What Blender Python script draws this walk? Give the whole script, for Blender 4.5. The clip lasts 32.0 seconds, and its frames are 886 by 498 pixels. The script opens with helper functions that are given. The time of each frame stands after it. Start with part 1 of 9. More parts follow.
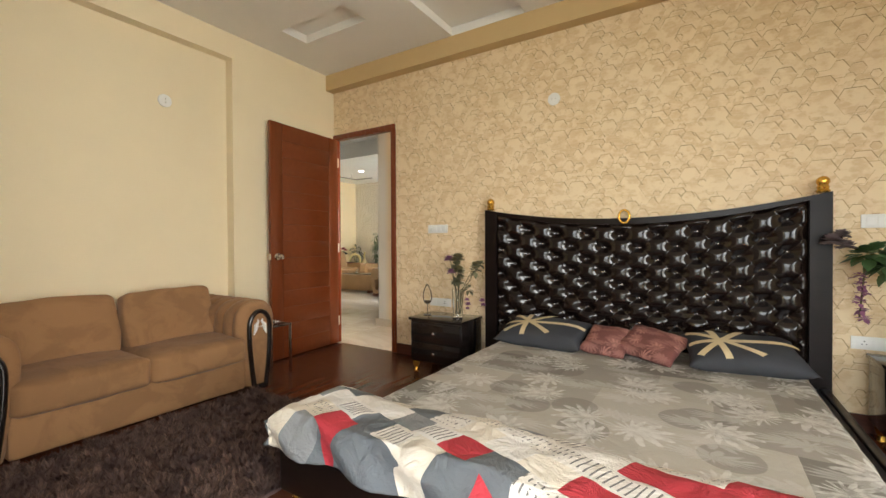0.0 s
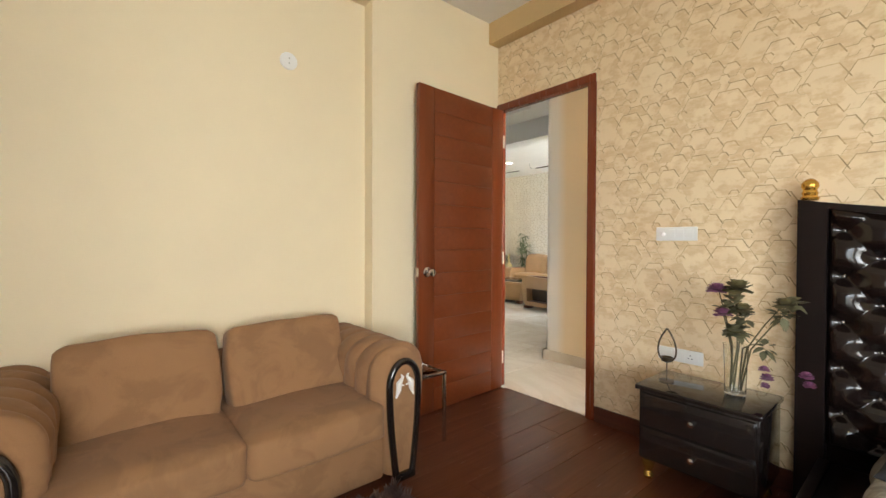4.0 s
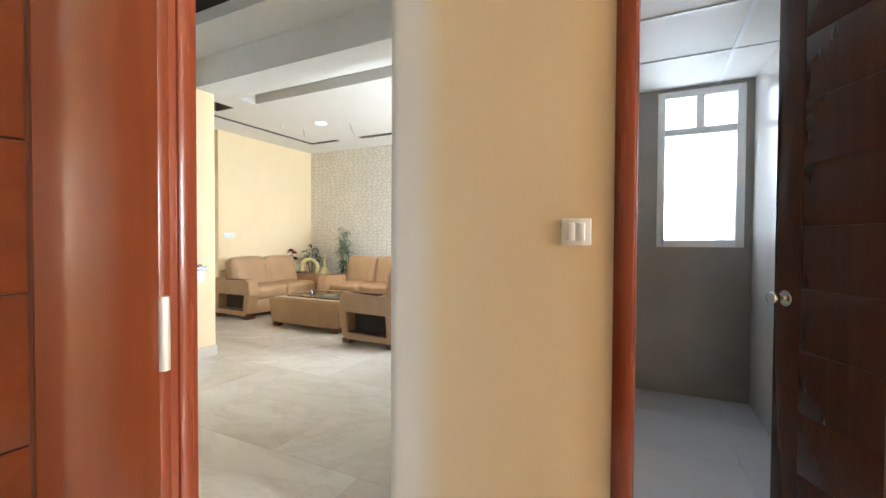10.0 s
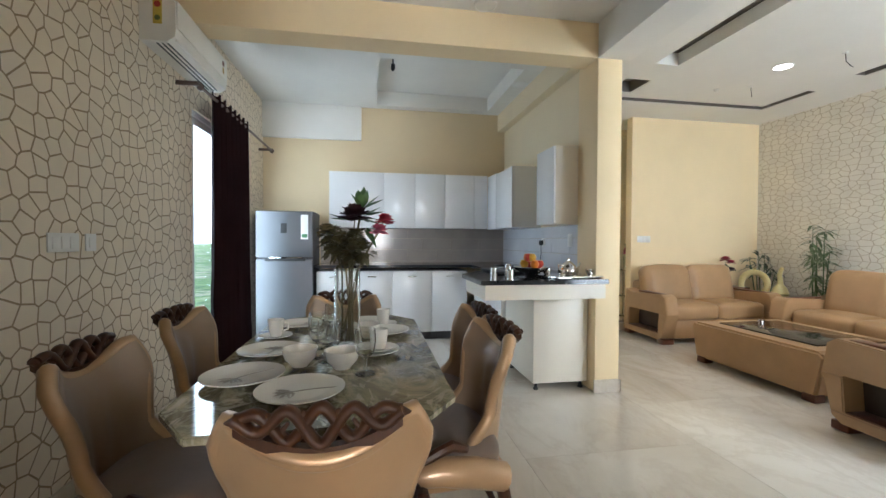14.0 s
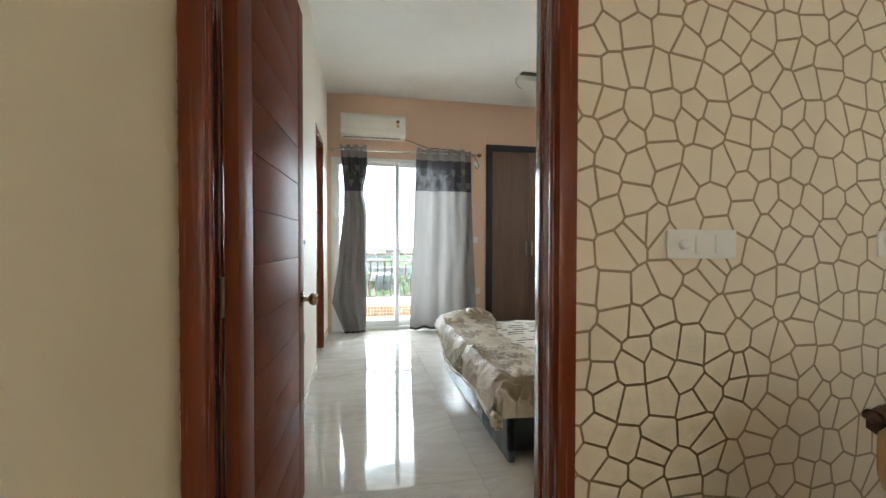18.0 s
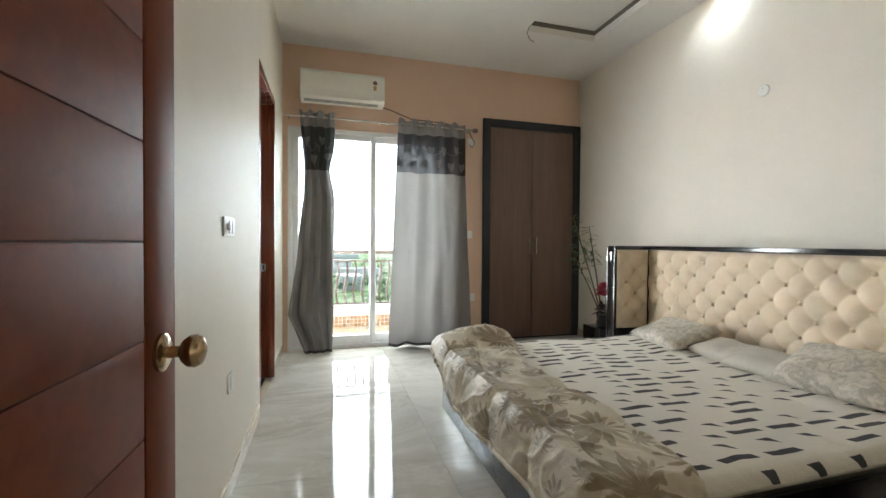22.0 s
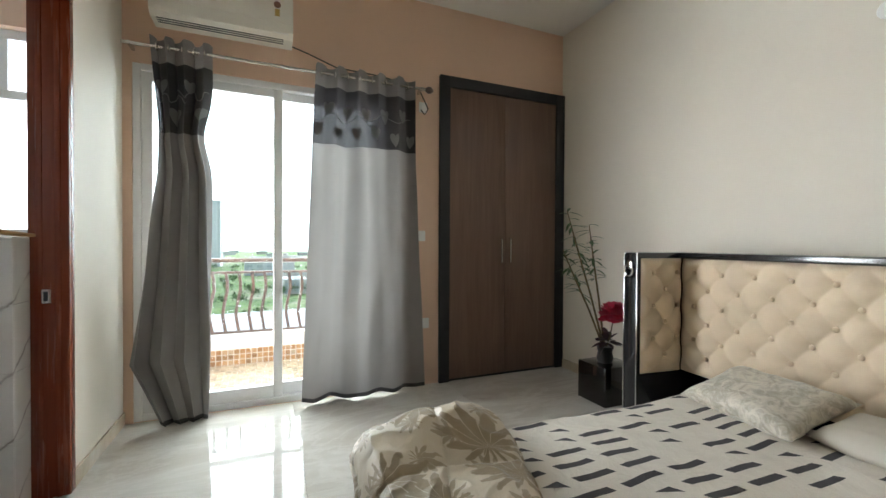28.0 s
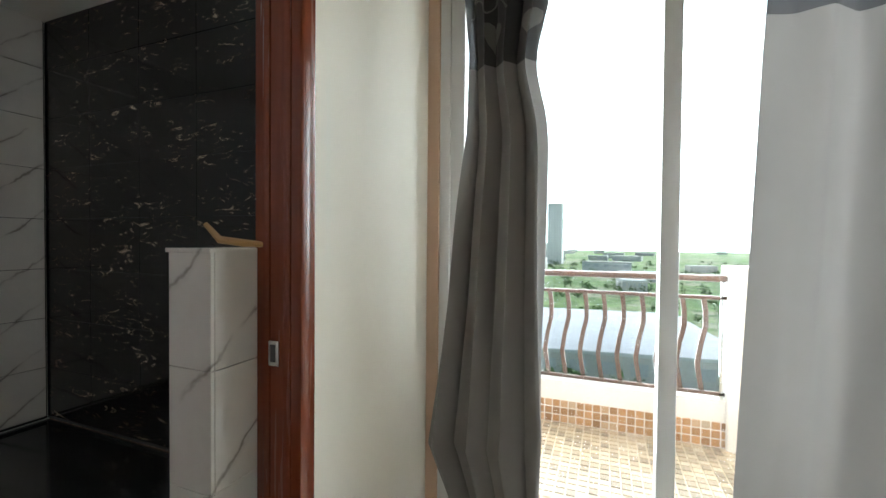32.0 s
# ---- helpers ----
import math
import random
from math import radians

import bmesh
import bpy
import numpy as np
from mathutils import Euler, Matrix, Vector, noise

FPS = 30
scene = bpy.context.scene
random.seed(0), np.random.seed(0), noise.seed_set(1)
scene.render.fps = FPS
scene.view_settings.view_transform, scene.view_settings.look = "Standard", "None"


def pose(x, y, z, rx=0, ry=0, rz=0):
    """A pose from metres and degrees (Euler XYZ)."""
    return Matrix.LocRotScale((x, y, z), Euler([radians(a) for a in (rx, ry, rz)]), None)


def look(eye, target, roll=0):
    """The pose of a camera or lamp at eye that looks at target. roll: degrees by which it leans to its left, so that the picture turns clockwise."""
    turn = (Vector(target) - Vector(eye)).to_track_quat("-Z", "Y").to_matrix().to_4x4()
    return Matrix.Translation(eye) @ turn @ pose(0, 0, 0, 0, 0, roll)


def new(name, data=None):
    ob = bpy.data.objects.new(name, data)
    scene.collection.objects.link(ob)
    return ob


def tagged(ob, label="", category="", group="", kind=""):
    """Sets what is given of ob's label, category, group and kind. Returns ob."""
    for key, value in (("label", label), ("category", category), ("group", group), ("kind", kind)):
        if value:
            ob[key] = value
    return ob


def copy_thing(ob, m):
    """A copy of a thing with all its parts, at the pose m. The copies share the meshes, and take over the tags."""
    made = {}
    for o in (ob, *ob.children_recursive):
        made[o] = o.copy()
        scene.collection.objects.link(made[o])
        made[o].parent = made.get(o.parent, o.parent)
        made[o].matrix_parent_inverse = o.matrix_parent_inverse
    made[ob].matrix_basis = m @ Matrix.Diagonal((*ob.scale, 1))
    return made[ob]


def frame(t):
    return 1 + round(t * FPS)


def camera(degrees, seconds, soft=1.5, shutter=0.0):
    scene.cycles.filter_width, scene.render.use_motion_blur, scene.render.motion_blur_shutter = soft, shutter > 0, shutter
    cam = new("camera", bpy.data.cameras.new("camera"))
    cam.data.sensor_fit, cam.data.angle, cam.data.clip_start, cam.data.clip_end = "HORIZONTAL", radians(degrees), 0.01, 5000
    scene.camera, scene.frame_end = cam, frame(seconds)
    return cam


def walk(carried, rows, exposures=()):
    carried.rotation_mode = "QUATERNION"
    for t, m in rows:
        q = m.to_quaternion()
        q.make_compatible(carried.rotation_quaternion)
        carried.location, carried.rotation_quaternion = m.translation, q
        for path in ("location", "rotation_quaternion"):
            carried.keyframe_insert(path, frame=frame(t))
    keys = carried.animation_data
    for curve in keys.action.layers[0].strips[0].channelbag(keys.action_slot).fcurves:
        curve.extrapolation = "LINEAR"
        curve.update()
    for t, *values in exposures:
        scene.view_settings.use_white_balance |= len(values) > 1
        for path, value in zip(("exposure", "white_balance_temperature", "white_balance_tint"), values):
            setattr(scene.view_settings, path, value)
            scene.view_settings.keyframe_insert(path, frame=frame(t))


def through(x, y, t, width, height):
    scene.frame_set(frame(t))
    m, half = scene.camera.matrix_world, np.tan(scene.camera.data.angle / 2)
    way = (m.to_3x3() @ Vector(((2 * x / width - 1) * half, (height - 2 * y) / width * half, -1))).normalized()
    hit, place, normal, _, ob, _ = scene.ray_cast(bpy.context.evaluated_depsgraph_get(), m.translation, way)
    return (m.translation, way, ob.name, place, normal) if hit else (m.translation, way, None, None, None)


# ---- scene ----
cam = camera(93.9, 32.0)
PATH = [
    (0, (-0.041, 0.009, 1.084), (-1.103, 1.703, 1.063), -0.3),
    (0.5, (-0.113, 0.045, 1.083), (-1.349, 1.618, 1.061), -0.3),
    (1, (-0.226, 0.103, 1.093), (-1.597, 1.56, 1.07), -0.1),
    (1.5, (-0.347, 0.218, 1.113), (-1.822, 1.568, 1.091), -0.0),
    (2, (-0.482, 0.322, 1.121), (-2.016, 1.604, 1.101), 0.1),
    (2.5, (-0.642, 0.451, 1.153), (-2.21, 1.691, 1.124), 0.1),
    (4.5, (-1.377, 0.868, 1.178), (-2.864, 2.205, 1.146), 0.3),
    (5, (-1.556, 1.0, 1.171), (-2.955, 2.429, 1.138), 0.4),
    (5.5, (-1.736, 1.142, 1.167), (-3.024, 2.672, 1.134), 0.4),
    (6, (-1.898, 1.333, 1.173), (-3.077, 2.949, 1.142), 0.4),
    (6.5, (-2.068, 1.519, 1.188), (-3.141, 3.206, 1.157), 0.3),
    (7, (-2.224, 1.702, 1.198), (-3.218, 3.437, 1.164), 0.3),
    (7.5, (-2.345, 1.907, 1.196), (-3.286, 3.671, 1.16), 0.3),
    (8, (-2.444, 2.127, 1.202), (-3.357, 3.905, 1.166), 0.1),
    (9, (-2.701, 2.567, 1.185), (-3.58, 4.363, 1.145), 0.2),
    (9.5, (-2.783, 2.768, 1.191), (-3.661, 4.565, 1.151), 0.2),
    (10, (-2.861, 2.937, 1.184), (-3.747, 4.73, 1.144), 0.3),
    (10.5, (-2.978, 3.111, 1.195), (-3.885, 4.893, 1.152), 0.4),
    (11, (-3.096, 3.281, 1.195), (-4.062, 5.032, 1.153), 0.4),
    (11.5, (-3.201, 3.439, 1.197), (-4.287, 5.118, 1.156), 0.5),
    (12, (-3.344, 3.554, 1.185), (-4.593, 5.116, 1.146), 0.4),
    (12.5, (-3.469, 3.645, 1.193), (-4.927, 5.013, 1.155), 0.4),
    (13, (-3.586, 3.696, 1.191), (-5.262, 4.786, 1.154), 0.3),
    (13.5, (-3.692, 3.746, 1.198), (-5.551, 4.482, 1.161), 0.2),
    (14, (-3.796, 3.742, 1.203), (-5.767, 4.079, 1.167), 0.3),
    (14.5, (-3.893, 3.702, 1.208), (-5.891, 3.619, 1.172), 0.5),
    (15, (-3.981, 3.644, 1.211), (-5.918, 3.147, 1.174), 0.5),
    (15.5, (-4.032, 3.574, 1.21), (-5.814, 2.668, 1.167), 0.5),
    (17.5, (-4.149, 3.436, 1.191), (-4.772, 1.535, 1.154), 0.1),
    (18, (-4.146, 3.428, 1.197), (-4.543, 1.468, 1.16), 0.1),
    (18.5, (-4.145, 3.38, 1.192), (-4.399, 1.397, 1.152), 0.2),
    (19, (-4.153, 3.256, 1.189), (-4.325, 1.264, 1.15), 0.4),
    (19.5, (-4.15, 3.107, 1.198), (-4.286, 1.112, 1.155), 0.3),
    (20, (-4.171, 2.926, 1.185), (-4.3, 0.931, 1.142), 0.3),
    (20.5, (-4.188, 2.691, 1.18), (-4.355, 0.699, 1.142), 0.4),
    (21, (-4.195, 2.518, 1.151), (-4.428, 0.532, 1.114), 0.4),
    (21.5, (-4.171, 2.395, 1.139), (-4.542, 0.43, 1.103), 0.4),
    (22, (-4.167, 2.301, 1.129), (-4.71, 0.377, 1.097), 0.4),
    (22.5, (-4.178, 2.239, 1.116), (-4.918, 0.381, 1.084), 0.4),
    (23, (-4.197, 2.196, 1.106), (-5.123, 0.423, 1.079), 0.3),
    (23.5, (-4.212, 2.139, 1.107), (-5.296, 0.459, 1.079), 0.2),
    (24, (-4.242, 2.121, 1.114), (-5.435, 0.517, 1.087), 0.3),
    (24.5, (-4.235, 2.105, 1.103), (-5.502, 0.558, 1.08), 0.1),
    (26.5, (-4.432, 1.603, 1.142), (-5.624, -0.002, 1.118), 0.3),
    (27, (-4.469, 1.402, 1.152), (-5.547, -0.282, 1.127), 0.3),
    (27.5, (-4.529, 1.217, 1.147), (-5.46, -0.552, 1.123), 0.3),
    (28, (-4.583, 1.025, 1.155), (-5.362, -0.817, 1.131), 0.3),
    (28.5, (-4.593, 0.822, 1.176), (-5.215, -1.079, 1.142), 0.4),
    (29, (-4.588, 0.608, 1.19), (-5.054, -1.337, 1.155), 0.5),
    (29.5, (-4.58, 0.373, 1.195), (-4.883, -1.604, 1.154), 0.5),
    (30, (-4.562, 0.15, 1.198), (-4.686, -1.846, 1.159), 0.5),
    (30.5, (-4.522, -0.051, 1.204), (-4.457, -2.05, 1.172), 0.9),
    (31, (-4.485, -0.241, 1.206), (-4.209, -2.221, 1.176), 0.9),
    (31.5, (-4.452, -0.425, 1.204), (-3.943, -2.359, 1.164), 0.7),
    (32, (-4.44, -0.555, 1.197), (-3.712, -2.418, 1.159), 0.5),
]
EXPOSURES = [(t, stops, kelvin, 10) for t, stops, kelvin in (
    (0, -0.1, 6400), (1, 0.0, 6400), (2, 0.15, 6400), (3, 0.2, 6400), (5, 0.18, 5700), (7, 0.16, 5650), (8, 0.18, 5650), (9, 0.32, 5750), (10, 0.36, 5700), (11, 0.08, 5600), (12, -0.1, 5600), (13, -0.28, 5550),
    (14, -0.18, 5700), (15, 0.38, 5850), (15.5, 0.5, 6100), (18, 0.48, 6200), (19, 0.62, 6300), (20, 0.88, 6200), (21, 0.5, 6350), (22, 0.2, 6450), (24, 0.0, 6450), (27, 0.0, 6400), (29, 0.0, 6550), (30, 0.1, 6800), (31, 0.2, 6900), (32, -0.3, 6500))]
walk(cam, [(t, look(eye, target, roll)) for t, eye, target, roll in PATH], EXPOSURES)

# ---------- exposure over the walk is keyed above; daylight and lamps ----------
world = bpy.data.worlds.new("world")
scene.world = world
world.use_nodes = True
wn = world.node_tree
sky = wn.nodes.new("ShaderNodeTexSky")
sky.sky_type = "NISHITA"
sky.sun_disc = False
sky.sun_elevation, sky.sun_rotation = radians(48), radians(200)
sky.air_density, sky.dust_density, sky.ozone_density = 1.0, 1.5, 1.0
wn.nodes["Background"].inputs["Strength"].default_value = 0.15
wn.links.new(sky.outputs["Color"], wn.nodes["Background"].inputs["Color"])


def area(name, m, w, h, watts, color=(1, 1, 1)):
    """A lamp in a window's opening, standing in for the sky's light; the hall end's is added fill."""
    d = bpy.data.lights.new(name, "AREA")
    d.shape, d.size, d.size_y, d.energy, d.color = "RECTANGLE", w, h, watts, color
    ob = new(name, d)
    ob.matrix_world = m
    return ob


def spot(name, place, watts, color=(1, 0.95, 0.88), size=1.9):
    d = bpy.data.lights.new(name, "SPOT")
    d.energy, d.color, d.spot_size, d.spot_blend, d.shadow_soft_size = watts, color, size, 0.7, 0.05
    ob = new(name, d)
    ob.location = place
    return ob


sun_data = bpy.data.lights.new("sun", "SUN")
sun_data.energy, sun_data.angle, sun_data.color = 2.6, radians(10), (1.0, 0.96, 0.9)
sun_lamp = new("sun", sun_data)
sun_lamp.rotation_euler = Euler((radians(42), 0, radians(20)))
DAY = (0.93, 0.97, 1.0)
area("daylight_bed_one", look((0.4, -1.58, 1.3), (-1.6, 3, 1.1)), 1.9, 2.1, 44, (1.0, 0.95, 0.86))
bed_one_light = area("daylight_bed_one_east", look((2.38, -0.35, 1.4), (-3, 0.6, 0.8)), 2.0, 2.1, 86, (1.0, 0.95, 0.86))
bed_one_light.data.spread = radians(112)
area("daylight_bed_two", look((-4.75, -3.72, 1.55), (-5.2, 0.6, 2.1)), 3.6, 2.4, 340, (0.86, 0.94, 1.0))
bed_two_light = area("daylight_bed_two_window", look((-4.62, -2.31, 1.35), (-6.9, -0.35, 1.3)), 1.6, 1.9, 44, DAY)
bed_two_light.data.spread = radians(86)
area("daylight_dining", look((-8.0, 2.24, 1.2), (-7.5, 6, 1.1)), 1.4, 2.1, 80, (0.82, 0.92, 1.0))
area("daylight_living", look((-2.5, 8.05, 1.3), (-8, 7.6, 1.0)), 2.0, 2.2, 225, (0.92, 0.97, 1.0))
area("daylight_hall_bath", look((-2.515, 6.735, 1.745), (-2.515, 4, 1.5)), 0.55, 1.18, 7.5, DAY)
area("daylight_bath_two", look((-3.06, -2.275, 1.78), (-3.06, 0, 1.4)), 0.5, 1.2, 4, DAY)
# Added fill that brightens the hall, at an invented opening out of view.
area("daylight_hall_end", look((0.88, 3.83, 1.55), (-3, 3.85, 1.2)), 0.65, 1.25, 145, (1.0, 0.96, 0.9))
for px, py in ((-7.25, 7.69), (-5.88, 7.69)):
    spot("downlight_living", (px, py, 2.86), 60)
spot("downlight_bed_two", (-7.0, -0.25, 3.10), 9, (0.80, 0.93, 1.0), 2.7)

# ---------- small builders ----------
def part(name, bm, material, parent=None, label="", angle=38):
    """Links a bmesh as one mesh object, under its thing or part."""
    bm.normal_update()
    limit = radians(angle)
    for f in bm.faces:
        f.smooth = True
    for e in bm.edges:
        if len(e.link_faces) == 2 and e.calc_face_angle(0) > limit:
            e.smooth = False
    me = bpy.data.meshes.new(name)
    bm.to_mesh(me)
    bm.free()
    mats = material if isinstance(material, (list, tuple)) else [material]
    for m in mats:
        me.materials.append(m)
    ob = new(name, me)
    if parent is not None:
        ob.parent = parent
    if label:
        ob["label"] = label
    return ob


def thing(name, label, category, place=(0, 0, 0), rz=0.0, group=""):
    ob = new(name)
    ob.empty_display_size = 0.1
    ob.matrix_basis = pose(*place, 0, 0, rz)
    return tagged(ob, label, category, group)


def fixed(name, bm, material, label="", category="", angle=38):
    """A piece of the setting."""
    return tagged(part(name, bm, material, None, label, angle), label, category, "", "structure")


def B():
    return bmesh.new()


def box(bm, a, b, mi=0):
    (x0, y0, z0), (x1, y1, z1) = [[min(p, q) for p, q in zip(a, b)], [max(p, q) for p, q in zip(a, b)]]
    v = [bm.verts.new(p) for p in ((x0, y0, z0), (x1, y0, z0), (x1, y1, z0), (x0, y1, z0), (x0, y0, z1), (x1, y0, z1), (x1, y1, z1), (x0, y1, z1))]
    fs = [bm.faces.new([v[i] for i in q]) for q in ((3, 2, 1, 0), (4, 5, 6, 7), (0, 1, 5, 4), (1, 2, 6, 5), (2, 3, 7, 6), (3, 0, 4, 7))]
    for f in fs:
        f.material_index = mi
    return bm


def rbox(a, b, r=0.01, seg=2, bm=None):
    """A box with rounded edges."""
    t = B()
    box(t, a, b)
    r = min(r, 0.49 * min(abs(p - q) for p, q in zip(a, b)))
    bmesh.ops.bevel(t, geom=t.edges[:], offset=r, segments=seg, profile=0.5, affect="EDGES")
    return t if bm is None else merge(bm, t)


def merge(bm, other, m=None):
    if m is not None:
        bmesh.ops.transform(other, matrix=m, verts=other.verts[:])
    vs = {v: bm.verts.new(v.co) for v in other.verts}
    for f in other.faces:
        g = bm.faces.new([vs[v] for v in f.verts])
        g.material_index = f.material_index
    other.free()
    return bm


def moved(bm, m):
    bmesh.ops.transform(bm, matrix=m, verts=bm.verts[:])
    return bm


def tube(bm, pts, r, n=10, caps=True):
    """A round bar along points; r is one radius or one for each point."""
    pts = [Vector(p) for p in pts]
    rs = r if isinstance(r, (list, tuple)) else [r] * len(pts)
    rings, side = [], None
    for i, p in enumerate(pts):
        d = (pts[min(i + 1, len(pts) - 1)] - pts[max(i - 1, 0)]).normalized()
        if side is None:
            side = d.cross(Vector((0, 0, 1)) if abs(d.z) < 0.9 else Vector((1, 0, 0))).normalized()
        side = (side - d * side.dot(d)).normalized()
        up = d.cross(side)
        rings.append([bm.verts.new(p + rs[i] * (math.cos(a) * side + math.sin(a) * up)) for a in (2 * math.pi * k / n for k in range(n))])
    for a, b in zip(rings, rings[1:]):
        for k in range(n):
            bm.faces.new((a[k], a[(k + 1) % n], b[(k + 1) % n], b[k]))
    if caps:
        bm.faces.new(rings[0][::-1])
        bm.faces.new(rings[-1])
    return bm


def lathe(bm, profile, n=20, at=(0, 0, 0)):
    """Turns (radius, height) pairs round the upright axis."""
    rings = []
    for r, z in profile:
        rings.append([bm.verts.new((at[0] + r * math.cos(a), at[1] + r * math.sin(a), at[2] + z)) for a in (2 * math.pi * k / n for k in range(n))])
    for a, b in zip(rings, rings[1:]):
        for k in range(n):
            bm.faces.new((a[k], a[(k + 1) % n], b[(k + 1) % n], b[k]))
    bm.faces.new(rings[0][::-1])
    bm.faces.new(rings[-1])
    return bm


def prism(bm, pts, lo, hi, axis="z"):
    """A flat outline pulled along an axis: pts are the two other coordinates in order."""
    def at(p, h):
        return {"z": (p[0], p[1], h), "y": (p[0], h, p[1]), "x": (h, p[0], p[1])}[axis]
    a, b = [bm.verts.new(at(p, lo)) for p in pts], [bm.verts.new(at(p, hi)) for p in pts]
    n = len(pts)
    bm.faces.new(a[::-1])
    bm.faces.new(b)
    for k in range(n):
        bm.faces.new((a[k], a[(k + 1) % n], b[(k + 1) % n], b[k]))
    bmesh.ops.recalc_face_normals(bm, faces=bm.faces[:])
    return bm


def surface(f, nu, nv, bm=None, closed=False):
    """A sheet of points f(u, v), u and v from 0 to 1."""
    bm = bm or B()
    g = [[bm.verts.new(f(i / nu, j / nv)) for j in range(nv + 1)] for i in range(nu + 1)]
    for i in range(nu):
        for j in range(nv):
            bm.faces.new((g[i][j], g[i + 1][j], g[i + 1][j + 1], g[i][j + 1]))
    return bm


def cushion(sx, sy, sz, power=0.45, n=20, rough=0.0, seed=0, pinch=0.0, rise=0.8):
    """A stuffed block, centred: rounded all over, fuller in the middle."""
    def f(u, v):
        a, b = 2 * math.pi * u, math.pi * (v - 0.5)
        def s(q, p):
            return math.copysign(abs(q) ** p, q)
        x, y, z = s(math.cos(b), power * 0.7) * s(math.cos(a), power), s(math.cos(b), power * 0.7) * s(math.sin(a), power), s(math.sin(b), rise)
        k = 1 - pinch * (abs(x * y)) ** 2
        p = Vector((x * sx / 2, y * sy / 2, z * sz / 2 * k))
        if rough:
            p += rough * Vector((noise.noise(p * 7 + Vector((seed, 0, 0))), noise.noise(p * 7 + Vector((0, seed, 5))), noise.noise(p * 6 + Vector((9, 0, seed)))))
        return p
    bm = surface(f, 2 * n, n)
    bmesh.ops.remove_doubles(bm, verts=bm.verts[:], dist=1e-4)
    bmesh.ops.recalc_face_normals(bm, faces=bm.faces[:])
    return bm


def block(sx, sy, sz, r, n=14, crown=0.0, rough=0.0, seed=0):
    """A boxy upholstered block, centred: rounded edges, faces slightly crowned."""
    half = Vector((sx / 2, sy / 2, sz / 2))
    bm = B()
    for ax in range(3):
        for side in (-1, 1):
            def f(u, v):
                q = [0.0, 0.0, 0.0]
                q[ax], q[(ax + 1) % 3], q[(ax + 2) % 3] = side, 2 * u - 1, (2 * v - 1)
                p = Vector((q[0] * half.x, q[1] * half.y, q[2] * half.z))
                c = Vector([max(-(h - r), min(h - r, w)) for w, h in zip(p, half)])
                d = p - c
                p = c + (d.normalized() * r if d.length > 1e-6 else d)
                a, b = 1 - (2 * u - 1) ** 2, 1 - (2 * v - 1) ** 2
                p[ax] += side * crown * (a * b) ** 0.6
                if rough:
                    p += rough * Vector((noise.noise(p * 6 + Vector((seed, 0, 0))), noise.noise(p * 6 + Vector((0, seed, 5))), noise.noise(p * 5 + Vector((9, 0, seed)))))
                return p
            surface(f, n, n, bm)
    bmesh.ops.remove_doubles(bm, verts=bm.verts[:], dist=2e-4)
    bmesh.ops.recalc_face_normals(bm, faces=bm.faces[:])
    return bm


def pillow_shape(sx, sy, sz, n=26, rough=0.01, seed=0):
    """A soft pillow, centred: two puffed sides that meet in a thin seam, the corners drawn out."""
    bm = B()
    for side in (-1, 1):
        def f(u, v):
            a, b = 2 * u - 1, 2 * v - 1
            x = sx / 2 * a * (1 - 0.07 * (1 - b * b))
            y = sy / 2 * b * (1 - 0.07 * (1 - a * a))
            z = side * sz / 2 * ((1 - a ** 4) * (1 - b ** 4)) ** 0.55
            p = Vector((x, y, z))
            inner = min(1.0, 4 * (1 - max(abs(a), abs(b))))
            w = noise.noise(Vector((x * 7 + seed, y * 7, side))) + 0.5 * noise.noise(Vector((x * 17, y * 15 + seed, side + 3)))
            return p + Vector((0, 0, side * rough * w * inner)) + 0.4 * rough * Vector((noise.noise(Vector((b * 3, seed, 1))), noise.noise(Vector((a * 3, seed, 2))), 0))
        surface(f, n, n, bm)
    bmesh.ops.remove_doubles(bm, verts=bm.verts[:], dist=2e-4)
    bmesh.ops.recalc_face_normals(bm, faces=bm.faces[:])
    return bm


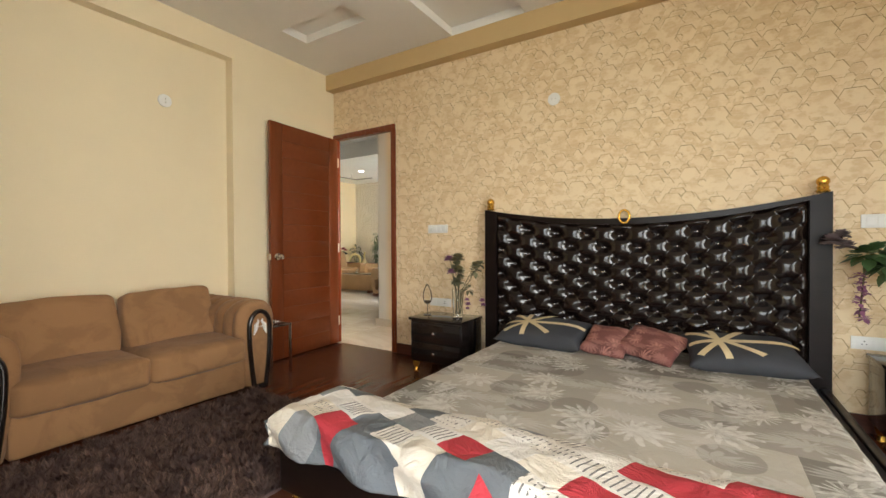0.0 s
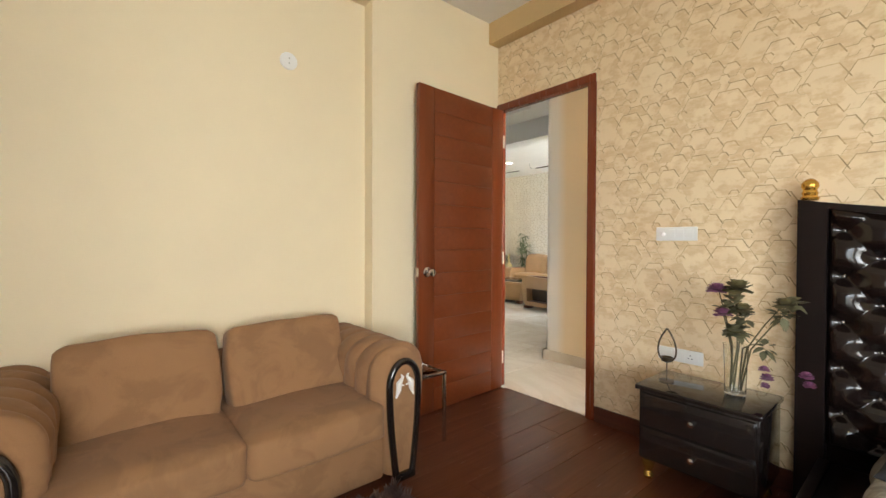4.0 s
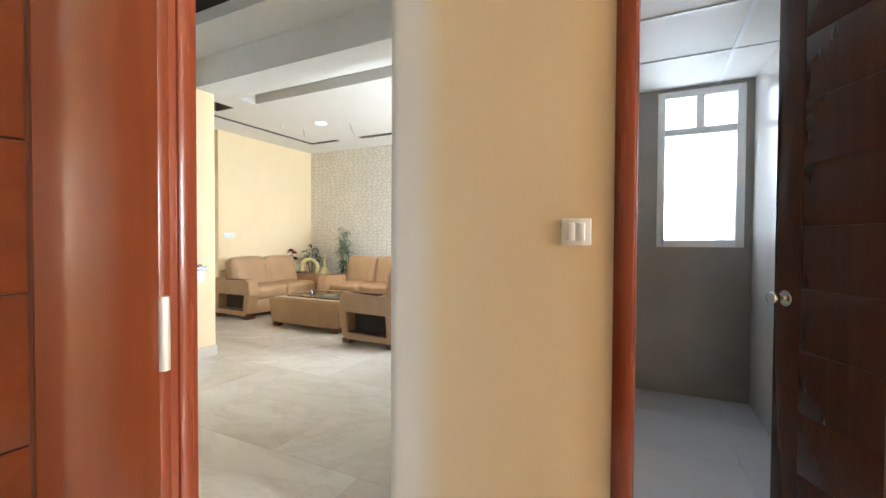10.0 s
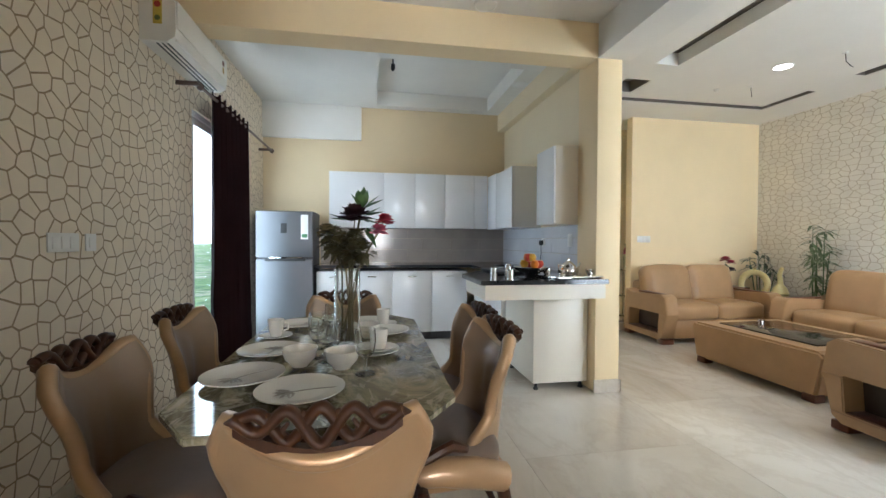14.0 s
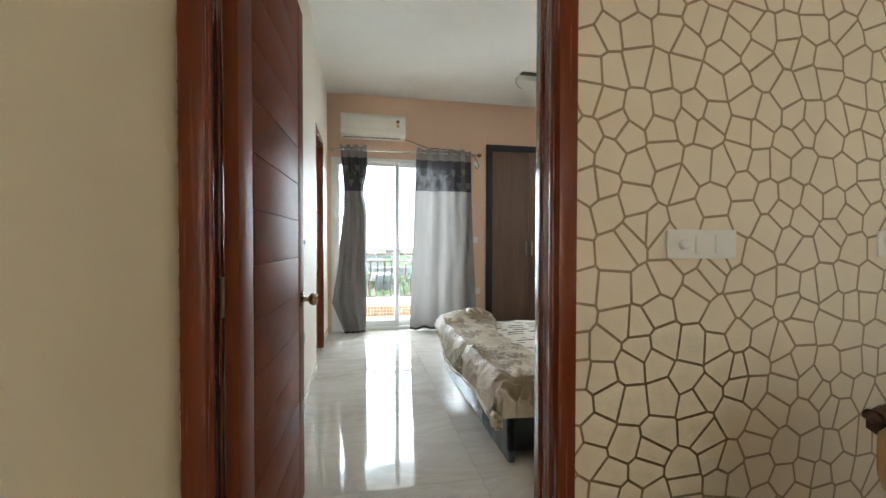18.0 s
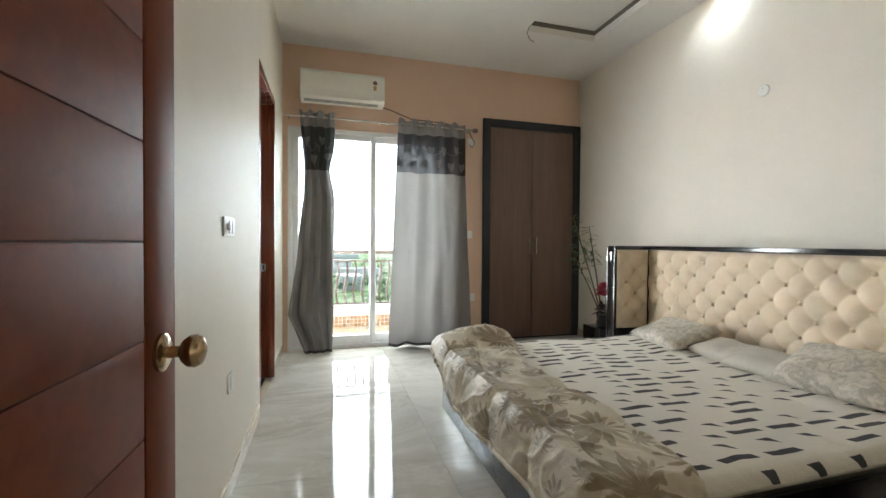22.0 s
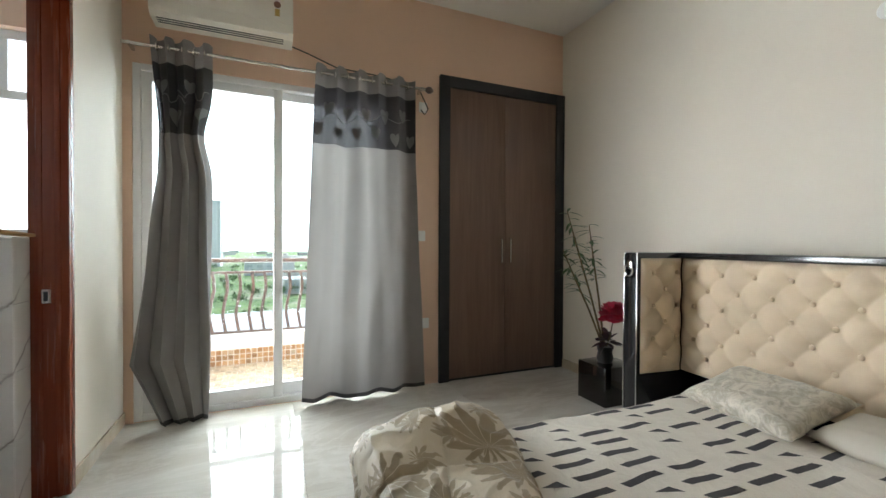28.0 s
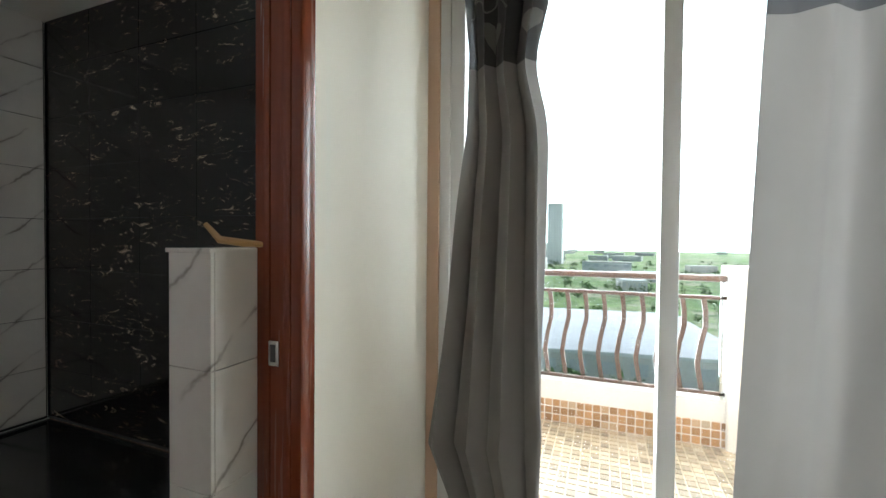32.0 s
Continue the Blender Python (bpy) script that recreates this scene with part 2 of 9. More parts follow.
def slab(axis, lo, hi, u0, u1, v0, v1, holes=()):
    """A flat slab across an axis from lo to hi, with openings that go through it. For axis x the plane is (y, z), for y (x, z), for z (x, y)."""
    us = sorted({u0, u1, *[min(max(q, u0), u1) for h in holes for q in (h[0], h[1])]})
    vs = sorted({v0, v1, *[min(max(q, v0), v1) for h in holes for q in (h[2], h[3])]})
    def full(i, j):
        if not (0 <= i < len(us) - 1 and 0 <= j < len(vs) - 1):
            return False
        u, v = (us[i] + us[i + 1]) / 2, (vs[j] + vs[j + 1]) / 2
        return not any(h[0] < u < h[1] and h[2] < v < h[3] for h in holes)
    bm, seen = B(), {}
    def at(i, j, k):
        key = (i, j, k)
        if key not in seen:
            w, u, v = (lo, hi)[k], us[i], vs[j]
            seen[key] = bm.verts.new({"x": (w, u, v), "y": (u, w, v), "z": (u, v, w)}[axis])
        return seen[key]
    for i in range(len(us) - 1):
        for j in range(len(vs) - 1):
            if not full(i, j):
                continue
            bm.faces.new((at(i, j, 0), at(i, j + 1, 0), at(i + 1, j + 1, 0), at(i + 1, j, 0)))
            bm.faces.new((at(i, j, 1), at(i + 1, j, 1), at(i + 1, j + 1, 1), at(i, j + 1, 1)))
            for di, dj, a, b in ((-1, 0, (i, j), (i, j + 1)), (1, 0, (i + 1, j), (i + 1, j + 1)), (0, -1, (i, j), (i + 1, j)), (0, 1, (i, j + 1), (i + 1, j + 1))):
                if not full(i + di, j + dj):
                    bm.faces.new((at(*a, 0), at(*b, 0), at(*b, 1), at(*a, 1)))
    bmesh.ops.recalc_face_normals(bm, faces=bm.faces[:])
    return bm

# ---------- materials ----------
class Nodes:
    """A node material under construction."""
    def __init__(self, name):
        self.m = bpy.data.materials.new(name)
        self.m.use_nodes = True
        self.t = self.m.node_tree
        self.p = self.t.nodes["Principled BSDF"]
        self.coord = self.t.nodes.new("ShaderNodeTexCoord").outputs["Object"]

    def node(self, kind, **inputs):
        n = self.t.nodes.new("ShaderNode" + kind)
        for k, v in inputs.items():
            self.put(n.inputs[k.replace("_", " ")], v)
        return n

    def put(self, socket, v):
        if hasattr(v, "is_linked"):
            self.t.links.new(v, socket)
        else:
            socket.default_value = v

    def math(self, op, a, b=0.0, clamp=False):
        n = self.t.nodes.new("ShaderNodeMath")
        n.operation, n.use_clamp = op, clamp
        self.put(n.inputs[0], a)
        self.put(n.inputs[1], b)
        return n.outputs[0]

    def mix(self, fac, a, b, kind="MIX"):
        n = self.t.nodes.new("ShaderNodeMix")
        n.data_type, n.blend_type = "RGBA", kind
        self.put(n.inputs[0], fac)
        for s, v in ((n.inputs[6], a), (n.inputs[7], b)):
            self.put(s, (*v, 1) if isinstance(v, tuple) and len(v) == 3 else v)
        return n.outputs[2]

    def ramp(self, fac, *stops):
        n = self.t.nodes.new("ShaderNodeValToRGB")
        self.put(n.inputs[0], fac)
        e = n.color_ramp.elements
        while len(e) < len(stops):
            e.new(0.5)
        for s, (pos, c) in zip(e, stops):
            s.position, s.color = pos, (*c, 1) if isinstance(c, tuple) else (c, c, c, 1)
        return n.outputs[0]

    def noise(self, scale, detail=4, rough=0.55, vec=None, distort=0.0):
        n = self.node("TexNoise", Scale=scale, Detail=detail, Roughness=rough, Distortion=distort)
        self.t.links.new(vec or self.coord, n.inputs["Vector"])
        return n.outputs["Fac"]

    def scaled(self, x, y, z, vec=None, rot=(0, 0, 0), loc=(0, 0, 0)):
        n = self.node("Mapping", Scale=(x, y, z), Rotation=rot, Location=loc)
        self.t.links.new(vec or self.coord, n.inputs["Vector"])
        return n.outputs[0]

    def flat(self, a, b, vec=None):
        """Two of the coordinates as a flat plane."""
        s = self.node("SeparateXYZ")
        self.t.links.new(vec or self.coord, s.inputs[0])
        c = self.node("CombineXYZ", X=s.outputs[a], Y=s.outputs[b])
        return c.outputs[0]

    def voronoi(self, scale, feature="F1", vec=None, rnd=1.0, dims="2D", out="Distance"):
        n = self.t.nodes.new("ShaderNodeTexVoronoi")
        n.voronoi_dimensions, n.feature = dims, feature
        n.inputs["Scale"].default_value, n.inputs["Randomness"].default_value = scale, rnd
        self.t.links.new(vec or self.coord, n.inputs["Vector"])
        return n.outputs[out]

    def done(self, color, rough=0.5, metal=0.0, bump=None, strength=0.2, dist=0.01, coat=0.0, sheen=0.0, spec=0.5):
        p = self.p
        self.put(p.inputs["Base Color"], (*color, 1) if isinstance(color, tuple) and len(color) == 3 else color)
        self.put(p.inputs["Roughness"], rough)
        self.put(p.inputs["Metallic"], metal)
        p.inputs["Coat Weight"].default_value, p.inputs["Coat Roughness"].default_value = coat, 0.08
        p.inputs["Sheen Weight"].default_value = sheen
        p.inputs["Specular IOR Level"].default_value = spec
        if bump is not None:
            b = self.node("Bump", Strength=strength, Distance=dist, Height=bump)
            self.t.links.new(b.outputs[0], p.inputs["Normal"])
        return self.m


def dim(c, k):
    return tuple(min(1.0, v * k) for v in c)


def plain(name, c, rough=0.5, metal=0.0, scale=3.0, var=0.12, fine=80.0, bump=0.1, coat=0.0, sheen=0.0, spec=0.5):
    """Broad mottling and a fine grain over one colour."""
    n = Nodes(name)
    f = n.noise(scale, 5)
    g = n.noise(fine, 3)
    col = n.mix(n.ramp(f, (0.3, 0.0), (0.7, 1.0)), dim(c, 1 - var), dim(c, 1 + var))
    r = n.math("ADD", rough - 0.06, n.math("MULTIPLY", g, 0.12), True)
    return n.done(col, r, metal, g, bump, 0.004, coat, sheen, spec)


def paint(name, c, rough=0.55, streak=0.05):
    """Rolled wall paint with slow unevenness."""
    n = Nodes(name)
    f = n.noise(0.9, 4, 0.6)
    g = n.noise(260, 2)
    v = n.noise(1.0, 3, 0.5, n.scaled(2.2, 2.2, 0.25))
    col = n.mix(n.ramp(f, (0.3, 0.0), (0.7, 1.0)), dim(c, 1 - streak), dim(c, 1 + streak))
    col = n.mix(n.math("MULTIPLY", v, 0.25), col, dim(c, 0.93))
    return n.done(col, n.math("ADD", rough - 0.05, n.math("MULTIPLY", f, 0.12)), 0, g, 0.06, 0.002, 0, 0, 0.22)


def wood(name, c, dark, rough=0.3, axis=2, scale=1.0, coat=0.0, contrast=0.7):
    """Grain along one axis."""
    n = Nodes(name)
    s = [14 * scale, 14 * scale, 14 * scale]
    s[axis] = 0.9 * scale
    v = n.scaled(*s)
    a = n.noise(1.6, 6, 0.65, v, 0.6)
    s2 = [70 * scale, 70 * scale, 70 * scale]
    s2[axis] = 3 * scale
    b = n.noise(1.0, 3, 0.5, n.scaled(*s2))
    info = n.node("ObjectInfo").outputs["Random"]
    f = n.math("ADD", n.math("MULTIPLY", a, contrast), n.math("MULTIPLY", b, 0.3))
    col = n.mix(n.ramp(f, (0.3, 0.0), (0.75, 1.0)), dark, c)
    col = n.mix(n.math("MULTIPLY", info, 0.35), col, dim(c, 0.72))
    return n.done(col, n.math("ADD", rough - 0.05, n.math("MULTIPLY", b, 0.12)), 0, b, 0.08, 0.002, coat, 0, 0.32)


def marble(name, base, cloud, vein, scale=1.0, rough=0.06, rot=0.6, veins=0.22, tone=0.22, draw=(0.55, 1.7)):
    """Polished stone with drifting clouds and thin veins; every slab has its own piece of it."""
    n = Nodes(name)
    rnd = n.node("ObjectInfo").outputs["Random"]
    off = n.node("CombineXYZ", X=n.math("MULTIPLY", rnd, 37.0), Y=n.math("MULTIPLY", rnd, 91.0))
    add = n.t.nodes.new("ShaderNodeVectorMath")
    n.t.links.new(n.coord, add.inputs[0])
    n.t.links.new(off.outputs[0], add.inputs[1])
    v = n.scaled(draw[0] * scale, draw[1] * scale, 1.0 * scale, add.outputs[0], (0, 0, rot))
    a = n.noise(1.3, 7, 0.6, v, 1.1)
    b = n.noise(2.1, 8, 0.65, v, 2.0)
    line = n.math("ABSOLUTE", n.math("SUBTRACT", b, 0.5))
    thin = n.ramp(line, (0.0, 1.0), (0.06, 0.0))
    col = n.mix(n.ramp(a, (0.38, 0.0), (0.68, 1.0)), base, cloud)
    col = n.mix(n.math("MULTIPLY", thin, veins), col, vein)
    col = n.mix(n.math("MULTIPLY", rnd, tone), col, cloud)
    g = n.noise(40, 3)
    return n.done(col, n.math("ADD", rough, n.math("MULTIPLY", g, 0.06)), 0, g, 0.02, 0.002)


def polygon_paper(name, ground, line, width, scale, axes, seed=0.0, lines_metal=0.6, squash=1.0):
    """Wallpaper with a net of irregular polygons drawn in metallic ink."""
    n = Nodes(name)
    v = n.scaled(1, squash, 1, n.flat(*axes), (0, 0, 0), (seed, seed, 0))
    wob = n.noise(9, 2, 0.5, v)
    d = n.voronoi(scale, "DISTANCE_TO_EDGE", v, 0.82)
    w = n.math("ADD", width * 0.75, n.math("MULTIPLY", wob, width * 0.5))
    mask = n.math("LESS_THAN", d, w)
    f = n.noise(5, 4)
    base = n.mix(n.ramp(f, (0.3, 0.0), (0.7, 1.0)), dim(ground, 0.94), dim(ground, 1.05))
    ink = n.mix(n.noise(45, 3), dim(line, 0.65), dim(line, 1.35))
    col = n.mix(mask, base, ink)
    return n.done(col, n.mix(mask, (0.5, 0.5, 0.5), (0.32, 0.32, 0.32)), n.math("MULTIPLY", mask, lines_metal), n.math("SUBTRACT", n.math("MULTIPLY", n.noise(180, 2), 0.12), n.math("MULTIPLY", mask, 0.4)), 0.25, 0.003)


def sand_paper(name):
    """Sand-coloured relief wallpaper with rubbed tan smudges, streaked sideways."""
    n = Nodes(name)
    rnd = n.node("NewGeometry").outputs["Random Per Island"]
    off = n.node("CombineXYZ", X=n.math("MULTIPLY", rnd, 23.0), Z=n.math("MULTIPLY", rnd, 11.0))
    add = n.t.nodes.new("ShaderNodeVectorMath")
    n.t.links.new(n.coord, add.inputs[0])
    n.t.links.new(off.outputs[0], add.inputs[1])
    v = add.outputs[0]
    smudge = n.math("MULTIPLY", n.ramp(n.noise(1.0, 5, 0.6, n.scaled(11, 1, 15, v)), (0.45, 0.0), (0.56, 1.0)), n.ramp(n.noise(1.0, 4, 0.7, n.scaled(22, 1, 60, v)), (0.34, 0.35), (0.56, 1.0)))
    col = n.mix(n.noise(3, 4), (0.79, 0.625, 0.40), (0.86, 0.70, 0.475))
    col = n.mix(n.math("MULTIPLY", rnd, 0.22), col, (0.74, 0.565, 0.345))
    col = n.mix(n.math("MULTIPLY", smudge, 0.52), col, (0.60, 0.40, 0.19))
    g = n.math("ADD", n.math("MULTIPLY", n.noise(1.0, 4, 0.6, n.scaled(60, 60, 150)), 0.6), n.noise(260, 2))
    return n.done(col, 0.55, 0, g, 0.14, 0.002, 0, 0, 0.3)


def veil(name, c, through=0.4, sheer=0.0):
    """Woven cloth that lets some light through; a sheer one lets the view through too."""
    n = Nodes(name)
    g = n.noise(300, 2)
    f = n.noise(4, 4)
    col = n.mix(f, dim(c, 0.88), dim(c, 1.1))
    n.done(col, 0.7, 0, g, 0.12, 0.002, 0, 0.25)
    t = n.t.nodes.new("ShaderNodeBsdfTranslucent")
    n.t.links.new(col, t.inputs["Color"])
    def blend(fac, a, b):
        mx = n.t.nodes.new("ShaderNodeMixShader")
        mx.inputs[0].default_value = fac
        n.t.links.new(a, mx.inputs[1])
        n.t.links.new(b, mx.inputs[2])
        return mx.outputs[0]
    out = blend(through, n.p.outputs[0], t.outputs[0])
    if sheer:
        out = blend(sheer, out, n.t.nodes.new("ShaderNodeBsdfTransparent").outputs[0])
    n.t.links.new(out, n.t.nodes["Material Output"].inputs["Surface"])
    return n.m


def thin_glass(name, gloss=0.06, haze=0.0, tint=(0.97, 1.0, 0.99)):
    """A flat pane: the view goes straight through, with a faint mirror on top; haze scatters it as frosting does."""
    n = Nodes(name)
    o = n.t.nodes
    clear, mirror, milk, m1, m2 = o.new("ShaderNodeBsdfTransparent"), o.new("ShaderNodeBsdfGlossy"), o.new("ShaderNodeBsdfTranslucent"), o.new("ShaderNodeMixShader"), o.new("ShaderNodeMixShader")
    clear.inputs[0].default_value, milk.inputs[0].default_value = (*tint, 1), (0.95, 0.97, 1.0, 1)
    mirror.inputs["Roughness"].default_value = 0.02
    m1.inputs[0].default_value, m2.inputs[0].default_value = haze, gloss
    for a, b in ((clear.outputs[0], m1.inputs[1]), (milk.outputs[0], m1.inputs[2]), (m1.outputs[0], m2.inputs[1]), (mirror.outputs[0], m2.inputs[2]), (m2.outputs[0], o["Material Output"].inputs["Surface"])):
        n.t.links.new(a, b)
    return n.m


def motif(n, vec, scale, lobes, lo=0.30, hi=0.34, rnd=0.75):
    """Lobed leaves and rosettes strewn over a plane, with veins."""
    v = n.t.nodes.new("ShaderNodeTexVoronoi")
    v.voronoi_dimensions, v.feature = "2D", "F1"
    v.inputs["Scale"].default_value, v.inputs["Randomness"].default_value = scale, rnd
    n.t.links.new(vec, v.inputs["Vector"])
    d = n.t.nodes.new("ShaderNodeVectorMath")
    d.operation = "SUBTRACT"
    n.t.links.new(vec, d.inputs[0])
    n.t.links.new(v.outputs["Position"], d.inputs[1])
    s = n.node("SeparateXYZ")
    n.t.links.new(d.outputs[0], s.inputs[0])
    c = n.node("SeparateColor", Color=v.outputs["Color"])
    ang = n.math("ADD", n.math("ARCTAN2", s.outputs["Y"], s.outputs["X"]), n.math("MULTIPLY", c.outputs[0], 6.28))
    wob = n.math("ADD", n.math("MULTIPLY", n.math("COSINE", n.math("MULTIPLY", ang, lobes)), 0.10), n.math("MULTIPLY", n.math("COSINE", ang), 0.16))
    wob = n.math("ADD", wob, n.math("MULTIPLY", n.math("SUBTRACT", n.noise(scale * 9, 2, 0.5, vec), 0.5), 0.22))
    r = n.math("SUBTRACT", v.outputs["Distance"], wob)
    vein = n.ramp(n.math("ABSOLUTE", n.math("SINE", n.math("ADD", n.math("MULTIPLY", ang, lobes / 2), n.math("MULTIPLY", v.outputs["Distance"], 5.0)))), (0.06, 0.25), (0.22, 1.0))
    return n.math("MULTIPLY", n.ramp(r, (lo, 1.0), (hi, 0.0)), vein)


MAT = {}
MAT["cream_wall"] = paint("cream wall paint", (0.80, 0.69, 0.48))
MAT["beige_wall"] = paint("beige wall paint", (0.76, 0.62, 0.40))
MAT["yellow_wall"] = paint("pale yellow wall paint", (0.84, 0.67, 0.41))
MAT["offwhite_wall"] = paint("off-white wall paint", (0.77, 0.715, 0.62))
MAT["peach_wall"] = paint("peach wall paint", (0.74, 0.52, 0.385))
MAT["beam_tan"] = paint("tan beam paint", (0.58, 0.42, 0.21))
# Off-white fading to beige puts the corner's daylight falloff into the colour.
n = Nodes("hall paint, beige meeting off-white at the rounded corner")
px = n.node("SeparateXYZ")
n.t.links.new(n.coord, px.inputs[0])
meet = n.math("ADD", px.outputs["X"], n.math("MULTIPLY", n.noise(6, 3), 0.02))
MAT["hall_lit_paint"] = n.done(n.mix(n.ramp(n.math("MULTIPLY", n.math("ADD", meet, 3.66), 5.0), (0.28, 0.0), (0.80, 1.0)), n.mix(n.noise(0.9, 4), (0.74, 0.685, 0.59), (0.80, 0.745, 0.65)), n.mix(n.noise(0.9, 4), (0.72, 0.585, 0.375), (0.79, 0.645, 0.42))), 0.55, 0, n.noise(260, 2), 0.06, 0.002, 0, 0, 0.22)
MAT["ceiling_white"] = paint("white ceiling paint", (0.80, 0.78, 0.73), 0.6)
MAT["ceiling_grey"] = paint("dark grey ceiling recess", (0.17, 0.15, 0.13), 0.6)
MAT["white_plaster"] = paint("white plaster", (0.80, 0.79, 0.77), 0.6)
MAT["hex_paper"] = sand_paper("sand relief wallpaper")
MAT["hex_line"] = plain("brown printed relief line", (0.45, 0.30, 0.15), 0.6, 0, 18, 0.35, 120, 0.1)
MAT["hex_faint"] = plain("faint printed relief line", (0.55, 0.395, 0.21), 0.6, 0, 18, 0.2, 120, 0.1)
MAT["poly_paper"] = polygon_paper("polygon wallpaper", (0.78, 0.68, 0.53), (0.34, 0.25, 0.15), 0.046, 11.5, ("X", "Z"))
MAT["poly_light"] = polygon_paper("pale polygon wallpaper", (0.80, 0.75, 0.65), (0.52, 0.44, 0.32), 0.040, 9.0, ("X", "Z"), 3.7, 0.3, 1.75)
MAT["teak"] = wood("varnished teak", (0.205, 0.048, 0.0135), (0.130, 0.028, 0.0085), 0.30, 2, 1.0, 0.30)
MAT["teak_x"] = wood("varnished teak crosswise", (0.205, 0.048, 0.0135), (0.130, 0.028, 0.0085), 0.30, 1, 1.0, 0.30)
MAT["teak_frame"] = wood("dark varnished frame wood", (0.23, 0.052, 0.020), (0.13, 0.026, 0.010), 0.25, 2, 1.0, 0.25)
MAT["teak_dark"] = wood("dark varnished teak", (0.19, 0.050, 0.017), (0.12, 0.028, 0.010), 0.55, 2, 1.0, 0.0)
MAT["teak_dark_x"] = wood("dark varnished teak crosswise", (0.19, 0.050, 0.017), (0.12, 0.028, 0.010), 0.55, 1, 1.0, 0.0)
for key in ("teak_dark", "teak_dark_x"):
    MAT[key].node_tree.nodes["Principled BSDF"].inputs["Specular IOR Level"].default_value = 0.12
MAT["groove"] = plain("dark groove", (0.09, 0.024, 0.011), 0.6)
MAT["shelf_shade"] = plain("shade inside the arm shelf", (0.05, 0.032, 0.02), 0.8)
MAT["laminate"] = wood("dark laminate plank", (0.155, 0.054, 0.028), (0.098, 0.034, 0.019), 0.24, 1, 0.8)
MAT["skirting_dark"] = wood("dark skirting wood", (0.11, 0.035, 0.02), (0.06, 0.02, 0.01), 0.4, 0)
MAT["hall_marble"] = marble("hall marble", (0.75, 0.70, 0.61), (0.55, 0.485, 0.39), (0.40, 0.31, 0.21), 0.42, 0.05, 0.75, 0.20, 0.30, (0.8, 1.35))
MAT["bed_marble"] = marble("bedroom marble", (0.64, 0.61, 0.555), (0.50, 0.455, 0.39), (0.74, 0.71, 0.66), 0.9, 0.02, -0.7, 0.4, 0.06)
MAT["bed_marble"].node_tree.nodes["Principled BSDF"].inputs["Specular IOR Level"].default_value = 0.26
MAT["skirting_marble"] = marble("skirting marble", (0.66, 0.58, 0.46), (0.56, 0.47, 0.34), (0.5, 0.4, 0.3), 2, 0.2)
MAT["white_plastic"] = plain("white plastic", (0.80, 0.79, 0.76), 0.35, 0, 6, 0.02, 100, 0.02)
MAT["steel"] = plain("brushed steel", (0.62, 0.61, 0.59), 0.25, 1.0, 5, 0.06, 120, 0.03)
MAT["chrome"] = plain("chrome", (0.75, 0.74, 0.72), 0.08, 1.0, 5, 0.03, 60, 0.0)
MAT["bronze_knob"] = plain("worn brass", (0.45, 0.33, 0.20), 0.25, 1.0, 5, 0.1, 60, 0.05)
MAT["hinge_pale"] = plain("pale steel hinge", (0.60, 0.54, 0.44), 0.4, 0.3)
MAT["hinge"] = plain("dark bronze hinge", (0.13, 0.085, 0.055), 0.4, 0.8)
MAT["gold"] = plain("gold paint", (0.72, 0.42, 0.08), 0.25, 0.9, 8, 0.15, 60, 0.06)
MAT["black_gloss"] = plain("black lacquer", (0.012, 0.009, 0.008), 0.1, 0, 6, 0.2, 60, 0.02, 0.3)
MAT["black_leather"] = plain("glossy black leather", (0.010, 0.006, 0.005), 0.13, 0, 10, 0.3, 110, 0.03, 0.15, 0, 0.4)
MAT["black_wood"] = wood("black stained wood", (0.013, 0.007, 0.006), (0.006, 0.004, 0.003), 0.3, 0, 1)
MAT["black_wood"].node_tree.nodes["Principled BSDF"].inputs["Specular IOR Level"].default_value = 0.22
def suede(name, c):
    n = Nodes(name)
    a = n.ramp(n.noise(4.5, 5, 0.6, None, 0.8), (0.46, 0.0), (0.56, 1.0))
    b = n.noise(16, 4, 0.6)
    g = n.noise(220, 2)
    col = n.mix(n.math("MULTIPLY", a, 0.55), c, dim(c, 0.62))
    col = n.mix(n.math("MULTIPLY", b, 0.3), col, dim(c, 1.25))
    return n.done(col, 0.9, 0, n.math("ADD", n.math("MULTIPLY", b, 0.4), g), 0.2, 0.004, 0, 0.08)


MAT["suede"] = suede("brown suede", (0.285, 0.150, 0.066))
MAT["tan_leather"] = plain("tan leather", (0.385, 0.235, 0.112), 0.40, 0, 4, 0.10, 130, 0.14)
MAT["gold_leather"] = plain("gold beige leather", (0.47, 0.31, 0.17), 0.33, 0.3, 4, 0.08, 40, 0.02, 0.1)
MAT["chair_velvet"] = plain("taupe velvet", (0.155, 0.11, 0.08), 0.75, 0, 6, 0.12, 150, 0.1, 0, 0.3)
MAT["taupe_satin"] = plain("taupe satin leather", (0.30, 0.215, 0.145), 0.38, 0.25, 5, 0.08, 40, 0.02, 0.1)
MAT["carved"] = wood("carved dark wood", (0.080, 0.031, 0.012), (0.036, 0.013, 0.006), 0.42, 2, 2, 0.03)
MAT["walnut"] = wood("walnut", (0.17, 0.06, 0.03), (0.08, 0.028, 0.014), 0.3, 0, 1)
MAT["white_laminate"] = plain("white laminate", (0.80, 0.80, 0.80), 0.22, 0, 3, 0.02, 90, 0.01)
MAT["cream_laminate"] = plain("cream laminate", (0.76, 0.70, 0.58), 0.35, 0, 3, 0.03, 90, 0.02)
MAT["granite"] = plain("black granite", (0.02, 0.02, 0.022), 0.1, 0, 40, 0.6, 200, 0.01)
